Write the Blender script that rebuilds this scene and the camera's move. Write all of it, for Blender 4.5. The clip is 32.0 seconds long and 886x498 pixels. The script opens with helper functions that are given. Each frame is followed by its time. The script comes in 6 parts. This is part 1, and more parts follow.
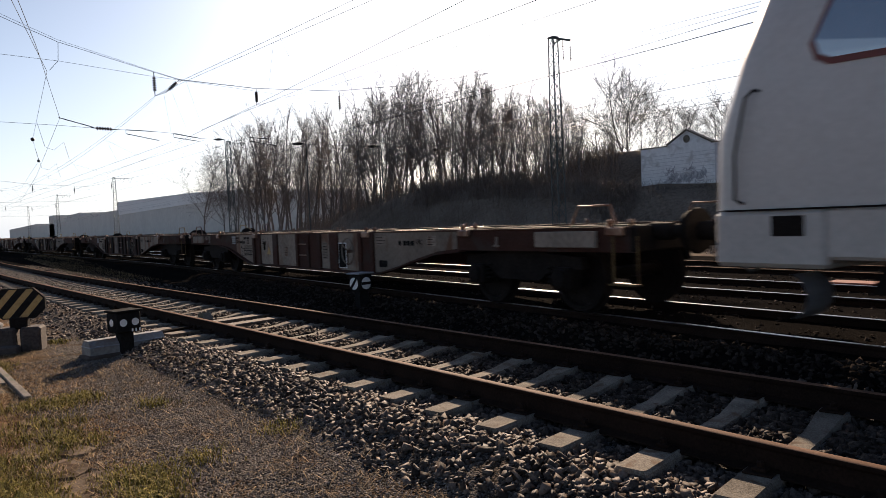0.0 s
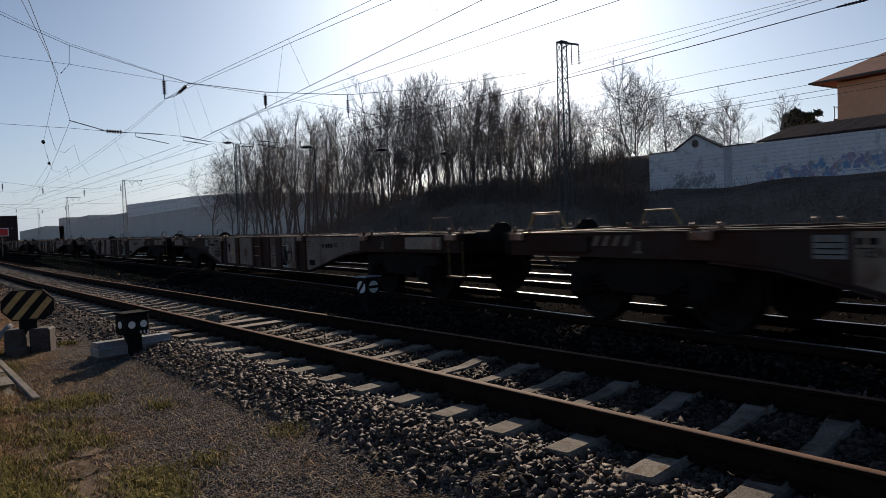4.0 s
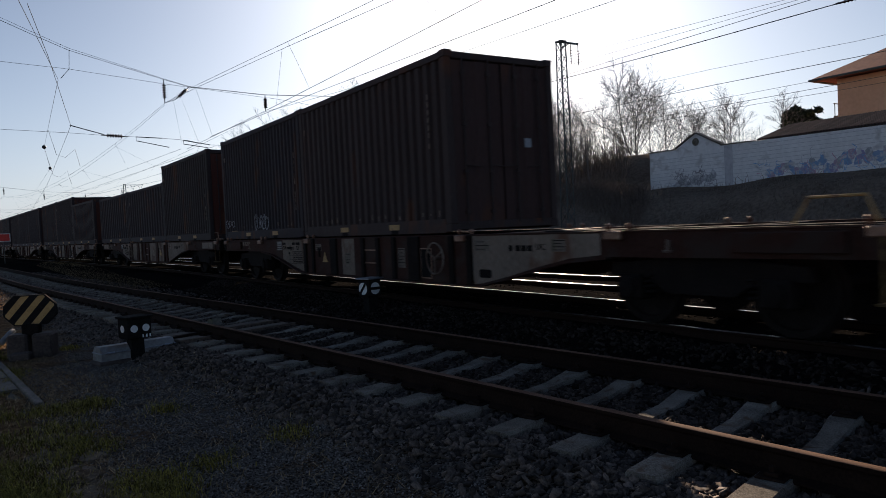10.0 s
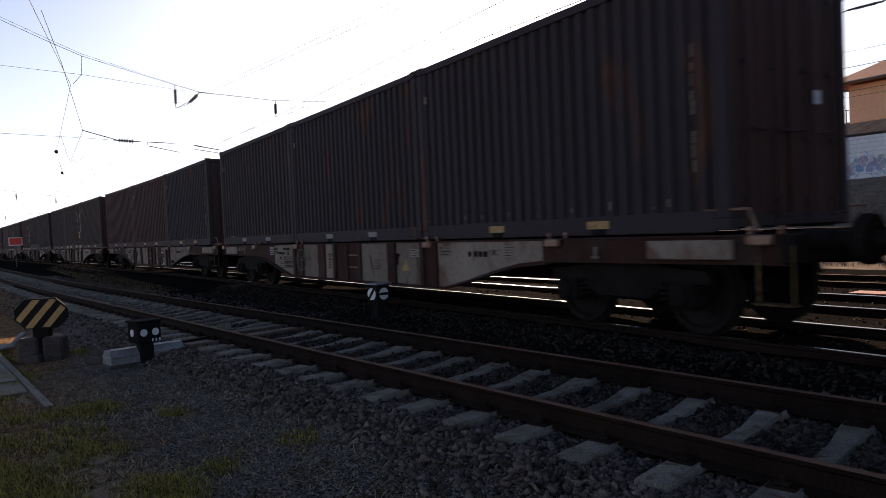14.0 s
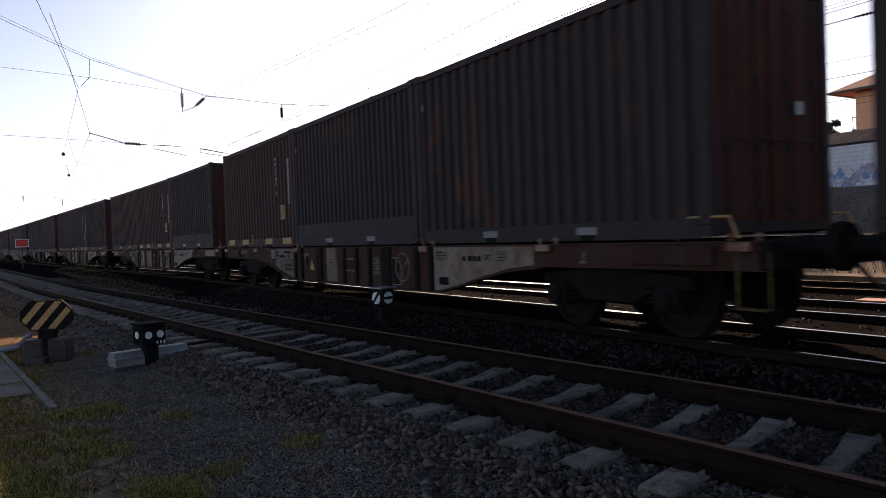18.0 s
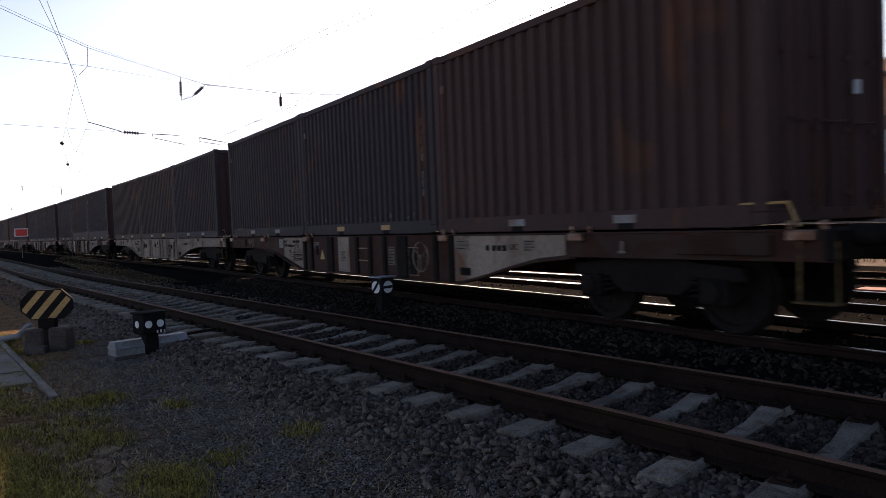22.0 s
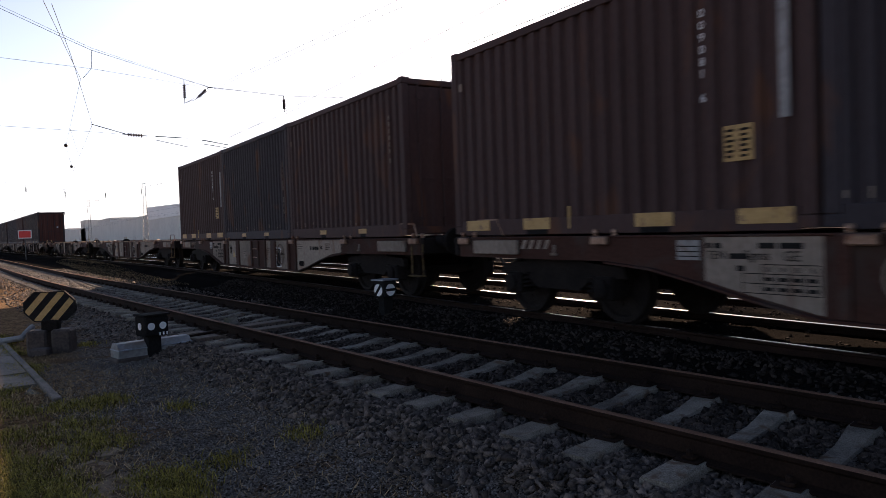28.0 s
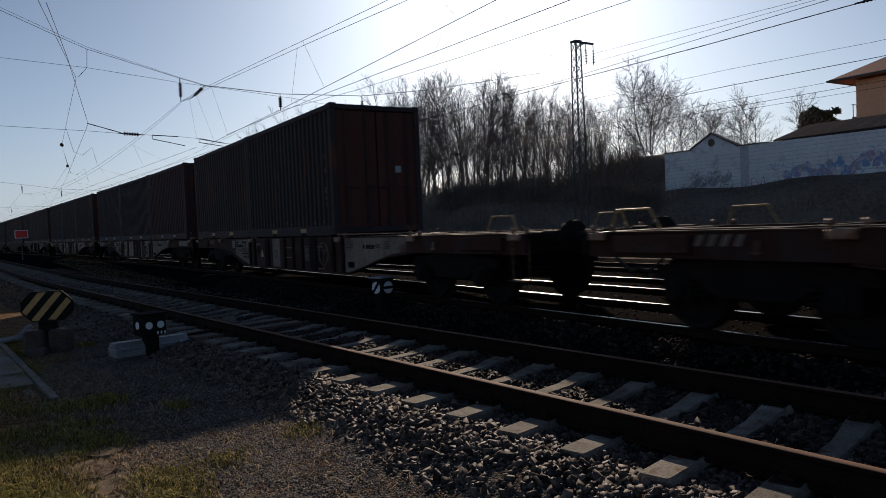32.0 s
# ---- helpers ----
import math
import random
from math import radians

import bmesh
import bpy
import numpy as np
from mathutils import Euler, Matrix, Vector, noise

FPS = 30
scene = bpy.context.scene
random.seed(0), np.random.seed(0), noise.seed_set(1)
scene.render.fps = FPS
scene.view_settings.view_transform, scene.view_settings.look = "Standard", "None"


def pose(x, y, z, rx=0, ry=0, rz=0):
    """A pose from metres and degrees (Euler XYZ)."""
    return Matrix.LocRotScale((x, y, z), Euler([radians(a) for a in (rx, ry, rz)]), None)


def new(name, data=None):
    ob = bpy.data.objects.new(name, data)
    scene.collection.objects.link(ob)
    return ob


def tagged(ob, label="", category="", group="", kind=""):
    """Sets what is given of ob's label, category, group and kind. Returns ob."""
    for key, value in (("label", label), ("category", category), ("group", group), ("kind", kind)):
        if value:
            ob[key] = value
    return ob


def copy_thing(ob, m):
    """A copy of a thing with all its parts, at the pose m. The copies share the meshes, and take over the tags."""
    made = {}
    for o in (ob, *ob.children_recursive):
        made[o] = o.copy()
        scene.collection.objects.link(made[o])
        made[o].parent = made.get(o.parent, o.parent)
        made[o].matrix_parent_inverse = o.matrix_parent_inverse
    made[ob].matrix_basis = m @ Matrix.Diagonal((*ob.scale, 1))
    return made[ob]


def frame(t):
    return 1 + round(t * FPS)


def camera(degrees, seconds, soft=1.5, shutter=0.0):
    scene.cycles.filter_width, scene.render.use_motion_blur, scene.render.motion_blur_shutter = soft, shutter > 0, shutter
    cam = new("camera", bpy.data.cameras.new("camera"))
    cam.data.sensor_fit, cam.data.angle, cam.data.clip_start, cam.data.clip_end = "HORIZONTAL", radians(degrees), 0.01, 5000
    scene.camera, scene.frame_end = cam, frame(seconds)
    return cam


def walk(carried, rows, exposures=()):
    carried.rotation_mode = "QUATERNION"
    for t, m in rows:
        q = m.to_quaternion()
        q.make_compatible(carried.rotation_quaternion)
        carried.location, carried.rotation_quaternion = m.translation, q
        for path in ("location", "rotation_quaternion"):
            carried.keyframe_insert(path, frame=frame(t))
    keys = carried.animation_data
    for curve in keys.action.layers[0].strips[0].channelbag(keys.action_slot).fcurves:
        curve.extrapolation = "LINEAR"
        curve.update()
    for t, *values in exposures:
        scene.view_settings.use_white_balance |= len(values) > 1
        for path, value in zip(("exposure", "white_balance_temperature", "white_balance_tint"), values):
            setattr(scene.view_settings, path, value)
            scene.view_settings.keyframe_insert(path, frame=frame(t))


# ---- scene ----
cam = camera(63.32, 32.0, soft=0.85, shutter=0.15)
CAMERA_ROWS = [
    (0.0, pose(0, 0, 1.275, 87.63, 2.436, 56.266)),
    (0.5, pose(0, 0, 1.275, 87.766, 2.462, 56.23)),
    (1.0, pose(0, 0, 1.275, 87.599, 2.573, 56.509)),
    (1.5, pose(0, 0, 1.275, 87.761, 2.521, 56.578)),
    (2.0, pose(0, 0, 1.275, 87.931, 2.589, 56.848)),
    (2.5, pose(0, 0, 1.275, 88.012, 2.452, 56.868)),
    (3.0, pose(0, 0, 1.275, 87.983, 2.179, 56.828)),
    (3.5, pose(0, 0, 1.275, 87.924, 2.129, 56.859)),
    (5.5, pose(0, 0, 1.275, 88.259, 2.411, 56.876)),
    (6.0, pose(0, 0, 1.275, 88.058, 2.319, 56.519)),
    (6.5, pose(0, 0, 1.275, 88.043, 2.399, 56.347)),
    (7.0, pose(0, 0, 1.275, 88.106, 2.333, 56.269)),
    (7.5, pose(0, 0, 1.275, 88.091, 2.606, 56.176)),
    (8.0, pose(0, 0, 1.275, 88.138, 2.524, 56.452)),
    (8.5, pose(0, 0, 1.275, 87.797, 2.555, 56.734)),
    (9.0, pose(0, 0, 1.275, 88.017, 2.57, 56.904)),
    (9.5, pose(0, 0, 1.275, 87.904, 2.675, 57.156)),
    (10.0, pose(0, 0, 1.275, 88.039, 2.755, 56.961)),
    (10.5, pose(0, 0, 1.275, 88.145, 2.568, 56.824)),
    (11.0, pose(0, 0, 1.275, 88.152, 2.551, 56.718)),
    (11.5, pose(0, 0, 1.275, 88.33, 2.461, 56.8)),
    (12.0, pose(0, 0, 1.275, 88.458, 2.477, 56.811)),
    (12.5, pose(0, 0, 1.275, 88.399, 2.821, 57.052)),
    (13.0, pose(0, 0, 1.275, 88.399, 2.841, 57.009)),
    (13.5, pose(0, 0, 1.275, 88.451, 2.706, 57.345)),
    (14.0, pose(0, 0, 1.275, 88.528, 2.512, 57.667)),
    (14.5, pose(0, 0, 1.275, 88.519, 2.507, 57.614)),
    (16.5, pose(0, 0, 1.275, 88.937, 2.347, 57.804)),
    (17.0, pose(0, 0, 1.275, 88.819, 2.304, 57.704)),
    (17.5, pose(0, 0, 1.275, 88.846, 2.204, 57.968)),
    (18.0, pose(0, 0, 1.275, 88.898, 2.154, 58.054)),
    (18.5, pose(0, 0, 1.275, 88.662, 2.207, 57.934)),
    (19.0, pose(0, 0, 1.275, 88.563, 2.327, 57.955)),
    (19.5, pose(0, 0, 1.275, 88.329, 2.354, 57.745)),
    (20.0, pose(0, 0, 1.275, 88.207, 2.351, 57.758)),
    (20.5, pose(0, 0, 1.275, 88.426, 2.341, 57.886)),
    (21.0, pose(0, 0, 1.275, 88.432, 2.316, 57.896)),
    (21.5, pose(0, 0, 1.275, 88.317, 2.152, 57.908)),
    (22.0, pose(0, 0, 1.275, 88.034, 2.175, 58.021)),
    (22.5, pose(0, 0, 1.275, 87.833, 2.302, 58.243)),
    (23.0, pose(0, 0, 1.275, 87.617, 2.441, 58.369)),
    (23.5, pose(0, 0, 1.275, 87.653, 2.319, 58.417)),
    (24.0, pose(0, 0, 1.275, 87.599, 2.251, 58.323)),
    (24.5, pose(0, 0, 1.275, 87.745, 2.144, 58.267)),
    (25.0, pose(0, 0, 1.275, 87.909, 1.967, 58.272)),
    (25.5, pose(0, 0, 1.275, 88.086, 2.022, 58.292)),
    (27.5, pose(0, 0, 1.275, 88.129, 2.111, 58.364)),
    (28.0, pose(0, 0, 1.275, 88.284, 2.01, 58.233)),
    (28.5, pose(0, 0, 1.275, 88.438, 1.781, 58.242)),
    (29.0, pose(0, 0, 1.275, 88.568, 1.837, 58.198)),
    (29.5, pose(0, 0, 1.275, 88.47, 1.879, 58.178)),
    (30.0, pose(0, 0, 1.275, 88.503, 1.859, 58.115)),
    (30.5, pose(0, 0, 1.275, 88.277, 2.147, 58.123)),
    (31.0, pose(0, 0, 1.275, 88.258, 2.311, 58.261)),
    (31.5, pose(0, 0, 1.275, 88.191, 2.271, 58.157)),
    (32.0, pose(0, 0, 1.275, 88.053, 2.372, 58.024)),
]
SKY_STRENGTH, SUN_STRENGTH, HAZE = 0.038, 5.0, (9.4, 9.0, 8.0)
EXPOSURES = [(0.0, 0.95, 5150, 12), (1.0, 0.52, 4900, 10), (3.0, 0.2, 4770, 9), (9.0, 0.06, 4770, 9), (10.0, 0.4, 5000, 11), (10.5, 0.95, 5300, 13), (11.0, 1.60, 5400, 18), (12.0, 1.25, 5400, 18),
             (13.0, 1.00, 5400, 18), (14.5, 1.45, 5400, 18), (17.5, 1.35, 5400, 18), (21.0, 1.60, 5400, 18), (23.0, 1.50, 5400, 18), (25.0, 1.85, 5400, 18), (26.5, 1.70, 5400, 18), (28.0, 1.55, 5400, 18),
             (29.0, 1.5, 5500, 14), (29.6, 0.75, 5100, 11), (30.4, 0.22, 4770, 9), (32.0, 0.06, 4770, 9)]
walk(cam, CAMERA_ROWS, exposures=EXPOSURES)

# ---- sky and sun ----
SUN_AZ, SUN_EL = radians(52.4), radians(22.7)   # azimuth from +y towards -x
TO_SUN = Vector((-math.sin(SUN_AZ) * math.cos(SUN_EL), math.cos(SUN_AZ) * math.cos(SUN_EL), math.sin(SUN_EL)))
world = bpy.data.worlds.new("world")
scene.world = world
world.use_nodes = True
wn = world.node_tree.nodes
sky = wn.new("ShaderNodeTexSky")
sky.sky_type, sky.sun_disc = "NISHITA", False
sky.sun_elevation, sky.sun_rotation = SUN_EL, -SUN_AZ
sky.air_density, sky.dust_density, sky.ozone_density = 1.0, 2.4, 1.5
wn["Background"].inputs[1].default_value = SKY_STRENGTH
# pale haze that thickens evenly towards the horizon, all the way round
co, sep = wn.new("ShaderNodeTexCoord"), wn.new("ShaderNodeSeparateXYZ")
world.node_tree.links.new(co.outputs["Generated"], sep.inputs[0])
low = wn.new("ShaderNodeMapRange")
low.inputs[1].default_value, low.inputs[2].default_value, low.inputs[3].default_value, low.inputs[4].default_value = 0.0, 1.0, 1.0, 0.0
world.node_tree.links.new(sep.outputs[2], low.inputs[0])
power = wn.new("ShaderNodeMath")
power.operation, power.inputs[1].default_value = "POWER", 4.0
world.node_tree.links.new(low.outputs[0], power.inputs[0])
thin = wn.new("ShaderNodeVectorMath")
thin.operation, thin.inputs[0].default_value = "SCALE", HAZE
world.node_tree.links.new(power.outputs[0], thin.inputs["Scale"])
clear = wn.new("ShaderNodeVectorMath")
clear.operation, clear.inputs["Scale"].default_value = "SCALE", 0.8
world.node_tree.links.new(sky.outputs[0], clear.inputs[0])
both_skies = wn.new("ShaderNodeVectorMath")
world.node_tree.links.new(clear.outputs[0], both_skies.inputs[0])
world.node_tree.links.new(thin.outputs[0], both_skies.inputs[1])
world.node_tree.links.new(both_skies.outputs[0], wn["Background"].inputs[0])
sun_data = bpy.data.lights.new("sun", "SUN")
sun_data.energy, sun_data.angle, sun_data.color = SUN_STRENGTH, radians(0.53), (1.0, 0.67, 0.37)
sun = new("sun", sun_data)
sun.matrix_world = Matrix.Translation((-30, 30, 60)) @ TO_SUN.to_track_quat("Z", "Y").to_matrix().to_4x4()


# ---- mesh builder ----
class Build:
    """Collects vertices and faces for one mesh."""

    def __init__(self):
        self.v, self.f = [], []

    def add(self, verts, faces):
        n = len(self.v)
        self.v += [tuple(p) for p in verts]
        self.f += [tuple(i + n for i in q) for q in faces]
        return self

    def prism(self, poly, axis, a, b):
        """A polygon of two coordinates, drawn out along an axis ('x', 'y' or 'z') from a to b."""
        k, n = "xyz".index(axis), len(poly)
        pts = []
        for d in (a, b):
            for p in poly:
                c = list(p)
                c.insert(k, d)
                pts.append(c)
        faces = [tuple(range(n))[::-1], tuple(range(n, 2 * n))]
        faces += [(i, (i + 1) % n, n + (i + 1) % n, n + i) for i in range(n)]
        return self.add(pts, faces)

    def box(self, x0, x1, y0, y1, z0, z1, ch=0.0):
        if ch <= 0:
            return self.prism([(y0, z0), (y1, z0), (y1, z1), (y0, z1)], "x", x0, x1)
        pts = []
        for sx, X in ((-1, x0), (1, x1)):
            for sy, Y in ((-1, y0), (1, y1)):
                for sz, Z in ((-1, z0), (1, z1)):
                    pts += [(X, Y - sy * ch, Z - sz * ch), (X - sx * ch, Y, Z - sz * ch), (X - sx * ch, Y - sy * ch, Z)]
        def at(i, j, k, a):
            return (i * 4 + j * 2 + k) * 3 + a
        faces = []
        for i in (0, 1):
            faces.append([at(i, 0, 0, 0), at(i, 1, 0, 0), at(i, 1, 1, 0), at(i, 0, 1, 0)])
            faces.append([at(0, i, 0, 1), at(1, i, 0, 1), at(1, i, 1, 1), at(0, i, 1, 1)])
            faces.append([at(0, 0, i, 2), at(1, 0, i, 2), at(1, 1, i, 2), at(0, 1, i, 2)])
            for j in (0, 1):
                faces.append([at(i, j, 0, 0), at(i, j, 0, 1), at(i, j, 1, 1), at(i, j, 1, 0)])
                faces.append([at(i, 0, j, 0), at(i, 0, j, 2), at(i, 1, j, 2), at(i, 1, j, 0)])
                faces.append([at(0, i, j, 1), at(0, i, j, 2), at(1, i, j, 2), at(1, i, j, 1)])
                for k in (0, 1):
                    faces.append([at(i, j, k, 0), at(i, j, k, 1), at(i, j, k, 2)])
        return self.add(pts, faces)

    def tube(self, path, r, n=6, r2=None, caps=True):
        """A round bar through the points of a path, radius r at its start and r2 at its end."""
        pts = [Vector(p) for p in path]
        r2 = r if r2 is None else r2
        rings, side = [], None
        for i, p in enumerate(pts):
            d = (pts[min(i + 1, len(pts) - 1)] - pts[max(i - 1, 0)]).normalized()
            if side is None:
                side = d.orthogonal().normalized()
            side = (side - d * side.dot(d)).normalized()
            up = d.cross(side)
            w = r + (r2 - r) * i / (len(pts) - 1)
            rings.append([p + (side * math.cos(2 * math.pi * k / n) + up * math.sin(2 * math.pi * k / n)) * w for k in range(n)])
        verts = [q for ring in rings for q in ring]
        faces = [(i * n + k, i * n + (k + 1) % n, (i + 1) * n + (k + 1) % n, (i + 1) * n + k) for i in range(len(pts) - 1) for k in range(n)]
        if caps:
            faces += [tuple(range(n))[::-1], tuple(range(len(verts) - n, len(verts)))]
        return self.add(verts, faces)

    def lathe(self, prof, centre, axis="z", n=20):
        """A profile of (radius, height) turned about an axis through centre."""
        k = "xyz".index(axis)
        verts = []
        for r, hgt in prof:
            for i in range(n):
                a = 2 * math.pi * i / n
                c = [r * math.cos(a), r * math.sin(a)]
                c.insert(k, hgt)
                verts.append([c[j] + centre[j] for j in range(3)])
        faces = [(i * n + j, i * n + (j + 1) % n, (i + 1) * n + (j + 1) % n, (i + 1) * n + j) for i in range(len(prof) - 1) for j in range(n)]
        faces += [tuple(range(n))[::-1], tuple(range((len(prof) - 1) * n, len(prof) * n))]
        return self.add(verts, faces)

    def moved(self, m):
        self.v = [tuple(m @ Vector(p)) for p in self.v]
        return self

    def join(self, other, m=None):
        return self.add([tuple(m @ Vector(p)) for p in other.v] if m else other.v, other.f)

    def mesh(self, name, mat, smooth=False):
        me = bpy.data.meshes.new(name)
        me.from_pydata(self.v, [], self.f)
        bm = bmesh.new()
        bm.from_mesh(me)
        bmesh.ops.recalc_face_normals(bm, faces=bm.faces)
        bm.to_mesh(me)
        bm.free()
        me.materials.append(mat)
        if smooth:
            me.shade_smooth()
            me.set_sharp_from_angle(angle=radians(35))
        return me


def fast_mesh(name, verts, faces, mat):
    """A large mesh from arrays: verts (n, 3), faces (m, 3) or (m, 4)."""
    me = bpy.data.meshes.new(name)
    me.vertices.add(len(verts))
    me.vertices.foreach_set("co", np.asarray(verts, np.float32).ravel())
    m, k = faces.shape
    me.loops.add(m * k)
    me.loops.foreach_set("vertex_index", faces.astype(np.int32).ravel())
    me.polygons.add(m)
    me.polygons.foreach_set("loop_start", np.arange(0, m * k, k, dtype=np.int32))
    me.update(calc_edges=True)
    me.validate()
    me.materials.append(mat)
    return me


def part(name, b, mat, parent=None, label="", at=None, smooth=False):
    """One mesh object under a thing or a part."""
    me = b if isinstance(b, bpy.types.Mesh) else b.mesh(name, mat, smooth)
    ob = new(name, me)
    ob.parent = parent
    if at is not None:
        ob.matrix_basis = at
    if label:
        ob["label"] = label
    return ob


def thing(name, label, category, at=None, group="", kind=""):
    ob = new(name)
    ob.empty_display_size = 0.2
    if at is not None:
        ob.matrix_basis = at
    return tagged(ob, label, category, group, kind)


# ---- materials ----
def material(name, dark, light, rough=0.7, metal=0.0, grain=30.0, patch=1.5, bump=0.3, depth=0.01, rust=None, rust_amount=0.5,
             spec=0.5, stretch=(1, 1, 1), vary=0.0):
    """Two colours mixed by patches and grain, an optional third (rust or dirt) in stains, and relief."""
    mat = bpy.data.materials.new(name)
    mat.use_nodes = True
    nt = mat.node_tree
    N, L = nt.nodes, nt.links.new
    bsdf = N["Principled BSDF"]
    coord = N.new("ShaderNodeTexCoord")
    info = N.new("ShaderNodeObjectInfo")
    mp = N.new("ShaderNodeMapping")
    mp.inputs["Scale"].default_value = stretch
    L(coord.outputs["Object"], mp.inputs["Vector"])
    shift = N.new("ShaderNodeVectorMath")
    shift.operation = "MULTIPLY_ADD"
    shift.inputs[1].default_value = (1, 1, 1)
    scaled = N.new("ShaderNodeMath")
    scaled.operation = "MULTIPLY"
    scaled.inputs[1].default_value = 37.0
    L(info.outputs["Random"], scaled.inputs[0])
    L(mp.outputs[0], shift.inputs[0])
    L(scaled.outputs[0], shift.inputs[2])
    fine = N.new("ShaderNodeTexNoise")
    fine.inputs["Scale"].default_value, fine.inputs["Detail"].default_value = grain, 5
    big = N.new("ShaderNodeTexNoise")
    big.inputs["Scale"].default_value, big.inputs["Detail"].default_value = patch, 4
    for t in (fine, big):
        L(shift.outputs[0], t.inputs["Vector"])
    both = N.new("ShaderNodeMath")
    both.operation = "MULTIPLY_ADD"
    both.inputs[1].default_value = 0.55
    half = N.new("ShaderNodeMath")
    half.operation = "MULTIPLY"
    half.inputs[1].default_value = 0.45
    L(big.outputs[0], half.inputs[0])
    L(fine.outputs[0], both.inputs[0])
    L(half.outputs[0], both.inputs[2])
    ramp = N.new("ShaderNodeValToRGB")
    ramp.color_ramp.elements[0].position, ramp.color_ramp.elements[1].position = 0.35, 0.65
    ramp.color_ramp.elements[0].color, ramp.color_ramp.elements[1].color = (*dark, 1), (*light, 1)
    L(both.outputs[0], ramp.inputs[0])
    colour = ramp.outputs[0]
    if rust:
        stain = N.new("ShaderNodeTexNoise")
        stain.inputs["Scale"].default_value, stain.inputs["Detail"].default_value, stain.inputs["Distortion"].default_value = patch * 1.7, 8, 0.6
        L(shift.outputs[0], stain.inputs["Vector"])
        sr = N.new("ShaderNodeValToRGB")
        edge = 0.72 - 0.35 * rust_amount
        sr.color_ramp.elements[0].position, sr.color_ramp.elements[1].position = edge - 0.06, edge + 0.06
        L(stain.outputs[0], sr.inputs[0])
        mix = N.new("ShaderNodeMix")
        mix.data_type = "RGBA"
        L(sr.outputs[0], mix.inputs[0])
        L(colour, mix.inputs[6])
        mix.inputs[7].default_value = (*rust, 1)
        colour = mix.outputs[2]
    if vary:
        hsv = N.new("ShaderNodeHueSaturation")
        rng = N.new("ShaderNodeMapRange")
        rng.inputs[3].default_value, rng.inputs[4].default_value = 1 - vary, 1 + vary
        L(info.outputs["Random"], rng.inputs[0])
        L(rng.outputs[0], hsv.inputs["Value"])
        L(colour, hsv.inputs["Color"])
        colour = hsv.outputs[0]
    L(colour, bsdf.inputs["Base Color"])
    bsdf.inputs["Roughness"].default_value, bsdf.inputs["Metallic"].default_value = rough, metal
    bsdf.inputs["IOR"].default_value = 1.0 + spec
    if bump:
        bn = N.new("ShaderNodeBump")
        bn.inputs["Strength"].default_value, bn.inputs["Distance"].default_value = bump, depth
        L(both.outputs[0], bn.inputs["Height"])
        L(bn.outputs[0], bsdf.inputs["Normal"])
    return mat


def stones_material(name, dark, light, rough=0.85, spec=0.2):
    """Each stone of a joined mesh takes its own tone."""
    mat = material(name, dark, light, rough, grain=60, patch=9, bump=0.5, depth=0.004, spec=spec)
    nt = mat.node_tree
    geo = nt.nodes.new("ShaderNodeNewGeometry")
    hsv = nt.nodes.new("ShaderNodeHueSaturation")
    rng = nt.nodes.new("ShaderNodeMapRange")
    rng.inputs[3].default_value, rng.inputs[4].default_value = 0.25, 1.9
    bsdf = nt.nodes["Principled BSDF"]
    old = bsdf.inputs["Base Color"].links[0].from_socket
    nt.links.new(geo.outputs["Random Per Island"], rng.inputs[0])
    nt.links.new(rng.outputs[0], hsv.inputs["Value"])
    nt.links.new(old, hsv.inputs["Color"])
    nt.links.new(hsv.outputs[0], bsdf.inputs["Base Color"])
    return mat


M_BALLAST = stones_material("ballast stone", (0.032, 0.025, 0.02), (0.135, 0.105, 0.082), 0.72, 0.27)
M_GAUGEBALLAST = stones_material("darker ballast stone", (0.018, 0.014, 0.011), (0.078, 0.06, 0.047), 0.78, 0.2)
# Main-track stones: grime plus painted shade from the wagons above.
M_DARKBALLAST = stones_material("oily ballast stone, shade added", (0.014, 0.011, 0.009), (0.042, 0.034, 0.028), 0.95, 0.06)
# The train's shade is put into this bed colour, on top of oil.
M_SHADEBED = material("oily track bed with train shade", (0.005, 0.0045, 0.0042), (0.014, 0.0123, 0.0112), 1.0, grain=45, patch=1.0, bump=1.0, depth=0.04, spec=0.02)
M_PEBBLE = stones_material("path pebble", (0.06, 0.053, 0.046), (0.225, 0.20, 0.175))
M_GROUND = material("grey grit ground", (0.046, 0.04, 0.034), (0.14, 0.122, 0.104), 0.95, grain=60, patch=1.2, bump=1.0, depth=0.03, spec=0.1,
                    rust=(0.085, 0.056, 0.032), rust_amount=0.35)
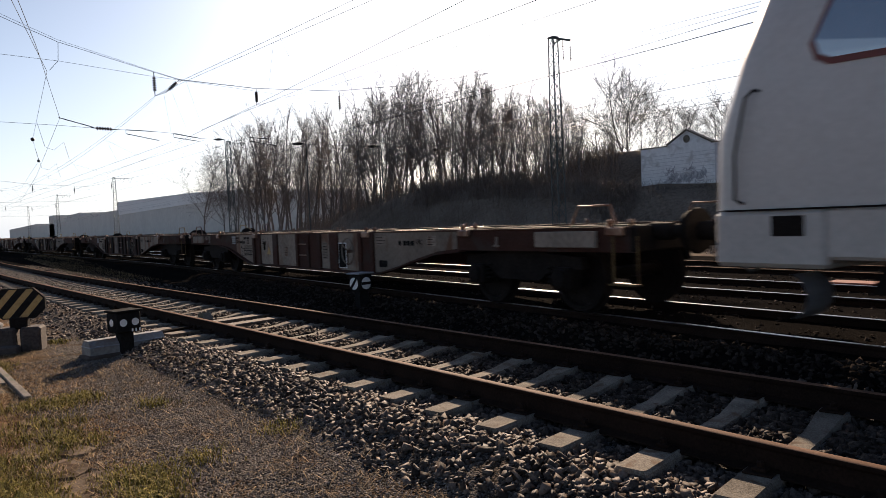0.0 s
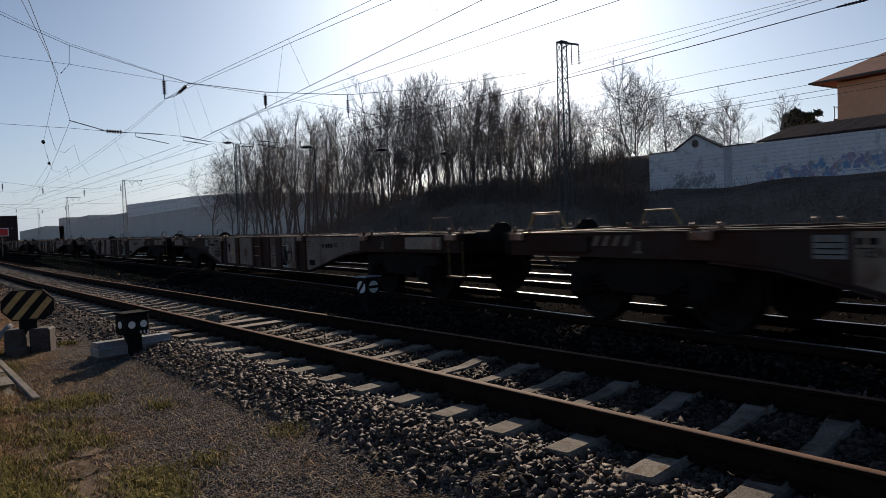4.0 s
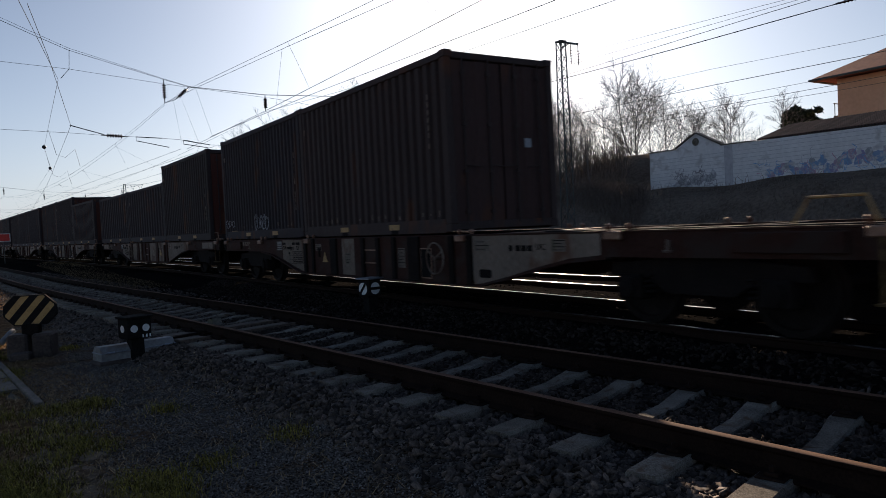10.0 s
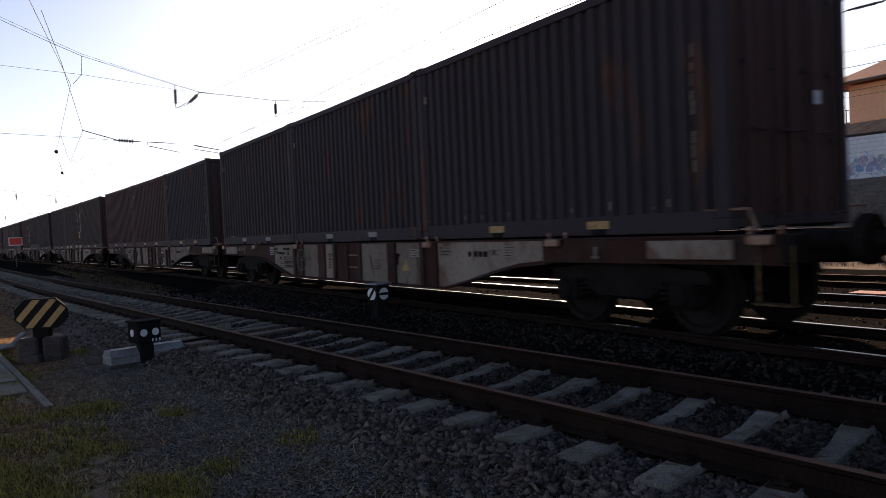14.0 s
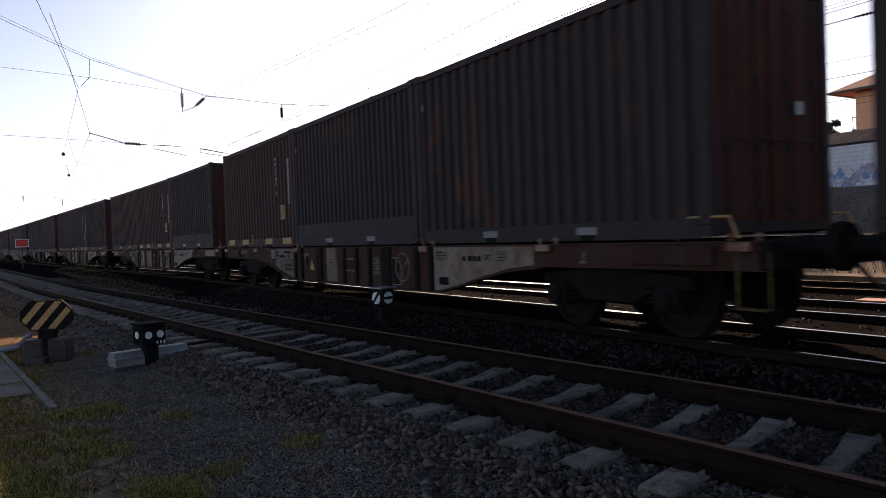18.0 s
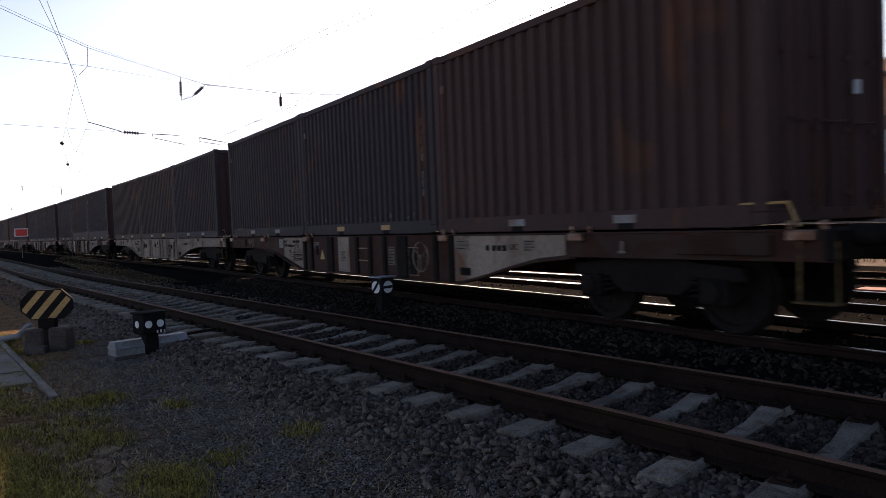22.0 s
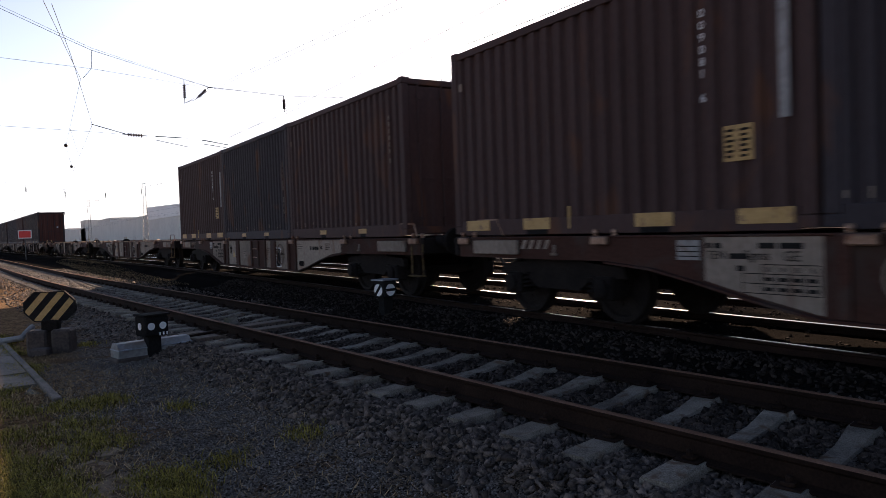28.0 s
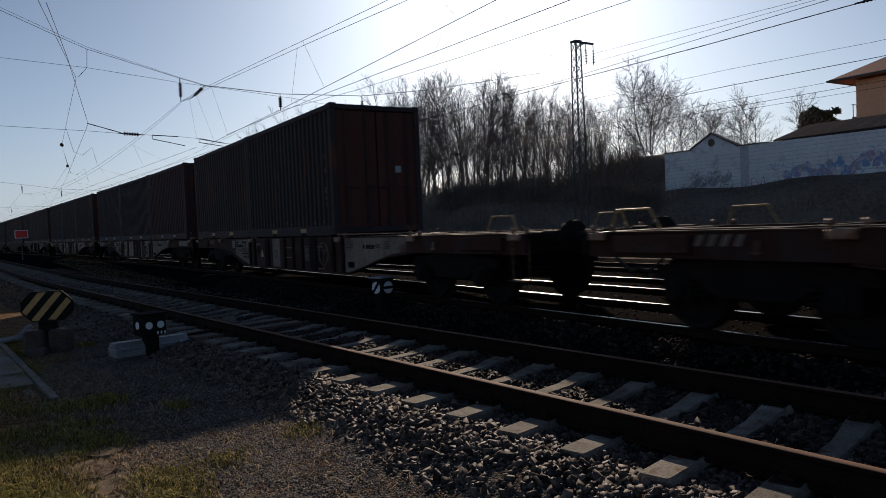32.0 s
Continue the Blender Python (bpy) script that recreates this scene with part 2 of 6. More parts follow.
def add_soil(mat):
    """Brown soil showing through the grit along the path's edge."""
    nt = mat.node_tree
    N, L = nt.nodes, nt.links.new
    bsdf = N["Principled BSDF"]
    old = bsdf.inputs["Base Color"].links[0].from_socket
    co, sep = N.new("ShaderNodeTexCoord"), N.new("ShaderNodeSeparateXYZ")
    L(co.outputs["Object"], sep.inputs[0])
    nz = N.new("ShaderNodeTexNoise")
    nz.inputs["Scale"].default_value, nz.inputs["Detail"].default_value = 0.9, 6
    L(co.outputs["Object"], nz.inputs["Vector"])
    mad = N.new("ShaderNodeMath")
    mad.operation = "MULTIPLY_ADD"
    mad.inputs[1].default_value = -2.4
    L(nz.outputs[0], mad.inputs[0])
    L(sep.outputs[1], mad.inputs[2])
    rng = N.new("ShaderNodeMapRange")
    rng.inputs[1].default_value, rng.inputs[2].default_value, rng.inputs[3].default_value, rng.inputs[4].default_value = -0.75, -0.15, 1.0, 0.0
    L(mad.outputs[0], rng.inputs[0])
    n2 = N.new("ShaderNodeTexNoise")
    n2.inputs["Scale"].default_value, n2.inputs["Detail"].default_value = 14, 6
    L(co.outputs["Object"], n2.inputs["Vector"])
    ramp = N.new("ShaderNodeValToRGB")
    ramp.color_ramp.elements[0].position, ramp.color_ramp.elements[1].position = 0.35, 0.68
    ramp.color_ramp.elements[0].color, ramp.color_ramp.elements[1].color = (0.085, 0.05, 0.023, 1), (0.30, 0.185, 0.088, 1)
    L(n2.outputs[0], ramp.inputs[0])
    mix = N.new("ShaderNodeMix")
    mix.data_type = "RGBA"
    L(rng.outputs[0], mix.inputs[0])
    L(old, mix.inputs[6])
    L(ramp.outputs[0], mix.inputs[7])
    L(mix.outputs[2], bsdf.inputs["Base Color"])


def add_grit(mat, scale, low, high):
    """Pebbles of about a centimetre, each with a tone of its own, standing in relief."""
    nt = mat.node_tree
    N, L = nt.nodes, nt.links.new
    bsdf = N["Principled BSDF"]
    old = bsdf.inputs["Base Color"].links[0].from_socket
    co, vor = N.new("ShaderNodeTexCoord"), N.new("ShaderNodeTexVoronoi")
    vor.inputs["Scale"].default_value = scale
    L(co.outputs["Object"], vor.inputs["Vector"])
    sep, rng, hsv, bump = N.new("ShaderNodeSeparateColor"), N.new("ShaderNodeMapRange"), N.new("ShaderNodeHueSaturation"), N.new("ShaderNodeBump")
    L(vor.outputs["Color"], sep.inputs[0])
    L(sep.outputs[0], rng.inputs[0])
    rng.inputs[3].default_value, rng.inputs[4].default_value = low, high
    L(rng.outputs[0], hsv.inputs["Value"])
    L(old, hsv.inputs["Color"])
    L(hsv.outputs[0], bsdf.inputs["Base Color"])
    bump.inputs["Strength"].default_value, bump.inputs["Distance"].default_value, bump.invert = 1.0, 0.022, True
    L(vor.outputs["Distance"], bump.inputs["Height"])
    L(bsdf.inputs["Normal"].links[0].from_socket, bump.inputs["Normal"])
    L(bump.outputs[0], bsdf.inputs["Normal"])


add_grit(M_GROUND, 62, 0.05, 2.1)
add_soil(M_GROUND)
# Rust taken near black; the shaded rail flanks are put into this colour.
M_RAIL = material("rusty rail steel in shade tone", (0.010, 0.0065, 0.005), (0.028, 0.017, 0.012), 0.85, 0.0, spec=0.15, grain=60, patch=3, bump=0.2, depth=0.002)
M_RAILHEAD = material("worn rail head", (0.11, 0.062, 0.038), (0.21, 0.125, 0.08), 0.75, 0.0, spec=0.12, grain=80, patch=2, bump=0.05, depth=0.001)
M_RAILSHINE = material("polished rail head", (0.28, 0.27, 0.26), (0.38, 0.37, 0.36), 0.28, 1.0, grain=80, patch=2, bump=0.03, depth=0.001)
M_SLEEPER = material("concrete sleeper", (0.075, 0.064, 0.05), (0.30, 0.263, 0.21), 0.9, grain=95, patch=4, bump=0.8, depth=0.008,
                     rust=(0.11, 0.075, 0.048), rust_amount=0.3, vary=0.18, spec=0.2)
# A darker sleeper copy; shade below the train is mixed into its tone.
M_SHADESLEEPER = material("oily sleeper concrete, shade added", (0.028, 0.024, 0.02), (0.075, 0.064, 0.054), 0.9, grain=45, patch=3, bump=0.4, depth=0.006, vary=0.2)
M_TIMBER = material("weathered timber", (0.06, 0.043, 0.03), (0.19, 0.14, 0.10), 0.85, grain=40, patch=4, bump=0.5, depth=0.006, stretch=(1, 6, 6))
M_CONCRETE = material("weathered concrete", (0.08, 0.068, 0.053), (0.23, 0.195, 0.155), 0.92, grain=28, patch=2, bump=0.5, depth=0.008,
                      rust=(0.10, 0.095, 0.06), rust_amount=0.3)
M_SLAB = material("trodden old concrete", (0.10, 0.076, 0.052), (0.27, 0.21, 0.15), 0.95, grain=30, patch=3, bump=0.7, depth=0.01,
                  rust=(0.09, 0.06, 0.035), rust_amount=0.45, spec=0.1)
M_STAND = material("dark rusty cast iron", (0.03, 0.023, 0.019), (0.085, 0.064, 0.052), 0.85, grain=30, patch=4, bump=0.3, depth=0.004)
M_BEAMWHITE = material("dirty white wagon paint", (0.155, 0.128, 0.10), (0.30, 0.252, 0.20), 0.75, spec=0.2, grain=25, patch=1.2, bump=0.1, depth=0.003,
                       rust=(0.14, 0.08, 0.05), rust_amount=0.32, stretch=(1, 1, 0.5), vary=0.2)
M_BEAMBROWN = material("brown wagon paint", (0.034, 0.0165, 0.012), (0.064, 0.031, 0.0225), 0.78, spec=0.2, grain=25, patch=1.2, bump=0.15, depth=0.003,
                       rust=(0.05, 0.035, 0.028), rust_amount=0.5, vary=0.2)
# Soiled grey; on the pale wagon's ribs it also paints their shadow bands.
M_RIBGREY = material("soiled and shade-greyed rib paint", (0.128, 0.104, 0.08), (0.25, 0.208, 0.164), 0.75, spec=0.2, grain=25, patch=1.2, bump=0.12, depth=0.003,
                     rust=(0.09, 0.055, 0.04), rust_amount=0.4, stretch=(1, 1, 0.4))
# Near black: the deep shade below the wagon decks is part of this colour.
M_UNDER = material("dark underframe steel with shade", (0.007, 0.006, 0.0055), (0.019, 0.0155, 0.0135), 0.85, 0.0, spec=0.2, grain=30, patch=3, bump=0.2, depth=0.004)
# Rubbed steel tinted orange: low sun on the deck edges is in the colour.
M_DECKSTEEL = material("rubbed deck steel with sun tint", (0.16, 0.095, 0.06), (0.32, 0.21, 0.14), 0.5, 0.4, grain=35, patch=2, bump=0.15, depth=0.003,
                       rust=(0.14, 0.065, 0.035), rust_amount=0.5)
# Wheels are darkened too, to hold the shade behind the bogie frames.
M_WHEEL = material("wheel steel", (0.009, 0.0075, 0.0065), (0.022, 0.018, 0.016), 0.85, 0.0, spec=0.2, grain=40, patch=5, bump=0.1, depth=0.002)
M_YELLOW = material("faded yellow paint", (0.32, 0.20, 0.055), (0.46, 0.31, 0.11), 0.6, grain=30, patch=6, bump=0.1, depth=0.002,
                    rust=(0.16, 0.09, 0.05), rust_amount=0.25)
M_YELLOWSTEP = material("worn yellow step paint", (0.06, 0.042, 0.018), (0.14, 0.10, 0.04), 0.75, spec=0.2, grain=30, patch=6, bump=0.1, depth=0.002,
                        rust=(0.05, 0.03, 0.02), rust_amount=0.5)
M_WHITEPLATE = material("white plate", (0.62, 0.61, 0.58), (0.75, 0.74, 0.71), 0.55, grain=40, patch=6, bump=0.05, depth=0.001)
M_BLACK = material("black paint", (0.010, 0.010, 0.010), (0.022, 0.021, 0.02), 0.85, spec=0.1, grain=30, patch=3, bump=0.1, depth=0.002)
M_LENS = material("white lamp glass", (0.72, 0.72, 0.70), (0.82, 0.82, 0.8), 0.3, grain=20, patch=3, bump=0.0)
M_GALV = material("galvanised steel", (0.22, 0.24, 0.27), (0.36, 0.38, 0.41), 0.5, 0.6, grain=30, patch=4, bump=0.1, depth=0.002)
M_MASTSTEEL = material("painted lattice steel", (0.05, 0.055, 0.05), (0.10, 0.105, 0.095), 0.6, 0.2, grain=20, patch=3, bump=0.1, depth=0.002)
M_WIRE = material("copper wire", (0.03, 0.03, 0.028), (0.06, 0.055, 0.05), 0.5, 0.5, grain=10, patch=2, bump=0.0)
M_INSUL = material("brown porcelain", (0.03, 0.02, 0.018), (0.06, 0.04, 0.03), 0.25, grain=20, patch=3, bump=0.0)
# Raised tones: the sun-glare veil over the wood and bank is painted in.
M_BARK = material("grey brown bark", (0.10, 0.082, 0.07), (0.21, 0.178, 0.152), 0.9, grain=25, patch=2, bump=0.4, depth=0.01, vary=0.25)
M_SCRUB = material("bramble stems", (0.12, 0.096, 0.077), (0.26, 0.21, 0.17), 0.95, spec=0.1, grain=5, patch=0.5, bump=0.0)
M_BANK = material("leaf litter bank", (0.10, 0.08, 0.06), (0.22, 0.178, 0.135), 1.0, spec=0.05, grain=6, patch=0.5, bump=0.8, depth=0.1)
M_GRASS = stones_material("spring grass", (0.11, 0.095, 0.014), (0.28, 0.225, 0.04), 0.8)
M_STRAW = stones_material("dry straw", (0.14, 0.095, 0.045), (0.36, 0.26, 0.135), 0.85)
M_LOCO = material("pale grey locomotive paint", (0.47, 0.455, 0.43), (0.56, 0.545, 0.515), 0.42, grain=20, patch=0.8, bump=0.03, depth=0.002)
M_LOCOLOW = material("dusty grey locomotive skirt", (0.40, 0.38, 0.345), (0.50, 0.475, 0.435), 0.55, grain=20, patch=0.9, bump=0.04, depth=0.002)
M_RUBBER = material("black rubber", (0.012, 0.012, 0.012), (0.025, 0.025, 0.025), 0.6, grain=30, patch=3, bump=0.1, depth=0.002)
M_REDFRAME = material("dark red window frame", (0.10, 0.02, 0.015), (0.16, 0.035, 0.025), 0.5, grain=20, patch=3, bump=0.05, depth=0.001)
M_GLASS = material("tinted glass", (0.34, 0.37, 0.40), (0.40, 0.43, 0.46), 0.06, 0.8, grain=2, patch=1, bump=0.0, spec=0.55)
M_PLASTER = material("white plastered wall", (0.70, 0.69, 0.67), (0.84, 0.83, 0.81), 0.9, grain=6, patch=0.6, bump=0.2, depth=0.01,
                     rust=(0.52, 0.50, 0.47), rust_amount=0.3)
M_TILE = material("dark roof tile", (0.05, 0.032, 0.025), (0.12, 0.075, 0.055), 0.8, grain=6, patch=1, bump=0.2, depth=0.01, vary=0.25)
M_ORANGE = material("terracotta render", (0.70, 0.42, 0.25), (0.80, 0.50, 0.31), 0.9, grain=4, patch=0.4, bump=0.1, depth=0.01)
M_REDTILE = material("red roof tile", (0.17, 0.05, 0.03), (0.28, 0.09, 0.05), 0.8, grain=5, patch=0.7, bump=0.2, depth=0.01)
# Lightened on purpose; distance haze is carried by these two colours.
M_HALL = material("haze-lightened cladding", (0.56, 0.52, 0.46), (0.66, 0.62, 0.55), 0.85, grain=0.4, patch=0.06, bump=0.0)
M_HALLROOF = material("pale hall roof with haze", (0.78, 0.76, 0.72), (0.86, 0.84, 0.80), 0.7, grain=0.4, patch=0.05, bump=0.0)
M_RED = material("signal red", (0.55, 0.03, 0.02), (0.70, 0.05, 0.03), 0.5, grain=20, patch=3, bump=0.0)
M_CONIFER = material("dark needles", (0.012, 0.022, 0.010), (0.035, 0.055, 0.022), 0.8, grain=5, patch=0.5, bump=0.0)
M_BLUEBOX = material("pale painted machine case", (0.15, 0.148, 0.142), (0.27, 0.265, 0.255), 0.6, grain=20, patch=3, bump=0.1, depth=0.002,
                     rust=(0.17, 0.14, 0.12), rust_amount=0.35)
M_SPRAY = [material("spray paint", c, tuple(min(1, q * 1.4) for q in c), 0.8, grain=6, patch=2, bump=0.0)
           for c in ((0.20, 0.19, 0.20), (0.20, 0.36, 0.55), (0.46, 0.28, 0.34), (0.42, 0.41, 0.42))]
M_FADED = [material("faded spray colour", tuple(q * 0.8 for q in c), c, 0.85, grain=8, patch=2.5, bump=0.0, rust=(0.62, 0.61, 0.6), rust_amount=0.45)
           for c in ((0.30, 0.40, 0.60), (0.48, 0.36, 0.46), (0.36, 0.33, 0.52), (0.42, 0.42, 0.43))]
CONTAINER_PAINT = [material("container paint", tuple(q * 0.52 for q in c), tuple(q * 0.72 for q in c), 0.68, spec=0.2, grain=25, patch=0.9, bump=0.12, depth=0.003,
                            rust=(0.10, 0.05, 0.03), rust_amount=0.22, stretch=(1, 1, 0.4))
                   for c in ((0.098, 0.064, 0.058), (0.07, 0.061, 0.066), (0.09, 0.07, 0.065), (0.125, 0.055, 0.043), (0.07, 0.06, 0.06))]

# ---- ground and tracks ----
SIDING_SLOPE = math.tan(radians(5.455))
SIDING_Z = -0.055        # rail top of the near siding; the main line's rail top is z = 0
TRAIN_Y = 7.42           # axis of the train's track


def siding_y(x):
    """Axis of the near siding: straight, then bending back towards the main line's direction."""
    y = 4.681 + SIDING_SLOPE * x
    if x < -22:
        d = min(-22 - x, 16.0)
        y += 0.001 * d * d + 0.002 * d * (-22 - x - d)
    return y


def bend(x):
    """How far the main tracks swing towards the siding, beyond the straight part."""
    u = -x - 30
    return 0.0335 * (u + math.hypot(u, 7)) if x < 20 else 0.0


def train_y(x):
    return TRAIN_Y - bend(x)


def smooth(a, b, x):
    t = min(1, max(0, (x - a) / (b - a)))
    return t * t * (3 - 2 * t)


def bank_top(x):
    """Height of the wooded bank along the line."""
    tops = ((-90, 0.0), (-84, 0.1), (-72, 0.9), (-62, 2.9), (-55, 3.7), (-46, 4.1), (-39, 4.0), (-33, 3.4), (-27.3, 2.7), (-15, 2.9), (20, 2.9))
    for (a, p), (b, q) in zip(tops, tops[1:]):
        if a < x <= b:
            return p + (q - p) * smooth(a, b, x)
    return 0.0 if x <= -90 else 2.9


def ground_z(x, y):
    z, main = -0.40, train_y(x)
    d = y - siding_y(x)
    z += 0.15 * smooth(-2.15, -1.4, d) - 0.022 * smooth(-1.4, -1.1, d)
    z -= 0.01 * smooth(1.25, 1.5, d) * (1 - smooth(main - 1.9, main - 1.4, y))
    z += 0.17 * smooth(main - 1.9, main - 1.4, y)
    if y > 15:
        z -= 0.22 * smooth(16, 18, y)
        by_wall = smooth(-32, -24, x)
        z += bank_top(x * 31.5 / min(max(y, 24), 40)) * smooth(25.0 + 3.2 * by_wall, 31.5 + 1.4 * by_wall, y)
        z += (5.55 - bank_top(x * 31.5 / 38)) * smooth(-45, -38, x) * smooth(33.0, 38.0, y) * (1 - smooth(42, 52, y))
    near = max(0.0, 1 - math.hypot(x + 5, y - 2) / 40)
    if near > 0:
        z += 0.025 * near * noise.noise((x * 0.7, y * 0.7, 3.1)) + 0.010 * near * noise.noise((x * 3.1, y * 3.1, 7.7))
    if y > 21:
        z += 0.35 * smooth(21, 26, y) * (1 - smooth(60, 120, y)) * noise.noise((x * 0.23, y * 0.31, 1.2))
    return z


def spaced(*spans):
    out = []
    for a, b, n in spans:
        out += list(np.linspace(a, b, n, endpoint=False))
    return out + [spans[-1][1]]


def ground():
    xs = spaced((-4000, -600, 8), (-600, -120, 24), (-120, -40, 60), (-40, -14, 70), (-14, 2, 110), (2, 40, 14), (40, 1500, 5))
    ys = spaced((-1500, -30, 5), (-30, -2, 10), (-2, 7, 70), (7, 18, 34), (18, 40, 44), (40, 120, 12), (120, 4000, 8))
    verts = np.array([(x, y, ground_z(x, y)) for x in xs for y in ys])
    nx, ny = len(xs), len(ys)
    i = (np.arange(nx - 1)[:, None] * ny + np.arange(ny - 1)[None, :]).ravel()
    faces = np.stack([i, i + ny, i + ny + 1, i + 1], 1)
    me = fast_mesh("ground", verts, faces, M_GROUND)
    me.materials.append(M_BANK)
    me.shade_smooth()
    mids = verts[faces].mean(1)
    me.materials.append(M_SHADEBED)
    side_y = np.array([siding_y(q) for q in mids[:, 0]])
    # 2: the strip under and between the main tracks, darkened as shade
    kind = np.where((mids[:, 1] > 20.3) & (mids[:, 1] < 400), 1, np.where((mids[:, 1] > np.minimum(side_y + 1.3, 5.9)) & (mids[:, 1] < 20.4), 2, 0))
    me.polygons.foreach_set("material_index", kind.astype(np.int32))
    tagged(new("ground", me), "grey gritty railway ground with a wooded bank beyond the tracks", "ground", kind="structure")


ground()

# The head's flanks join the shade-dark section, so only the top looks lit.
RAIL_FOOT = [(-0.075, 0), (0.075, 0), (0.075, 0.012), (0.014, 0.032), (0.010, 0.125), (0.030, 0.136), (0.036, 0.145), (0.036, 0.167),
             (-0.036, 0.167), (-0.036, 0.145), (-0.030, 0.136), (-0.010, 0.125), (-0.014, 0.032), (-0.075, 0.012)]
RAIL_HEAD = [(-0.034, 0.0), (0.034, 0.0), (0.033, 0.001), (0.022, 0.0036), (0.008, 0.005), (-0.008, 0.005), (-0.022, 0.0036), (-0.033, 0.001)]


def sweep(poly, path):
    """A closed section (sideways, up) swept along a level path of (x, y, z)."""
    b, n = Build(), len(poly)
    pts = [Vector(p) for p in path]
    verts = []
    for i, p in enumerate(pts):
        d = (pts[min(i + 1, len(pts) - 1)] - pts[max(i - 1, 0)])
        d.z = 0
        d.normalize()
        s = Vector((-d.y, d.x, 0))
        verts += [p + s * a + Vector((0, 0, c)) for a, c in poly]
    faces = [(i * n + k, i * n + (k + 1) % n, (i + 1) * n + (k + 1) % n, (i + 1) * n + k) for i in range(len(pts) - 1) for k in range(n)]
    faces += [tuple(range(n))[::-1], tuple(range(len(verts) - n, len(verts)))]
    return b.add(verts, faces)


def sleeper_mesh(mat):
    """A prestressed concrete sleeper: waisted, thick at the rail seats, with sloping flanks. Its top seat is at z = 0."""
    b = Build()
    stations = [(-1.3, 0.125, 0.02), (-1.28, 0.14, 0.0), (-0.62, 0.14, 0.0), (-0.45, 0.12, -0.012), (-0.2, 0.105, -0.042), (0.2, 0.105, -0.042),
                (0.45, 0.12, -0.012), (0.62, 0.14, 0.0), (1.28, 0.14, 0.0), (1.3, 0.125, 0.02)]
    verts, n = [], 6
    for y, w, z in stations:
        z = min(z, 0.0)
        verts += [(-w, y, -0.2), (w, y, -0.2), (w * 0.78, y, z - 0.02), (w * 0.66, y, z), (-w * 0.66, y, z), (-w * 0.78, y, z - 0.02)]
    faces = [(i * n + k, i * n + (k + 1) % n, (i + 1) * n + (k + 1) % n, (i + 1) * n + k) for i in range(len(stations) - 1) for k in range(n)]
    faces += [tuple(range(n))[::-1], tuple(range(len(verts) - n, len(verts)))]
    return b.add(verts, faces).mesh("sleeper", mat)


def clip_mesh():
    """A ribbed base plate with two screws and spring clips on a rail seat."""
    b = Build()
    b.box(-0.08, 0.08, -0.17, 0.17, 0.0, 0.012, 0.003)
    for s in (-1, 1):
        b.box(-0.04, 0.04, s * 0.105 - 0.035, s * 0.105 + 0.035, 0.012, 0.035, 0.005)
        b.lathe([(0.022, 0.035), (0.022, 0.06), (0.012, 0.068)], (0, s * 0.105, 0), n=6)
    return b.mesh("rail_fastening", M_RAIL)


SLEEPER, DARKSLEEPER, CLIP = sleeper_mesh(M_SLEEPER), sleeper_mesh(M_SHADESLEEPER), clip_mesh()


def timber_mesh():
    b = Build()
    b.box(-0.13, 0.13, -1.3, 1.3, -0.16, 0.0, 0.008)
    return b.mesh("sleeper", M_TIMBER)


TIMBER = timber_mesh()


def track(name, axis_of, z, x0, x1, step, label, head, sleepers_from, first=0.0, count=300, timbers=(), fastened=0):
    """Two rails with separate worn heads on sleepers; axis_of gives y for x."""
    tr = thing(name, label, "railway track", kind="structure")
    n = max(2, int((x1 - x0) / step))
    xs = [x0 + (x1 - x0) * i / n for i in range(n + 1)]
    for side in (-0.7535, 0.7535):
        path = []
        for x in xs:
            slope = (axis_of(x + 0.5) - axis_of(x - 0.5))
            c = 1 / math.hypot(1, slope)
            path.append((x - side * slope * c, axis_of(x) + side * c, z - 0.172))
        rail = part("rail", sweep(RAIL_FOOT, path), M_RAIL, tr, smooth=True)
        part("rail_head", sweep(RAIL_HEAD, [(p[0], p[1], p[2] + 0.167) for p in path]), head, rail, "worn running surface", smooth=True)
    x, k = sleepers_from + first, 0
    rest = Build()
    while x > x0 and k < 900:
        slope = (axis_of(x + 0.5) - axis_of(x - 0.5))
        m = pose(x, axis_of(x), z - 0.152, 0, 0, math.degrees(math.atan(slope)) + (8.4 if name == "siding_track" else 0) + random.uniform(-0.5, 0.5))
        if k < count:
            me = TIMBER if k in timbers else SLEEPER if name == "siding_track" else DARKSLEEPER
            sl = part("sleeper", me, None, tr, at=m)
            if k < fastened:
                for s in (-0.7535, 0.7535):
                    part("rail_fastening", CLIP, None, sl, at=pose(0, s, 0))
        else:
            rest.add([m @ Vector(p) for p in ((-0.1, -1.3, -0.1), (0.1, -1.3, -0.1), (0.1, 1.3, -0.1), (-0.1, 1.3, -0.1),
                                              (-0.1, -1.3, 0), (0.1, -1.3, 0), (0.1, 1.3, 0), (-0.1, 1.3, 0))],
                     [(0, 1, 5, 4), (1, 2, 6, 5), (2, 3, 7, 6), (3, 0, 4, 7), (4, 5, 6, 7)])
        x -= 0.617 * (1 / math.hypot(1, slope)) if name == "siding_track" else 0.6
        k += 1
    if rest.v:
        tagged(part("distant_sleepers", rest, M_SLEEPER if name == "siding_track" else M_SHADESLEEPER, tr), kind="stuff")
    return tr


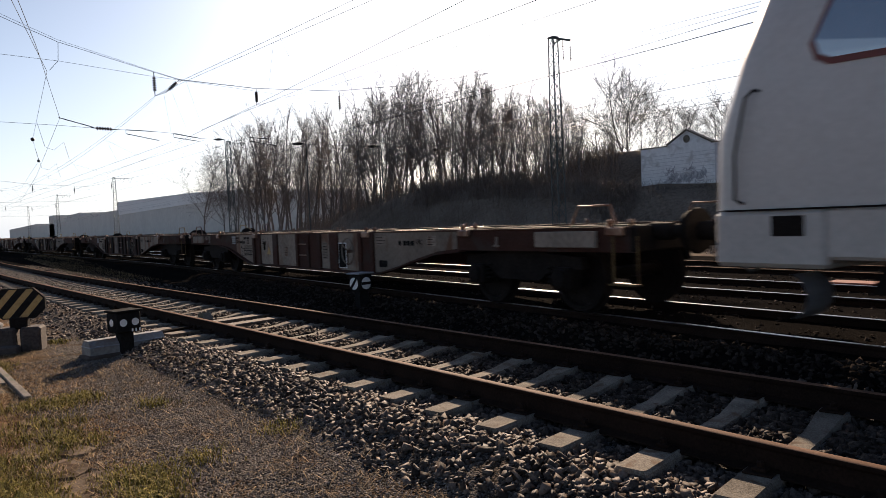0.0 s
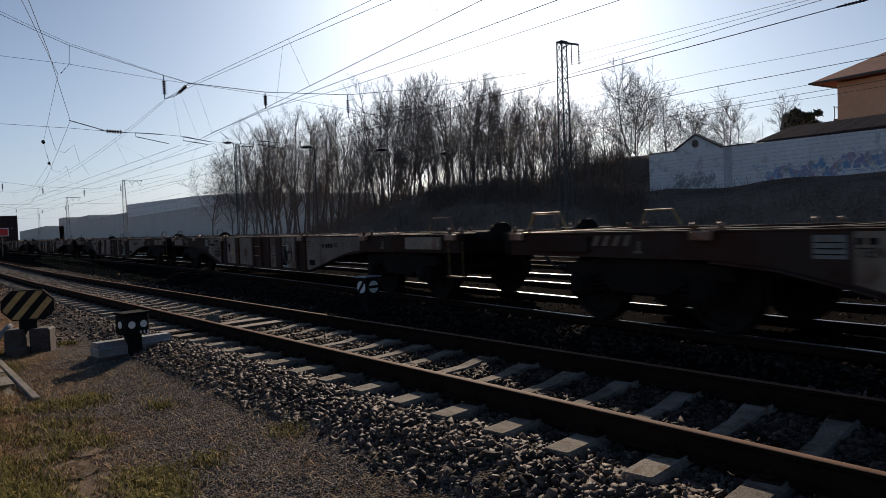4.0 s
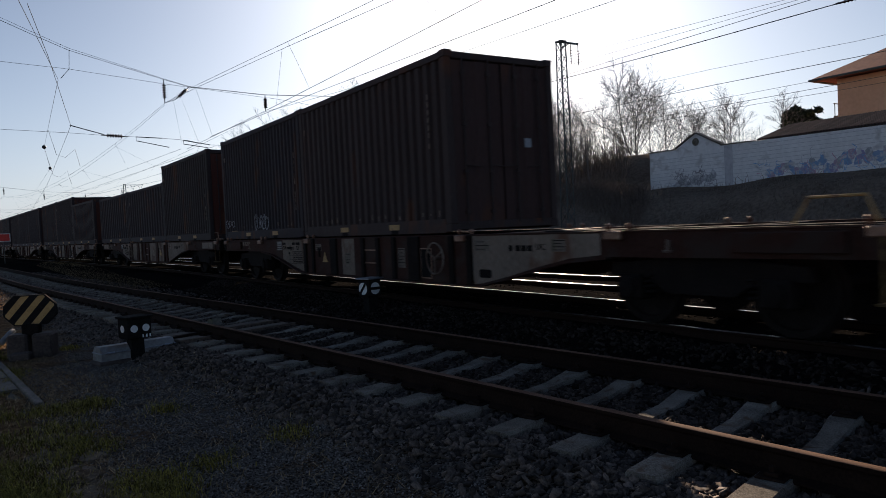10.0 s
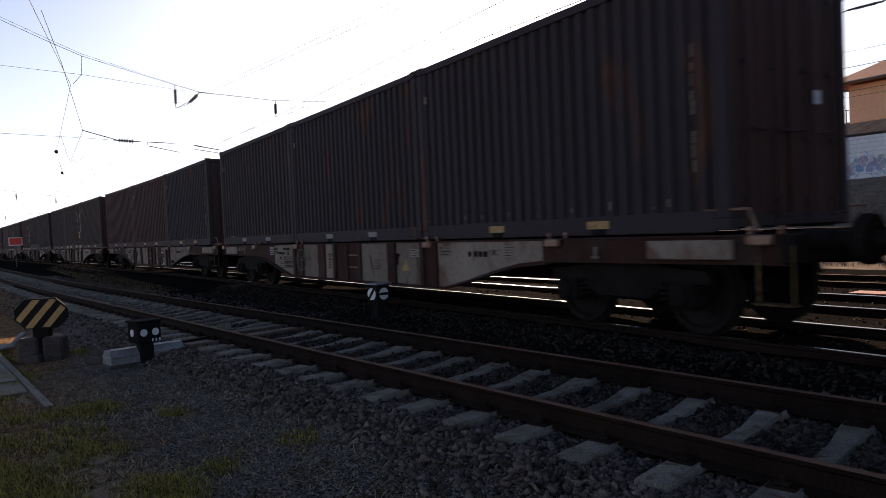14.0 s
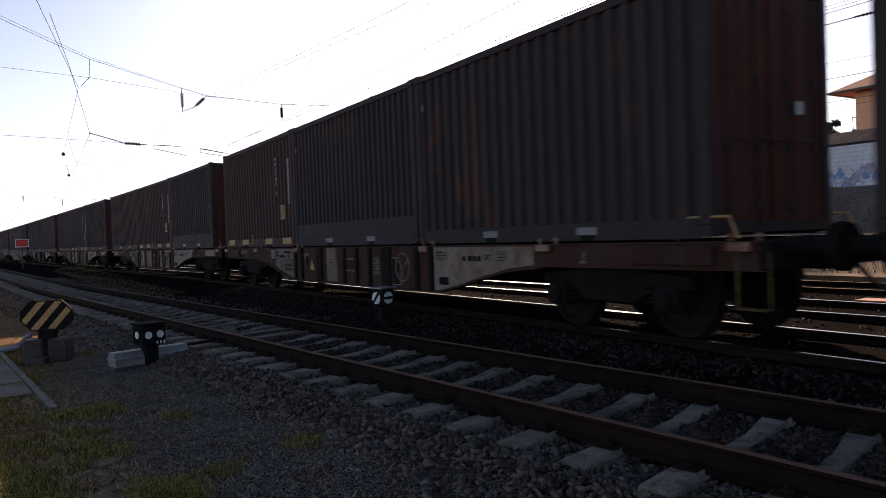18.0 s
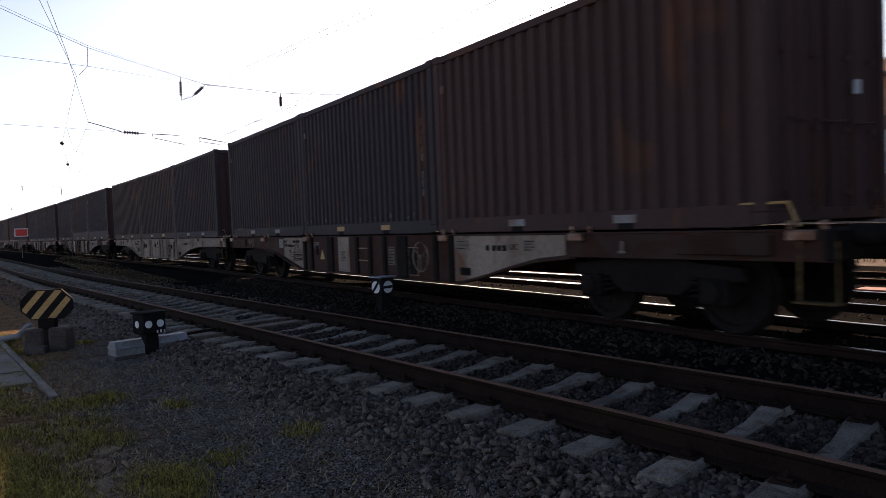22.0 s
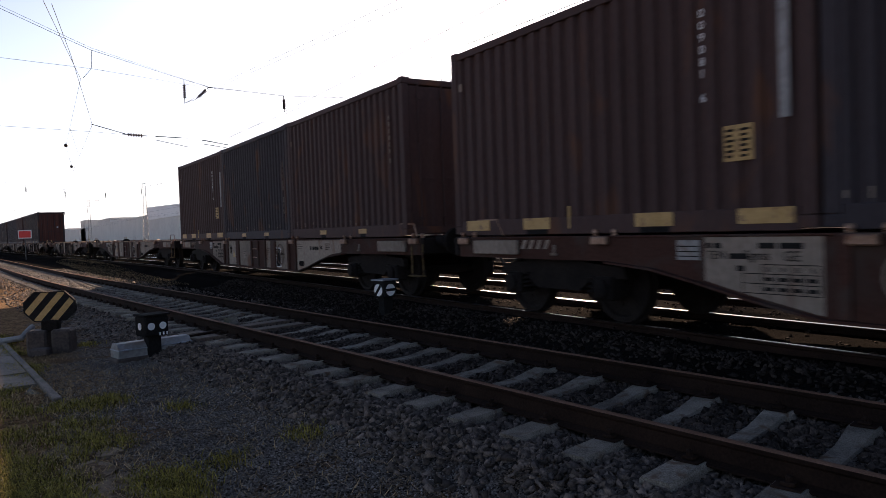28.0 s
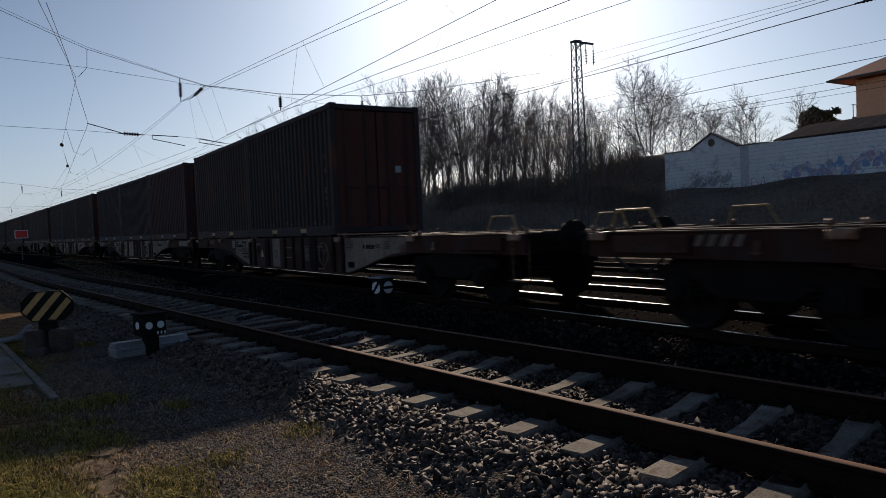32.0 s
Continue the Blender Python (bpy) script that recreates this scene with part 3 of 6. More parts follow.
def clump():
    """The faces of a broken stone: a skewed block of eight corners, to be jittered."""
    base = np.array([(x, y, z) for z in (-1, 1) for x, y in ((-1, -0.7), (0.8, -1), (1, 0.6), (-0.7, 1))], float) * (0.8, 0.8, 0.7)
    faces = [(0, 2, 1), (0, 3, 2), (4, 5, 6), (4, 6, 7)]
    for i in range(4):
        j = (i + 1) % 4
        faces += [(i, j, j + 4), (i, j + 4, i + 4)]
    return base, np.array(faces)


def chip():
    """The faces of a small grit grain: a six-cornered chip."""
    base = np.array([(1, 0, 0), (0, 1, 0), (-1, 0, 0), (0, -1, 0), (0, 0, 1), (0, 0, -1)], float)
    return base, np.array([(0, 1, 4), (1, 2, 4), (2, 3, 4), (3, 0, 4), (1, 0, 5), (2, 1, 5), (3, 2, 5), (0, 3, 5)])


RNG = np.random.default_rng(5)


def stones(name, spots, sizes, mat, label, category, flat=0.40, shape=clump, tilt=0.34):
    """Loose stones joined into one mesh; spots (n, 3), sizes (n,)."""
    base, faces = shape()
    n, c = len(spots), len(base)
    jit = base[None] * RNG.uniform(0.72, 1.15, (n, c, 1)) + RNG.normal(0, 0.12, (n, c, 3))
    sc = np.stack([RNG.uniform(0.75, 1.35, n), RNG.uniform(0.6, 1.0, n), RNG.uniform(flat * 0.7, flat * 1.3, n)], 1) * sizes[:, None]
    q = RNG.normal(size=(n, 4))
    q[:, 1:3] *= tilt
    q /= np.linalg.norm(q, axis=1)[:, None]
    w, x, y, z = q.T
    rot = np.stack([1 - 2 * (y * y + z * z), 2 * (x * y - z * w), 2 * (x * z + y * w), 2 * (x * y + z * w), 1 - 2 * (x * x + z * z), 2 * (y * z - x * w),
                    2 * (x * z - y * w), 2 * (y * z + x * w), 1 - 2 * (x * x + y * y)], 1).reshape(n, 3, 3)
    v = np.einsum("nij,nkj->nki", rot, jit * sc[:, None, :]) + spots[:, None, :]
    f = (faces[None] + (np.arange(n) * c)[:, None, None]).reshape(-1, 3)
    tagged(new(name, fast_mesh(name, v.reshape(-1, 3), f, mat)), label, category, kind="stuff")


def scatter(n, x0, x1, y0, y1, keep, lift):
    xs, ys = RNG.uniform(x0, x1, n), RNG.uniform(y0, y1, n)
    pts = [(x, y, ground_z(x, y) + lift) for x, y in zip(xs, ys) if keep(x, y)]
    return np.array(pts)


def on_sleeper(x, y):
    """True over a sleeper of the siding's straight part."""
    s = math.atan(SIDING_SLOPE)
    along = x * math.cos(s) + y * math.sin(s) + 0.148 * (y - siding_y(x)) + 0.05
    first = SIDING_FIRST * math.cos(s) + siding_y(SIDING_FIRST) * math.sin(s)
    off = (first - along) / 0.617
    return abs(off - round(off)) < 0.18 and abs(y - siding_y(x)) * math.cos(s) < 1.2 and x > -22


SIDING_FIRST = -1.261


def on_ballast(x, y):
    if on_sleeper(x, y):
        return False
    edge = 2.0 + 0.16 * noise.noise((x * 0.8, 0, 0)) + 0.12 * noise.noise((x * 3, 1, 0))
    d = y - siding_y(x)
    return -edge < d < 1.35 and RNG.random() < 0.35 + 0.65 * smooth(-edge, -edge + 0.5, d)


def ballast():
    near = scatter(64000, -14, 0.5, 0.4, 7.0, lambda x, y: on_ballast(x, y) and x > -13 and -x > 0.3 * y, 0.005)
    inside = np.array([abs(y - siding_y(x)) < 0.8 for x, y, z in near])
    for pts, mat, label in ((near[~inside], M_BALLAST, "broken grey brown ballast stones beside the siding"), (near[inside], M_GAUGEBALLAST, "darker ballast stones between the siding's rails")):
        stones("ballast_stones", pts, RNG.uniform(0.017, 0.05, len(pts)), mat, label, "ballast")
    right = scatter(11000, -2.2, 6, 2.2, 7.0, lambda x, y: on_ballast(x, y) and -x <= 0.3 * y, 0.005)
    stones("ballast_stones", right, RNG.uniform(0.018, 0.046, len(right)), M_BALLAST, "broken grey brown ballast stones farther along the siding", "ballast")
    mid = scatter(15000, -45, -13, -2.0, 6.0, lambda x, y: y > siding_y(x) - 2.4 and not on_sleeper(x, y) and y < siding_y(x) + 2.2, 0.005)
    stones("ballast_stones", mid, RNG.uniform(0.022, 0.05, len(mid)), M_BALLAST, "broken grey brown ballast stones along the siding", "ballast")
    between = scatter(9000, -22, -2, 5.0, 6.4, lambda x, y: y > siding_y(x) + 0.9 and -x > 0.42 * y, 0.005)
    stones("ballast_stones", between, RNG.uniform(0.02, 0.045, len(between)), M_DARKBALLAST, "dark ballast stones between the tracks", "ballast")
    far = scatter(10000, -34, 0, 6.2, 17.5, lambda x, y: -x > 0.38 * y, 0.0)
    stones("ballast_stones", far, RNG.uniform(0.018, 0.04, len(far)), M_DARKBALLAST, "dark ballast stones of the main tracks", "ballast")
    grit = scatter(90000, -11, -2.5, -0.6, 3.4, lambda x, y: y < siding_y(x) - 1.8 and y > 0.35 + 0.3 * noise.noise((x * 0.9, 4, 0)), 0.0)
    stones("path_grit", grit, RNG.uniform(0.005, 0.0135, len(grit)), M_PEBBLE, "fine grey grit of the lineside path", "gravel", 0.8, chip, 0.8)


# ---- trees ----
def branch_mesh(seed, height, spread, low, name="tree", reach=1.15, thick=1.0, stems=1):
    """Trunk and limbs in one mesh, twigs in another: a bare tree with upswept boughs ending in sprays of fine twigs."""
    rnd = random.Random(seed)
    wood, twigs = Build(), Build()

    def grow(p, d, length, r, level):
        if level == 3:
            e = (d + Vector((rnd.gauss(0, 0.08), rnd.gauss(0, 0.08), 0.10))).normalized()
            s1 = e.orthogonal().normalized() * r
            s2 = e.cross(s1)
            twigs.add([p + s1, p - s1 * 0.5 + s2 * 0.87, p - s1 * 0.5 - s2 * 0.87, p + e * length], [(0, 1, 3), (1, 2, 3), (2, 0, 3)])
            return
        steps = (10, 5, 3)[level]
        path, q, e = [p.copy()], p.copy(), d.copy()
        for i in range(steps):
            e = (e + Vector((rnd.gauss(0, 1), rnd.gauss(0, 1), rnd.gauss(0, 0.5))) * (0.05, 0.075, 0.08)[level] + Vector((0, 0, (0.03, 0.08, 0.05)[level]))).normalized()
            q = q + e * (length / steps)
            path.append(q.copy())
        (wood if level < 2 else twigs).tube(path, r, (7, 4, 3)[level], r * (0.15, 0.22, 0.35)[level], caps=False)
        count = (rnd.randint(20, 25), rnd.randint(7, 9), rnd.randint(9, 11))[level]
        for k in range(count):
            f = rnd.uniform(low if level == 0 else 0.2, 0.99)
            i = min(int(f * steps), steps - 1)
            at = path[i].lerp(path[i + 1], f * steps - i)
            along = (path[i + 1] - path[i]).normalized()
            side = Vector((rnd.gauss(0, 1), rnd.gauss(0, 1), rnd.gauss(0, 0.5)))
            side = (side - along * side.dot(along)).normalized()
            ang = radians(rnd.uniform(*((22, 46), (22, 46), (20, 52))[level]) * spread)
            out = along * math.cos(ang) + side * math.sin(ang)
            if level == 0:
                ln = height * rnd.uniform(0.20, 0.38) * (1.25 - 0.85 * f) * reach
            else:
                ln = length * rnd.uniform(0.34, 0.68) * (1.15 - 0.5 * f)
            grow(at, out, ln, max(r * (0.32, 0.4, 0.5)[level] * (1.1 - 0.6 * f), (0.019, 0.0085, 0.0058)[level] * thick), level + 1)

    for k in range(stems):
        out = 0.04 if stems == 1 else 0.16
        grow(Vector((0, 0, -0.3)), Vector((rnd.gauss(0, out), rnd.gauss(0, out), 1)).normalized(), height * (1 - 0.13 * k), height * (0.0095 - 0.0012 * k), 0)
    k = height / max(p[2] for p in twigs.v)
    for b in (wood, twigs):
        b.v = [(x * k, y * k, z * k) for x, y, z in b.v]
    tv = np.array(twigs.v)
    tri = np.array([q[:3] for q in twigs.f] + [(q[0], q[2], q[3]) for q in twigs.f if len(q) == 4])
    return wood.mesh(name + "_trunk", M_BARK, True), fast_mesh(name + "_twigs", tv, tri, M_BARK)


def plant_tree(meshes, x, y, s, turn, label, lean=0.0, z=None, group=""):
    t = thing("bare_tree", label, "tree", pose(x, y, ground_z(x, y) if z is None else z, lean, 0, turn) @ Matrix.Diagonal((s, s, s, 1)), group)
    part("trunk", meshes[0], None, t)
    part("crown", meshes[1], None, t, "bare brown twigs")
    return t


def woods():
    rnd = random.Random(12)
    slim = [branch_mesh(20 + i, 12.5, 0.92, 0.12, reach=1.12, thick=0.8) for i in range(5)]
    wide = [branch_mesh(40 + i, 10.0, 1.2, 0.14, reach=1.6, thick=1.4) for i in range(2)]
    label = "tall slim bare tree on the railway bank"
    tops = ((-151, 19.2), (-115, 19.2), (-102, 19.0), (-86, 16.6), (-79, 15.3), (-73.4, 15.0), (-70.4, 17.8), (-63, 17.0), (-57, 15.6), (-51.4, 14.7), (-47.6, 13.5), (-45.4, 11.4), (-42.6, 11.2),
            (-39.5, 10.1), (-37.8, 9.2), (-30, 8.0))
    for i in range(100):
        y = 32.5 + 13.5 * ((i * 0.618) % 1.0)
        x = -y * math.tan(radians(71.0 - 25.6 * (i + rnd.uniform(-0.4, 0.4)) / 99))
        q = x * 38 / y
        for (xa, za), (xb, zb) in zip(tops, tops[1:]):
            if q < xb or xb == -30:
                top = za + (zb - za) * min(1, max(0, (q - xa) / (xb - xa)))
                break
        z = ground_z(x, y)
        s = ((top - 1.275) * y / 38 + 1.275 - z) / 12.5 * rnd.uniform(0.88, 1.08)
        plant_tree(slim[i % 5], x, y, s, rnd.uniform(0, 360), label, rnd.uniform(-4, 4), group="trees of the bank")
    for i in range(22):
        y = rnd.uniform(47, 54)
        x = -y * math.tan(radians(46.5 + 19 * i / 21 + rnd.uniform(-0.4, 0.4)))
        plant_tree(slim[(i * 2 + 1) % 5], x, y, rnd.uniform(0.82, 1.05), rnd.uniform(0, 360), "slim bare tree deeper in the wood", rnd.uniform(-4, 4), group="trees of the bank")
    for i in range(34):
        y = rnd.uniform(30.5, 34)
        x = -y * math.tan(radians(rnd.uniform(43, 68)))
        plant_tree(slim[i % 5], x, y, rnd.uniform(0.3, 0.48), rnd.uniform(0, 360), "young bare tree at the edge of the wood", rnd.uniform(-6, 6), group="young trees of the bank")
    fan = branch_mesh(77, 9.0, 1.35, 0.16, reach=1.9, thick=1.3)
    broad = branch_mesh(81, 9.0, 1.3, 0.22, reach=1.75, thick=1.35, stems=3)
    plant_tree(broad, -33.8, 38.0, 0.96, 20, "broad bare tree with several stems beside the white wall", z=3.9)
    for x, y, s, turn in ((-109.5, 30, 1.78, 0), (-101.0, 30.5, 1.55, 130), (-104, 33, 1.5, 60), (-93.0, 31, 1.5, 250)):
        plant_tree(fan, x, y, s, turn, "broad bare tree standing free at the far end of the wood")
    for x, y in ((-89.3, 30), (-84.4, 30.5), (-96.5, 31), (-87, 33)):
        plant_tree(slim[int(abs(x)) % 5], x, y, 1.26, x * 7, "tall slim bare tree at the far end of the wood", group="trees of the bank")
    for x, y, s in ((-36.9, 38.2, 0.52), (-31.4, 38.0, 0.44), (-35.6, 38.5, 0.40), (-38.6, 37, 0.5)):
        plant_tree(wide[int(abs(x)) % 2], x, y, s, rnd.uniform(0, 360), "broad bare tree with a fan of fine twigs", rnd.uniform(-2, 2))
    for i in range(10):
        x = -41 + i * 0.95 + rnd.uniform(-0.4, 0.4)
        plant_tree(wide[i % 2], x, 50 + rnd.uniform(-4, 4), rnd.uniform(0.72, 0.95), rnd.uniform(0, 360), "low bare tree behind the white wall", z=2.2)


def scrub():
    """Bramble and bush stems over the bank, joined."""
    n = 26000
    xs = -80 + 76 * RNG.random(n)
    ys = 21.5 + 12 * RNG.random(n)
    hedge = RNG.random(n) < 0.25
    xs = np.where(hedge, -48 + 21.5 * RNG.random(n), xs)
    ys = np.where(hedge, 29 + 3.5 * RNG.random(n), ys)
    thicket = ~hedge & (RNG.random(n) < 0.36)
    ys = np.where(thicket, 33.5 + 11 * RNG.random(n), ys)
    xs = np.where(thicket, -ys * np.tan(np.radians(42.5 + 25 * RNG.random(n))), xs)
    ok = ((ys < 33.0) | thicket) & (-xs > 0.42 * ys) & (~hedge | (-xs > 0.875 * ys))
    xs, ys, hedge, thicket = xs[ok], ys[ok], hedge[ok], thicket[ok]
    n = len(xs)
    z = np.array([ground_z(a, b) for a, b in zip(xs, ys)])
    clumps = np.array([noise.noise((a * 0.35, b * 0.35, 5.0)) for a, b in zip(xs, ys)])
    tall = RNG.uniform(0.25, 0.9, n) * (1 + 0.9 * np.clip(clumps, -0.6, 1)) * np.where(hedge, 0.75, 1) * np.where(thicket, 2.6, 1) * np.where(-xs > 0.875 * ys, 1, 0.55)
    d = RNG.normal(size=(n, 2)) * 0.42 * tall[:, None]
    p0 = np.stack([xs, ys, z - 0.05], 1)
    p1 = p0 + np.stack([d[:, 0] * 0.5, d[:, 1] * 0.5, tall * 0.75], 1)
    p2 = p1 + np.stack([d[:, 0], d[:, 1], tall * RNG.uniform(-0.25, 0.45, n)], 1)
    side = np.stack([RNG.normal(size=n), RNG.normal(size=n), np.zeros(n)], 1)
    side /= np.linalg.norm(side, axis=1)[:, None]
    up = np.array([0, 0, 1.0])
    rings = []
    for p, r in ((p0, 0.014), (p1, 0.011), (p2, 0.006)):
        for a in range(3):
            off = side * math.cos(a * 2.094) + np.cross(side, up) * math.sin(a * 2.094)
            rings.append(p + off * r)
    v = np.stack(rings, 1).reshape(-1, 3)
    quad = np.array([(j * 3 + a, j * 3 + (a + 1) % 3, (j + 1) * 3 + (a + 1) % 3, (j + 1) * 3 + a) for j in (0, 1) for a in range(3)])
    f = (quad[None] + (np.arange(n) * 9)[:, None, None]).reshape(-1, 4)
    tagged(new("bank_scrub", fast_mesh("bank_scrub", v, f, M_SCRUB)), "leafless brown bramble scrub on the bank", "scrub", kind="stuff")


# ---- masts and wires ----
def lattice_mast(x, y, z0, h, w0, w1, label, arm=0.0, lean=0.0, double=True):
    m = thing("lattice_mast", label, "catenary mast", pose(x, y, z0, 0, 0, 0))
    corners = [(-1, -1), (1, -1), (1, 1), (-1, 1)]
    def at(c, f):
        w = w0 + (w1 - w0) * f
        return (c[0] * w / 2 + lean * f, c[1] * w / 2, f * h)
    for c in corners:
        b = Build().tube([at(c, 0), at(c, 1)], 0.028, 4)
        part("leg", b, M_MASTSTEEL, m)
    n = max(8, int(h / 0.45))
    for s in range(4):
        a, c = corners[s], corners[(s + 1) % 4]
        b = Build()
        for i in range(n):
            p, q = (a, c) if i % 2 else (c, a)
            b.tube([at(p, i / n), at(q, (i + 1) / n)], 0.021, 3)
        tagged(part("lacing", b, M_MASTSTEEL, m), kind="stuff")
    part("base", Build().box(-w0, w0, -w0, w0, -0.6, 0.15, 0.03), M_CONCRETE, m, "concrete foundation")
    part("cap", Build().box(-w1 / 2 - 0.04 + lean, w1 / 2 + 0.04 + lean, -w1 / 2 - 0.04, w1 / 2 + 0.04, h, h + 0.06, 0.01), M_MASTSTEEL, m)
    if arm:
        b = Build().tube([(lean, 0, h + 0.02), (lean + arm, 0, h - 0.32)], 0.05, 5).tube([(lean, 0, h - 0.25), (lean + arm * 0.5, 0, h - 0.17)], 0.03, 4)
        part("cross_arm", b, M_MASTSTEEL, m)
        for k in (0.58, 1.0):
            b = Build()
            top = h - 0.32 * k
            b.tube([(lean + arm * k, 0, top), (lean + arm * k, 0, top - 0.9)], 0.018, 5)
            for j in range(5):
                b.lathe([(0.02, 0.03), (0.075, 0.0), (0.02, -0.02)], (lean + arm * k, 0, top - 0.3 - 0.12 * j), n=8)
            part("insulator", b, M_INSUL, m, smooth=True)
    return m


SPAN_X = -32.0


def insulator(p, q, name="insulator_rod", fat=1.0):
    """A ribbed insulator string between two points."""
    p, q = Vector(p), Vector(q)
    b = Build().tube([p, q], 0.02, 5)
    d = q - p
    rot = d.to_track_quat("Z", "Y").to_matrix().to_4x4()
    for i in range(6):
        k = 0.25 + 0.1 * i
        b.join(Build().lathe([(0.035 * fat, 0.04), (0.10 * fat, 0.0), (0.035 * fat, -0.04)], (0, 0, 0), n=8), Matrix.Translation(p + d * k) @ rot)
    return tagged(part(name, b, M_INSUL, smooth=True), "dark ribbed insulator in the overhead wiring", "insulator")


def wire(points, r, label="thin dark overhead wire", name="overhead_wire", group="overhead wires"):
    return tagged(part(name, Build().tube(points, r * 0.8, 5), M_WIRE), label, "wire", group)


def sag(a, b, drop, n=14):
    a, b = Vector(a), Vector(b)
    return [a.lerp(b, i / n) - Vector((0, 0, 4 * drop * (i / n) * (1 - i / n))) for i in range(n + 1)]


# ---- rolling stock ----
PITCH = 19.74
RADIUS = 0.46


def wheelset_mesh(r=RADIUS):
    b = Build()
    for s in (-1, 1):
        y = 0.72 * s
        b.lathe([(0.10, y - s * 0.08), (0.12, y - s * 0.03), (r - 0.10, y - s * 0.025), (r - 0.07, y - s * 0.06), (r + 0.03, y - s * 0.06), (r + 0.028, y - s * 0.035),
                 (r, y - s * 0.025), (r - 0.006, y + s * 0.07), (r - 0.07, y + s * 0.07), (r - 0.09, y + s * 0.02), (0.13, y + s * 0.015), (0.10, y + s * 0.09), (0.07, y + s * 0.16)],
                (0, 0, 0), "y", 22)
        for k in range(3):
            a = k * 2.094
            b.lathe([(0.03, y + s * 0.01), (0.025, y + s * 0.03)], (0.24 * math.cos(a), 0, 0.24 * math.sin(a)), "y", 8)
    b.tube([(0, -0.75, 0), (0, 0.75, 0)], 0.085, 8)
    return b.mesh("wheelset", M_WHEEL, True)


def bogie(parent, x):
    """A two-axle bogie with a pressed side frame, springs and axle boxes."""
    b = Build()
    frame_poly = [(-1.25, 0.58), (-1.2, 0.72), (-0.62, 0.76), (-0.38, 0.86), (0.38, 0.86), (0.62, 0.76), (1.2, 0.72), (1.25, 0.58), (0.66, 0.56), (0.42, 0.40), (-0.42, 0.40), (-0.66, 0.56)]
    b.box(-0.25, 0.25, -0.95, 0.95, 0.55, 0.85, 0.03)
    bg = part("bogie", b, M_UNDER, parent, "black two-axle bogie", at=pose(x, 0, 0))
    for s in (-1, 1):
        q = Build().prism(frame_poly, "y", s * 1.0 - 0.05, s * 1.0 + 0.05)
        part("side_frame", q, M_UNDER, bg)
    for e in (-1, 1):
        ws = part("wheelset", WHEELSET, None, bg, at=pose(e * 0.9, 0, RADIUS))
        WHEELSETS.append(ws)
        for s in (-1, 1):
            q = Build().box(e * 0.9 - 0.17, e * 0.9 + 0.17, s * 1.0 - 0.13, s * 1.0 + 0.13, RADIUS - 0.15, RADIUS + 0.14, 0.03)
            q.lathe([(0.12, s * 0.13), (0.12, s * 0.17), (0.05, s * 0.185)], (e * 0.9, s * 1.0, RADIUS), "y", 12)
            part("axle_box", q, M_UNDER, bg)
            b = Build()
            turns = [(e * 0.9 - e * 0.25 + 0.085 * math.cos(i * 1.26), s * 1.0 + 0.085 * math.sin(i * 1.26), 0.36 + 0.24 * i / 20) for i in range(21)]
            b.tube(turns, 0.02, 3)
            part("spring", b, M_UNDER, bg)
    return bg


def side_beam(s, mat):
    """A fish-belly outer sole bar: shallow over the bogies, deep between them, with flanges."""
    curve = [(3.35, 0.345), (4.1, 0.485), (4.7, 0.62), (5.3, 0.74), (6.0, 0.80)]
    web = [(-9.3, 0.81)] + [(-x, z) for x, z in curve[::-1]] + curve + [(9.3, 0.81), (9.3, 1.09), (-9.3, 1.09)]
    b = Build().prism(web, "y", s * 1.18 - 0.012, s * 1.18 + 0.012)
    b.box(-9.3, 9.3, min(s * 1.11, s * 1.21), max(s * 1.11, s * 1.21), 1.085, 1.108, 0.004)
    low = [(-x, z - 0.012) for x, z in curve[::-1]] + [(x, z - 0.012) for x, z in curve]
    for (xa, za), (xb, zb) in zip(low, low[1:]):
        d = Vector((xb - xa, zb - za)).normalized()
        nx, nz = -d.y * 0.012, d.x * 0.012
        b.prism([(xa - nx, za - nz), (xb - nx, zb - nz), (xb + nx, zb + nz), (xa + nx, za + nz)], "y", s * 1.18 - 0.09, s * 1.18 + 0.05)
    return b


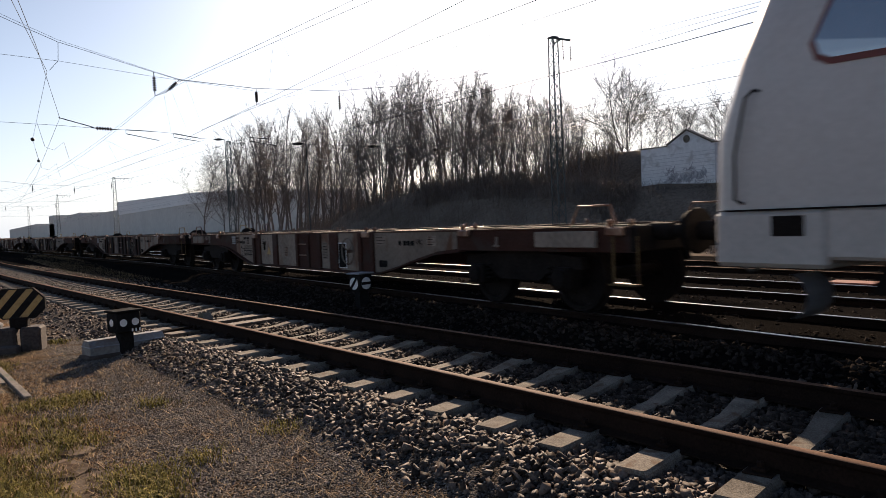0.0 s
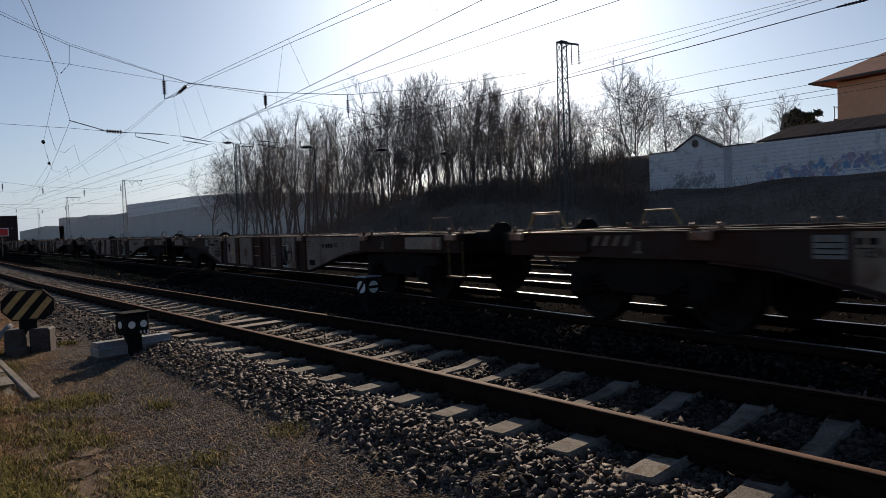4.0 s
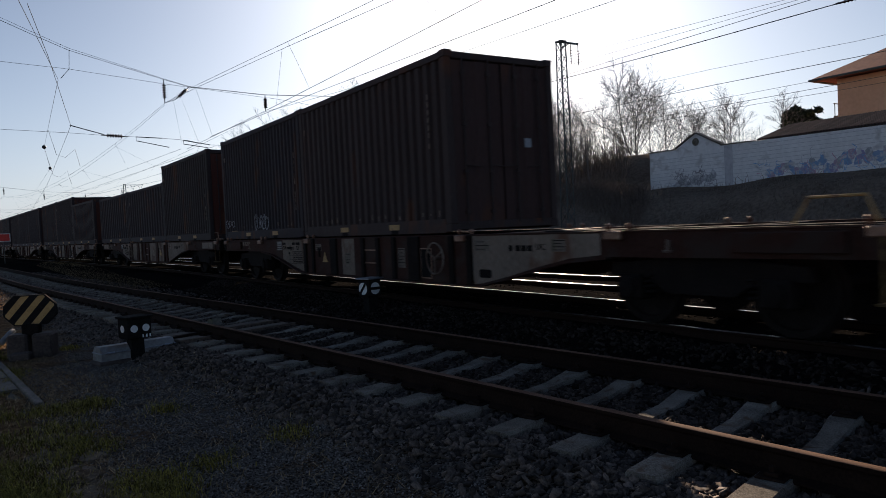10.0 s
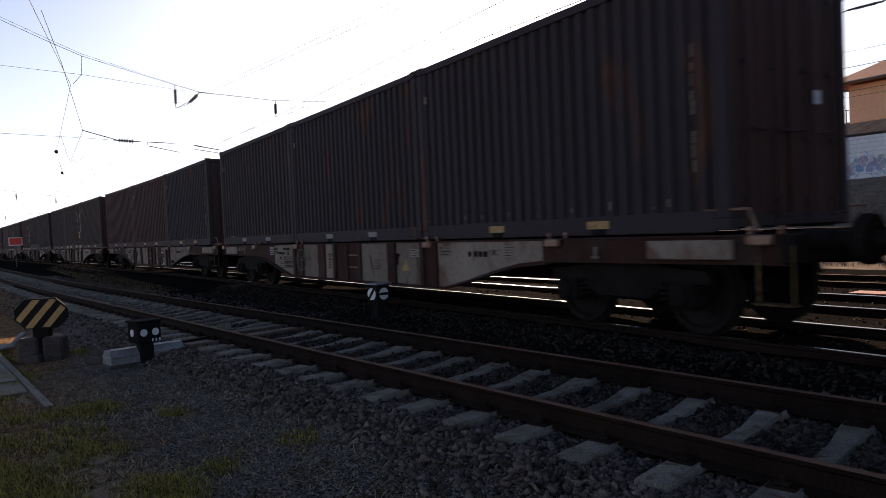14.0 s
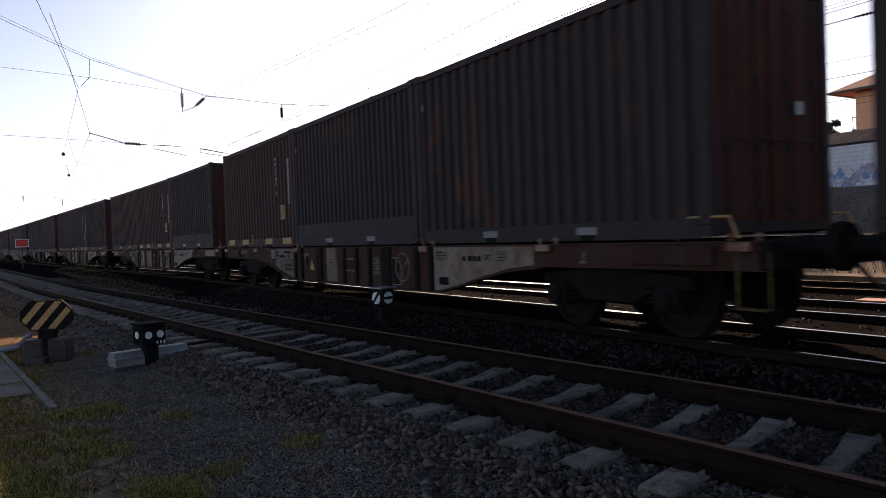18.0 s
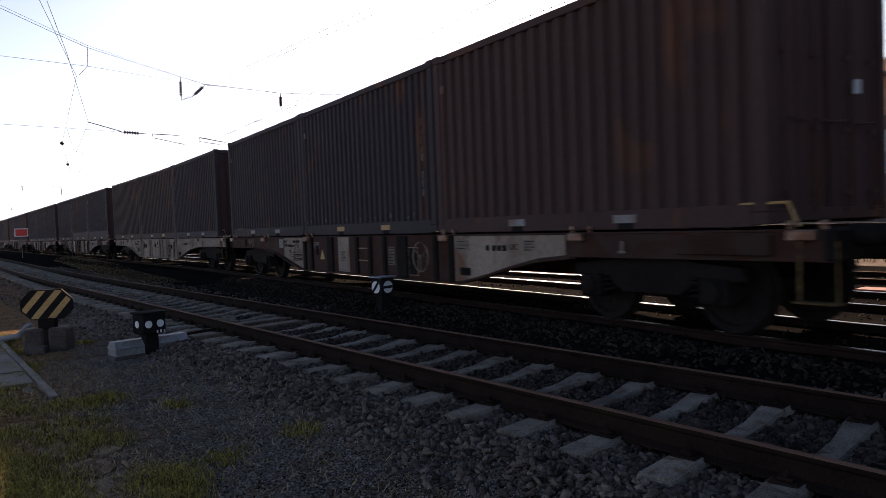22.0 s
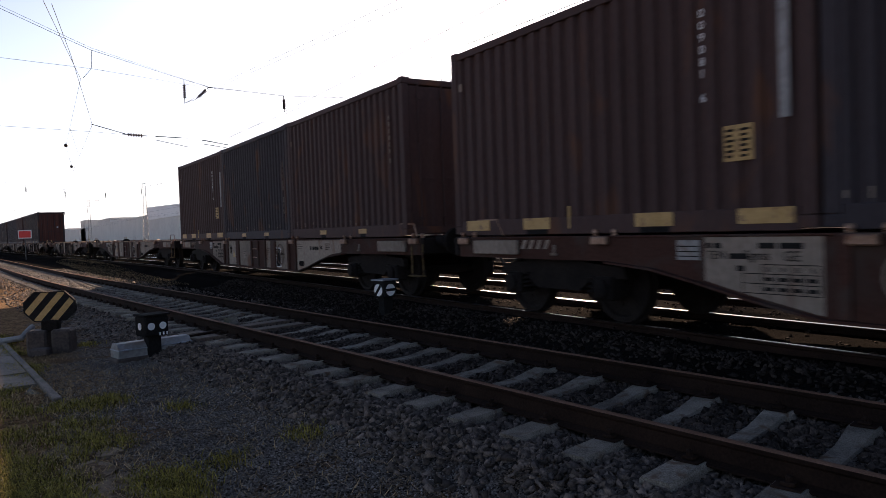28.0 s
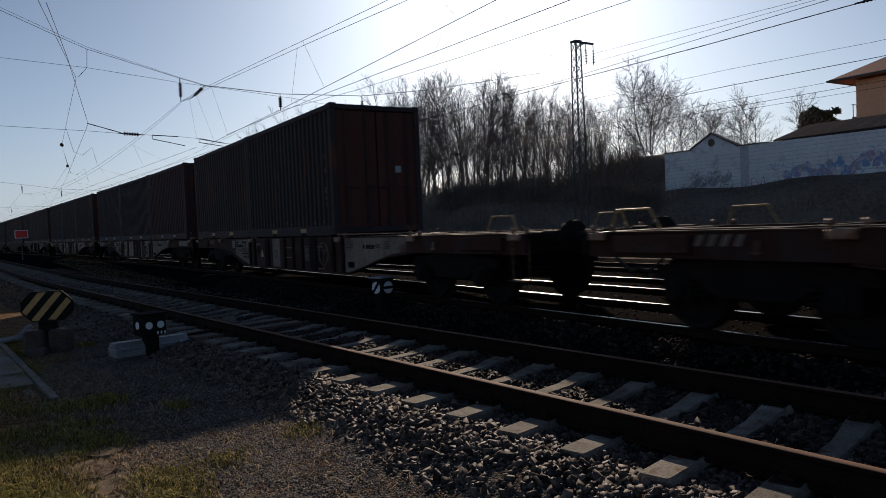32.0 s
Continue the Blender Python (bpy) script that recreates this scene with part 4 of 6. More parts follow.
def flat_wagon(mat, rib, label, kind_no, plain=False, m=1):
    """A 60-foot container flat wagon, its middle at x = 0; m = -1 mirrors the middle of its side."""
    w = thing("container_wagon", label, "freight wagon", group="wagons of the train")
    for s in (-1, 1):
        pale = kind_no == 3
        beam = M_BEAMWHITE if pale else M_BEAMBROWN
        sb = part("side_beam", side_beam(s, beam), beam, w, "fish-belly side beam")
        ribs = ((-3.17, -2.75, -1.675, -0.34, 0.26, 0.86, 1.55, 2.69, 3.17), (0.06, 0.06, 0.145, 0.06, 0.06, 0.06, 0.18, 0.06, 0.06))
        if pale:
            ribs = ((-3.12, -2.72, -1.4, -1.05, 0.45, 0.85, 1.5, 1.85, 2.75, 3.1), (0.1, 0.06, 0.1, 0.06, 0.06, 0.1, 0.1, 0.06, 0.06, 0.1))
        for x, wide in () if plain or s > 0 else zip(*ribs):
            b = Build().box(m * x - wide, m * x + wide, min(s * 1.165, s * 1.235), max(s * 1.165, s * 1.235), 0.35, 1.095, 0.01)
            part("stiffener", b, rib, sb, "vertical stiffening rib")
        for x0, x1 in () if plain or pale or s > 0 else ((-2.69, -1.83), (-1.52, -0.41), (0.93, 1.36), (1.74, 2.62)) if kind_no == 0 else ((-1.3, -0.75),):
            part("painted_panel", Build().box(min(m * x0, m * x1), max(m * x0, m * x1), min(s * 1.185, s * 1.1955), max(s * 1.185, s * 1.1955), 0.365, 1.085, 0.002), M_RIBGREY if m < 0 and x0 < 0 else M_BEAMWHITE, sb, "dirty white painted panel")
        # a hand-wheel for the parking brake on the deep part
        hw = Build()
        wx = 2.34 if m > 0 else -2.55
        hw.tube([(wx + 0.25 * math.cos(0.314 * k), s * 1.30, 0.74 + 0.25 * math.sin(0.314 * k)) for k in range(21)], 0.014, 5)
        for k in range(3):
            a = 0.5 + k * 2.094
            hw.tube([(wx, s * 1.30, 0.74), (wx + 0.25 * math.cos(a), s * 1.30, 0.74 + 0.25 * math.sin(a))], 0.011, 5)
        hw.tube([(wx, s * 1.19, 0.74), (wx, s * 1.31, 0.74)], 0.03, 8)
        if plain:
            continue
        if s < 0 and not pale:
            for zc in (0.62, 0.86):
                part("bay_rail", Build().box(m * -0.04 - 0.23, m * -0.04 + 0.23, s * 1.21, s * 1.19, zc - 0.012, zc + 0.012, 0.003), M_DECKSTEEL, sb, "rubbed edge in the open bay")
        if pale and s < 0:
            for x, z in ((-2.1, 0.86), (-0.35, 0.88), (2.35, 0.84)):
                part("catch_lever", Build().box(x - 0.07, x + 0.07, s * 1.23, s * 1.19, z - 0.035, z + 0.035, 0.008).box(x - 0.02, x + 0.02, s * 1.24, s * 1.19, z - 0.12, z, 0.006), M_UNDER, sb, "dark catch lever")
            part("maker_plate", Build().lathe([(0.075, -1.199), (0.075, -1.193)], (0.02, 0, 0.93), "y", 18), M_UNDER, sb, "dark oval maker plate")
            for z in (0.60, 0.75):
                part("grab_line", Build().box(-0.2, 0.3, s * 1.2, s * 1.19, z - 0.006, z + 0.006), M_UNDER, sb)
        part("brake_wheel", hw, M_RIBGREY, w, "parking brake hand-wheel")
        if m > 0:
            part("recess_frame", Build().box(m * 1.92 - 0.165, m * 1.92 + 0.165, min(s * 1.193, s * 1.206), max(s * 1.193, s * 1.206), 0.40, 0.90, 0.002), M_LENS if kind_no == 0 else M_DECKSTEEL, sb, "pale frame of a recess")
            # No opening is cut: a flat black plate paints the hollow's shade.
            part("recess", Build().box(m * 1.92 - 0.148, m * 1.92 + 0.148, min(s * 1.2, s * 1.209), max(s * 1.2, s * 1.209), 0.418, 0.882, 0.001), M_BLACK, sb, "flat black plate painted as a dark hollow")
        if s > 0:
            continue
        # lettering plates as plain bars
        text = Build()
        for x0, z0, ww, hh, rows in ((m * -2.48 - 0.15, 0.84, 0.3, 0.14, 3), (3.3, 0.86, 0.36, 0.16, 3), (m * 1.11 - 0.12, 0.56, 0.24, 0.34, 6), (m * -1.04 - 0.11, 0.58, 0.22, 0.22, 4), (5.0, 0.86, 0.26, 0.16, 4)):
            part("notice_plate", Build().box(x0, x0 + ww, min(s * 1.193, s * 1.199), max(s * 1.193, s * 1.199), z0, z0 + hh), M_BEAMWHITE if kind_no != 1 else M_CONCRETE, sb, "pale notice panel")
            for r in range(rows):
                zz = z0 + hh * (r + 0.5) / rows
                text.box(x0 + 0.03, x0 + ww * (0.95 if r % 2 else 0.7), min(s * 1.199, s * 1.203), max(s * 1.199, s * 1.203), zz - 0.005, zz + 0.005)
        tagged(part("lettering", text, M_UNDER, sb, "plain dark bars of lettering"), kind="stuff")
        rear = [(-x, z) for x, z in ((3.36, 0.365), (3.42, 0.375), (4.1, 0.51), (4.62, 0.63), (4.62, 1.08), (3.36, 1.08))]
        front = [(3.24, 0.365), (3.42, 0.375), (4.1, 0.51), (4.7, 0.65), (5.3, 0.77), (5.85, 0.82), (5.85, 1.08), (3.24, 1.08)]
        for poly in (rear, front):
            part("end_panel", Build().prism(poly, "y", -1.196, -1.192), M_BEAMWHITE, sb, "dirty white end panel")
        up = Matrix.Rotation(radians(90), 4, "X")
        for word, x, z in (("Sgnss", -4.02, 0.86), ("GE", -3.66, 0.85), ("TEN", -4.48, 0.86), ("UIC", 4.78, 0.88)):
            part("wagon_type", TEXTS[word], None, sb, "black painted letters " + word, at=Matrix.Translation((x, -1.2, z)) @ up)
        # ruled load table and the bars of the numbers above it
        grid = Build()
        for z in (0.535, 0.63, 0.725):
            grid.box(-4.18, -3.39, -1.2, -1.1965, z - 0.004, z + 0.004)
        grid.box(-3.97, -3.39, -1.2, -1.1965, 0.811, 0.819)
        for x in (-4.18, -3.97, -3.82, -3.68, -3.54, -3.39):
            grid.box(x - 0.004, x + 0.004, -1.2, -1.1965, 0.535, 0.725 if x < -4 else 0.815)
        for x in (-3.90, -3.75, -3.61, -3.465):
            for z in (0.58, 0.675):
                grid.box(x - 0.045, x + 0.045, -1.2, -1.1965, z - 0.018, z + 0.018)
            grid.box(x - 0.012, x + 0.012, -1.2, -1.1965, 0.745, 0.79)
        for x0, x1, z in ((-4.6, -4.54, 0.995), (-4.5, -4.42, 0.995), (-4.0, -3.82, 0.995), (-3.78, -3.55, 0.995), (-4.33, -4.12, 0.89), (-4.24, -4.16, 0.77)):
            grid.box(x0, x1, -1.2, -1.1965, z - 0.028, z + 0.028)
        tagged(part("load_table", grid, M_BLACK, sb, "ruled black load table"), kind="stuff")
        tx = m * -2.15
        part("warning_triangle", Build().prism([(tx - 0.13, 0.6), (tx + 0.13, 0.6), (tx, 0.81)], "y", -1.202, -1.197), M_YELLOW, sb, "yellow warning triangle")
        part("brake_selector", Build().box(tx - 0.36, tx - 0.2, -1.215, -1.19, 0.84, 0.9, 0.01).box(tx - 0.31, tx - 0.25, -1.22, -1.19, 0.7, 0.86, 0.01), M_UNDER, sb, "dark brake selector lever")
        part("route_plate", Build().box(-4.97, -4.68, -1.203, -1.19, 0.84, 1.05), M_BLUEBOX, sb, "pale gridded route plate")
        lines = Build()
        for z in (0.88, 0.93, 0.985):
            lines.box(-4.96, -4.69, -1.206, -1.203, z - 0.006, z + 0.006)
        tagged(part("route_grid", lines, M_BLACK, sb, "black grid lines"), kind="stuff")
        if m > 0:
            part("key_plate", Build().box(3.42, 3.68, -1.204, -1.196, 0.47, 0.59, 0.02).box(3.5, 3.6, -1.208, -1.2, 0.5, 0.56, 0.01), M_BLACK, sb, "black rounded key plate")
        b = Build()
        b.lathe([(0.05, min(s * 1.1965, s * 1.2)), (0.05, max(s * 1.1965, s * 1.2))], (4.15, 0, 0.9), "y", 6)
        for k in range(3):
            xm = 4.31 + k * 0.125
            b.box(xm - 0.05, xm + 0.05, min(s * 1.1965, s * 1.2), max(s * 1.1965, s * 1.2), 0.86, 0.94)
        tagged(part("keeper_mark", b, M_BLACK, sb, "dark keeper mark"), kind="stuff")
    for s in () if plain else (-1, 1):
        # swinging container catches along the outer edge
        for x in (-9.05, -6.1, -3.0, 3.0, 6.1, 9.05):
            b = Build().box(x - 0.13, x + 0.13, min(s * 1.2, s * 1.28), max(s * 1.2, s * 1.28), 1.0, 1.10, 0.015)
            for q in (-0.16, 0.16):
                b.lathe([(0.03, 1.10), (0.034, 1.13), (0.042, 1.15), (0.036, 1.175), (0.02, 1.19)], (x + q, s * 1.14, 0), n=8)
            part("container_spigot", b, M_DECKSTEEL, w, "folding container spigot")
        for e in (-1, 1):
            b = Build().tube([(e * 8.95, s * 1.10, 1.13), (e * 8.85, s * 1.10, 1.36), (e * 8.35, s * 1.10, 1.36), (e * 8.2, s * 1.10, 1.13)], 0.016, 6)
            part("handrail", b, M_YELLOW if kind_no == 1 else M_DECKSTEEL, w, "bent shunter's handrail")
            if s < 0 and e > 0 and not plain:
                step = Build().box(9.04, 9.07, -1.29, -1.27, 0.45, 1.0, 0.003).box(9.03, 9.42, -1.36, -1.22, 0.445, 0.465, 0.003).box(9.385, 9.405, -1.27, -1.25, 0.45, 1.0, 0.003)
                part("shunter_step", step, M_YELLOWSTEP, w, "worn yellow shunter's step")
            b = Build().box(e * 8.23 - 0.55, e * 8.23 + 0.52, min(s * 1.2, s * 1.26), max(s * 1.2, s * 1.26), 0.86, 1.06, 0.01)
            part("end_plate", b, M_BEAMWHITE if kind_no != 1 else M_BEAMBROWN, w, "painted plate over the bogie")
            hook = Build().tube([(e * 6.9, s * 1.26, 1.0), (e * 6.9, s * 1.275, 0.88)], 0.018, 6).tube([(e * 6.85, s * 1.275, 0.875), (e * 6.95, s * 1.275, 0.875)], 0.018, 6)
            part("rope_hook", hook, M_RIBGREY, w, "pale towing hook")
            if s < 0 and e < 0 and not plain:
                stripes = Build()
                for i in range(4):
                    x0 = e * 7.4 - 0.28 + i * 0.16
                    stripes.prism([(x0, 0.94), (x0 + 0.07, 0.94), (x0 + 0.13, 1.06), (x0 + 0.06, 1.06)], "y", -1.2, -1.19)
                tagged(part("hazard_striping", stripes, M_BEAMWHITE, w, "slanted pale hazard stripes"), kind="stuff")
            bf = Build().lathe([(0.10, 0), (0.10, e * 0.28), (0.075, e * 0.3), (0.075, e * 0.5), (0.22, e * 0.51), (0.23, e * 0.54), (0.20, e * 0.57)], (e * 9.3, s * 0.875, 1.04), "x", 18)
            part("buffer", bf, M_UNDER, w, "round buffer", smooth=True)
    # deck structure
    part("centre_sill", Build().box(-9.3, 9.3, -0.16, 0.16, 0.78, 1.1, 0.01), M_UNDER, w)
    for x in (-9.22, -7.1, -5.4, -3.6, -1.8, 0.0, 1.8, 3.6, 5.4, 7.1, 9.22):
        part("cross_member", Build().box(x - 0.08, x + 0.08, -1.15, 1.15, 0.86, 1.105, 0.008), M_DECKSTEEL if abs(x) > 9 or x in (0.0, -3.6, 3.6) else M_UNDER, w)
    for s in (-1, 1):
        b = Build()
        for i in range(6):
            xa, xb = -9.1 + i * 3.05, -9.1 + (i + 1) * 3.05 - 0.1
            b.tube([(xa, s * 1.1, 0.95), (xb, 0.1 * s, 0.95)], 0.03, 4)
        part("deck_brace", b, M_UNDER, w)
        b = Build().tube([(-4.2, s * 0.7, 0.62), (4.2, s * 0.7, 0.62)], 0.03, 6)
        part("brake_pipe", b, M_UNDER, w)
        # Added, unseen member: it keeps the sun off the near rail.
        part("inner_stringer", Build().box(-9.2, 9.2, min(s * 0.56, s * 0.98), max(s * 0.56, s * 0.98), 0.96, 1.02, 0.006), M_UNDER, w, "added dark stringer that shades the near rail")
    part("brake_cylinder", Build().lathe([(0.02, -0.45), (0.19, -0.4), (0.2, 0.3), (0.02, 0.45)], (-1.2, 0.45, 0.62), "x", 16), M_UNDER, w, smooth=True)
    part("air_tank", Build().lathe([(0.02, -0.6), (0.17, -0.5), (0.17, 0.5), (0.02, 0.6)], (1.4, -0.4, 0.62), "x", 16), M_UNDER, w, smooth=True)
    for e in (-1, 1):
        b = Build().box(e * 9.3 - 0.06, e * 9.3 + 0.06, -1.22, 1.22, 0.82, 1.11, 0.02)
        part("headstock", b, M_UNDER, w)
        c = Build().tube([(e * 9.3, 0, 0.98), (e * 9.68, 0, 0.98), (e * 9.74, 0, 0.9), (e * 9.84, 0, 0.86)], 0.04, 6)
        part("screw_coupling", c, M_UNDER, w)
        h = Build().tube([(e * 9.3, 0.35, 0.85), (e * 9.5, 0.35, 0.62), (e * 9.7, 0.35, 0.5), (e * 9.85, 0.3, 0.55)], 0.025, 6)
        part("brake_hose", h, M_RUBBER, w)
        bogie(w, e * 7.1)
    return w


def lettering(body, size, mat, upright=False):
    """Flat raised writing as a mesh, from the built-in font."""
    cu = bpy.data.curves.new("writing", "FONT")
    cu.body, cu.size, cu.extrude, cu.resolution_u = "\n".join(body) if upright else body, size, 0.002, 2
    cu.align_x = "CENTER"
    ob = new("writing", cu)
    me = bpy.data.meshes.new_from_object(ob)
    bpy.data.objects.remove(ob)
    me.materials.append(mat)
    return me


TEXTS = {"009081": lettering("009081 6", 0.125, M_WHITEPLATE, True), "TEN": lettering("TEN", 0.12, M_BLACK), "Sgnss": lettering("Sgnss", 0.13, M_BLACK), "GE": lettering("GE", 0.14, M_BLACK), "UIC": lettering("UIC", 0.12, M_BLACK)}
BOX_L, BOX_H, BOX_W, DECK = 6.0, 2.86, 2.228, 1.155


def corrugated(length, height, depth, pitch):
    """A trapezoid-ribbed sheet in the x-z plane, its face at y = 0 and ribs sunk to y = depth."""
    n = max(1, int(round(length / pitch)))
    p = length / n
    line = []
    for i in range(n):
        x = -length / 2 + i * p
        line += [(x, 0), (x + 0.38 * p, 0), (x + 0.5 * p, depth), (x + 0.88 * p, depth)]
    line.append((length / 2, 0))
    b = Build()
    verts = [(x, y, z) for z in (0, height) for x, y in line]
    m = len(line)
    return b.add(verts, [(i, i + 1, m + i + 1, m + i) for i in range(m - 1)])


def container(paint, label, ribbed=0.278, markings=0, H=None, plain=False, band=0.0):
    """A 20-foot steel box with ribbed sides, doors at one end, corner castings and fork pockets. Its base is at z = 0."""
    c = thing("freight_container", label, "container", group="containers on the train")
    L, W = BOX_L / 2, BOX_W / 2
    H = H or BOX_H
    for s in (-1, 1):
        b = corrugated(2 * L - 0.30, H - 0.32 - band, 0.055, ribbed).moved(Matrix.Translation((0, s * (W - 0.02), 0.2 + band)) @ Matrix.Diagonal((1, -s, 1, 1)))
        side = part("side_panel", b, paint, c, "ribbed steel side")
        part("bottom_rail", Build().box(-L + 0.17, L - 0.17, min(s * (W - 0.07), s * (W - 0.004)), max(s * (W - 0.07), s * (W - 0.004)), -0.022, 0.205, 0.008), paint, c)
        part("top_rail", Build().box(-L + 0.17, L - 0.17, min(s * (W - 0.07), s * (W - 0.004)), max(s * (W - 0.07), s * (W - 0.004)), H - 0.13, H - 0.02, 0.008), paint, c)
        if band:
            part("kick_panel", Build().box(-L + 0.16, L - 0.16, min(s * (W - 0.05), s * (W - 0.02)), max(s * (W - 0.05), s * (W - 0.02)), 0.2, 0.22 + band, 0.006), paint, c, "smooth lower side panel")
        if plain or s > 0:
            continue
        def face(x0, x1, z0, z1, proud, back=0.02):
            return Build().box(x0, x1, min(s * (W - back), s * (W + proud)), max(s * (W - back), s * (W + proud)), z0, z1, 0.002)
        pockets = ((-2.67, 0.6), (-1.25, 0.56), (0.82, 0.55), (2.18, 0.6)) if markings == 2 else ((-1.07, 0.36), (0.98, 0.36))
        for x0, ww in pockets:
            low, high = (0.05, 0.205) if markings == 2 else (0.055, 0.15)
            part("fork_pocket", face(x0, x0 + ww, low, high, 0.004), M_YELLOW if markings else M_BLUEBOX, c, "painted plate over a fork pocket")
            # Proud black plates take the place of the fork slots' inner shade.
            if abs(x0 + ww / 2) < 1.6:
                part("fork_slot", face(x0 + 0.07, x0 + ww - 0.05, -0.02, low - 0.006, 0.002), M_BLACK, c, "flat black plate painted as a fork slot's shade")
        up = Matrix.Rotation(radians(90), 4, "X")
        if markings == 2:
            part("serial_number", TEXTS["009081"], None, c, "white vertical serial number", at=Matrix.Translation((1.79, -W + 0.012, 2.2)) @ up)
            part("placard", face(2.03, 2.36, 0.68, 1.04, -0.01, 0.024), M_YELLOW, c, "yellow data placard")
            rows = Build()
            for i in range(6):
                for x0, ww in ((2.055, 0.1), (2.22, 0.11)):
                    rows.box(x0, x0 + ww * (1.0 if i % 2 else 0.75), -W + 0.006, -W + 0.01, 0.715 + 0.052 * i, 0.74 + 0.052 * i)
            tagged(part("placard_lettering", rows, M_BLACK, c, "black bars of small lettering"), kind="stuff")
            part("sticker_strip", face(2.64, 2.75, 1.04, 2.18, -0.014, 0.024), M_BLUEBOX, c, "long pale sticker strip")
            part("tie_mark", face(-0.32, -0.29, 0.05, 0.34, 0.003), M_YELLOW, c, "thin yellow mark")
        elif markings == 1:
            # ragged pale strip, column of digits as bars, scuffs at the feet of the ribs
            rnd = random.Random(int(ribbed * 1000) + len(label))
            strip = Build()
            for i in range(9):
                z = 0.62 + 0.15 * i
                if rnd.random() < 0.75:
                    strip.box(2.57 + rnd.uniform(-0.012, 0.012), 2.6 + rnd.uniform(-0.012, 0.016), -W + 0.008, -W + 0.012, z, z + rnd.uniform(0.08, 0.149))
            if paint in (CONTAINER_PAINT[1], CONTAINER_PAINT[4]):
                tagged(part("torn_strip", strip, M_RIBGREY, c, "torn pale sticker strip"), kind="stuff")
            digits = Build()
            for i in range(7):
                digits.box(2.42, 2.455, -W + 0.008, -W + 0.012, 1.36 + 0.125 * i + (0.05 if i else 0), 1.44 + 0.125 * i + (0.05 if i else 0))
            if paint in (CONTAINER_PAINT[0], CONTAINER_PAINT[2]):
                tagged(part("serial_lettering", digits, M_RIBGREY, c, "column of small pale bars"), kind="stuff")
            scuffs, n = Build(), max(1, int(round((2 * L - 0.3) / ribbed)))
            p = (2 * L - 0.3) / n
            for i in range(n):
                if rnd.random() < 0.45:
                    x, z = -L + 0.15 + (i + 0.19) * p, 0.225 + band + rnd.uniform(0, 0.05)
                    scuffs.box(x - 0.012, x + rnd.uniform(0.004, 0.025), -W + 0.013, -W + 0.017, z, z + rnd.uniform(0.03, 0.11))
            tagged(part("scuffing", scuffs, M_RIBGREY, c, "pale scuffs at the feet of the ribs"), kind="stuff")
        part("corner_label", face(-L + 0.2, -L + 0.28, H - 0.62, H - 0.5, -0.012, 0.024), M_RIBGREY, c, "small pale corner label")
    part("roof", corrugated(2 * L - 0.2, 2 * W - 0.1, 0.02, 0.21).moved(Matrix.Translation((0, -W + 0.05, H - 0.02)) @ Matrix.Rotation(radians(-90), 4, "X")), paint, c)
    part("floor", Build().box(-L + 0.1, L - 0.1, -W + 0.06, W - 0.06, 0.05, 0.16), M_UNDER, c)
    for e in (-1, 1):
        for s in (-1, 1):
            part("corner_post", Build().box(min(e * L, e * (L - 0.16)), max(e * L, e * (L - 0.16)), min(s * W, s * (W - 0.13)), max(s * W, s * (W - 0.13)), 0.118, H - 0.118, 0.012), paint, c)
            for z in () if plain else (0, H - 0.118):
                part("corner_casting", Build().box(min(e * (L + 0.004), e * (L - 0.175)), max(e * (L + 0.004), e * (L - 0.175)), min(s * (W + 0.004), s * (W - 0.16)), max(s * (W + 0.004), s * (W - 0.16)), z, z + 0.118, 0.01), paint, c)
        for z0, z1 in () if plain else ((0.02, 0.15), (H - 0.13, H - 0.02)):
            part("end_rail", Build().box(min(e * (L - 0.08), e * (L - 0.01)), max(e * (L - 0.08), e * (L - 0.01)), -W + 0.13, W - 0.13, z0, z1, 0.01), paint, c)
    # leading end: two doors with locking bars; trailing end: ribbed wall
    for s in (-1, 1):
        d = part("door", corrugated(W - 0.16, H - 0.3, 0.03, 0.52).moved(Matrix.Translation((L - 0.03, s * (W - 0.13) / 2, 0.15)) @ Matrix.Rotation(radians(90), 4, "Z")), CONTAINER_PAINT[3] if paint is CONTAINER_PAINT[4] else CONTAINER_PAINT[0], c)
        for k in () if plain else (0.28, 0.78):
            b = Build().tube([(L + 0.0, s * k, 0.1), (L + 0.0, s * k, H - 0.1)], 0.017, 6)
            b.tube([(L + 0.015, s * k, 1.05), (L + 0.02, s * (k - 0.3), 1.02)], 0.012, 5)
            for z in (0.3, 0.95, 1.7, H - 0.35):
                b.box(L - 0.02, L + 0.025, s * k - 0.04, s * k + 0.04, z - 0.03, z + 0.03, 0.004)
            part("locking_bar", b, paint, d, "door locking bar")
    part("data_panel", Build().box(L - 0.004, L + 0.004, 0.44, 0.58, 1.35, 1.5), M_GALV, c, "small pale data panel")
    part("end_wall", corrugated(2 * W - 0.2, H - 0.28, 0.04, 0.25).moved(Matrix.Translation((-L + 0.02, 0, 0.14)) @ Matrix.Rotation(radians(-90), 4, "Z")), paint, c)
    return c


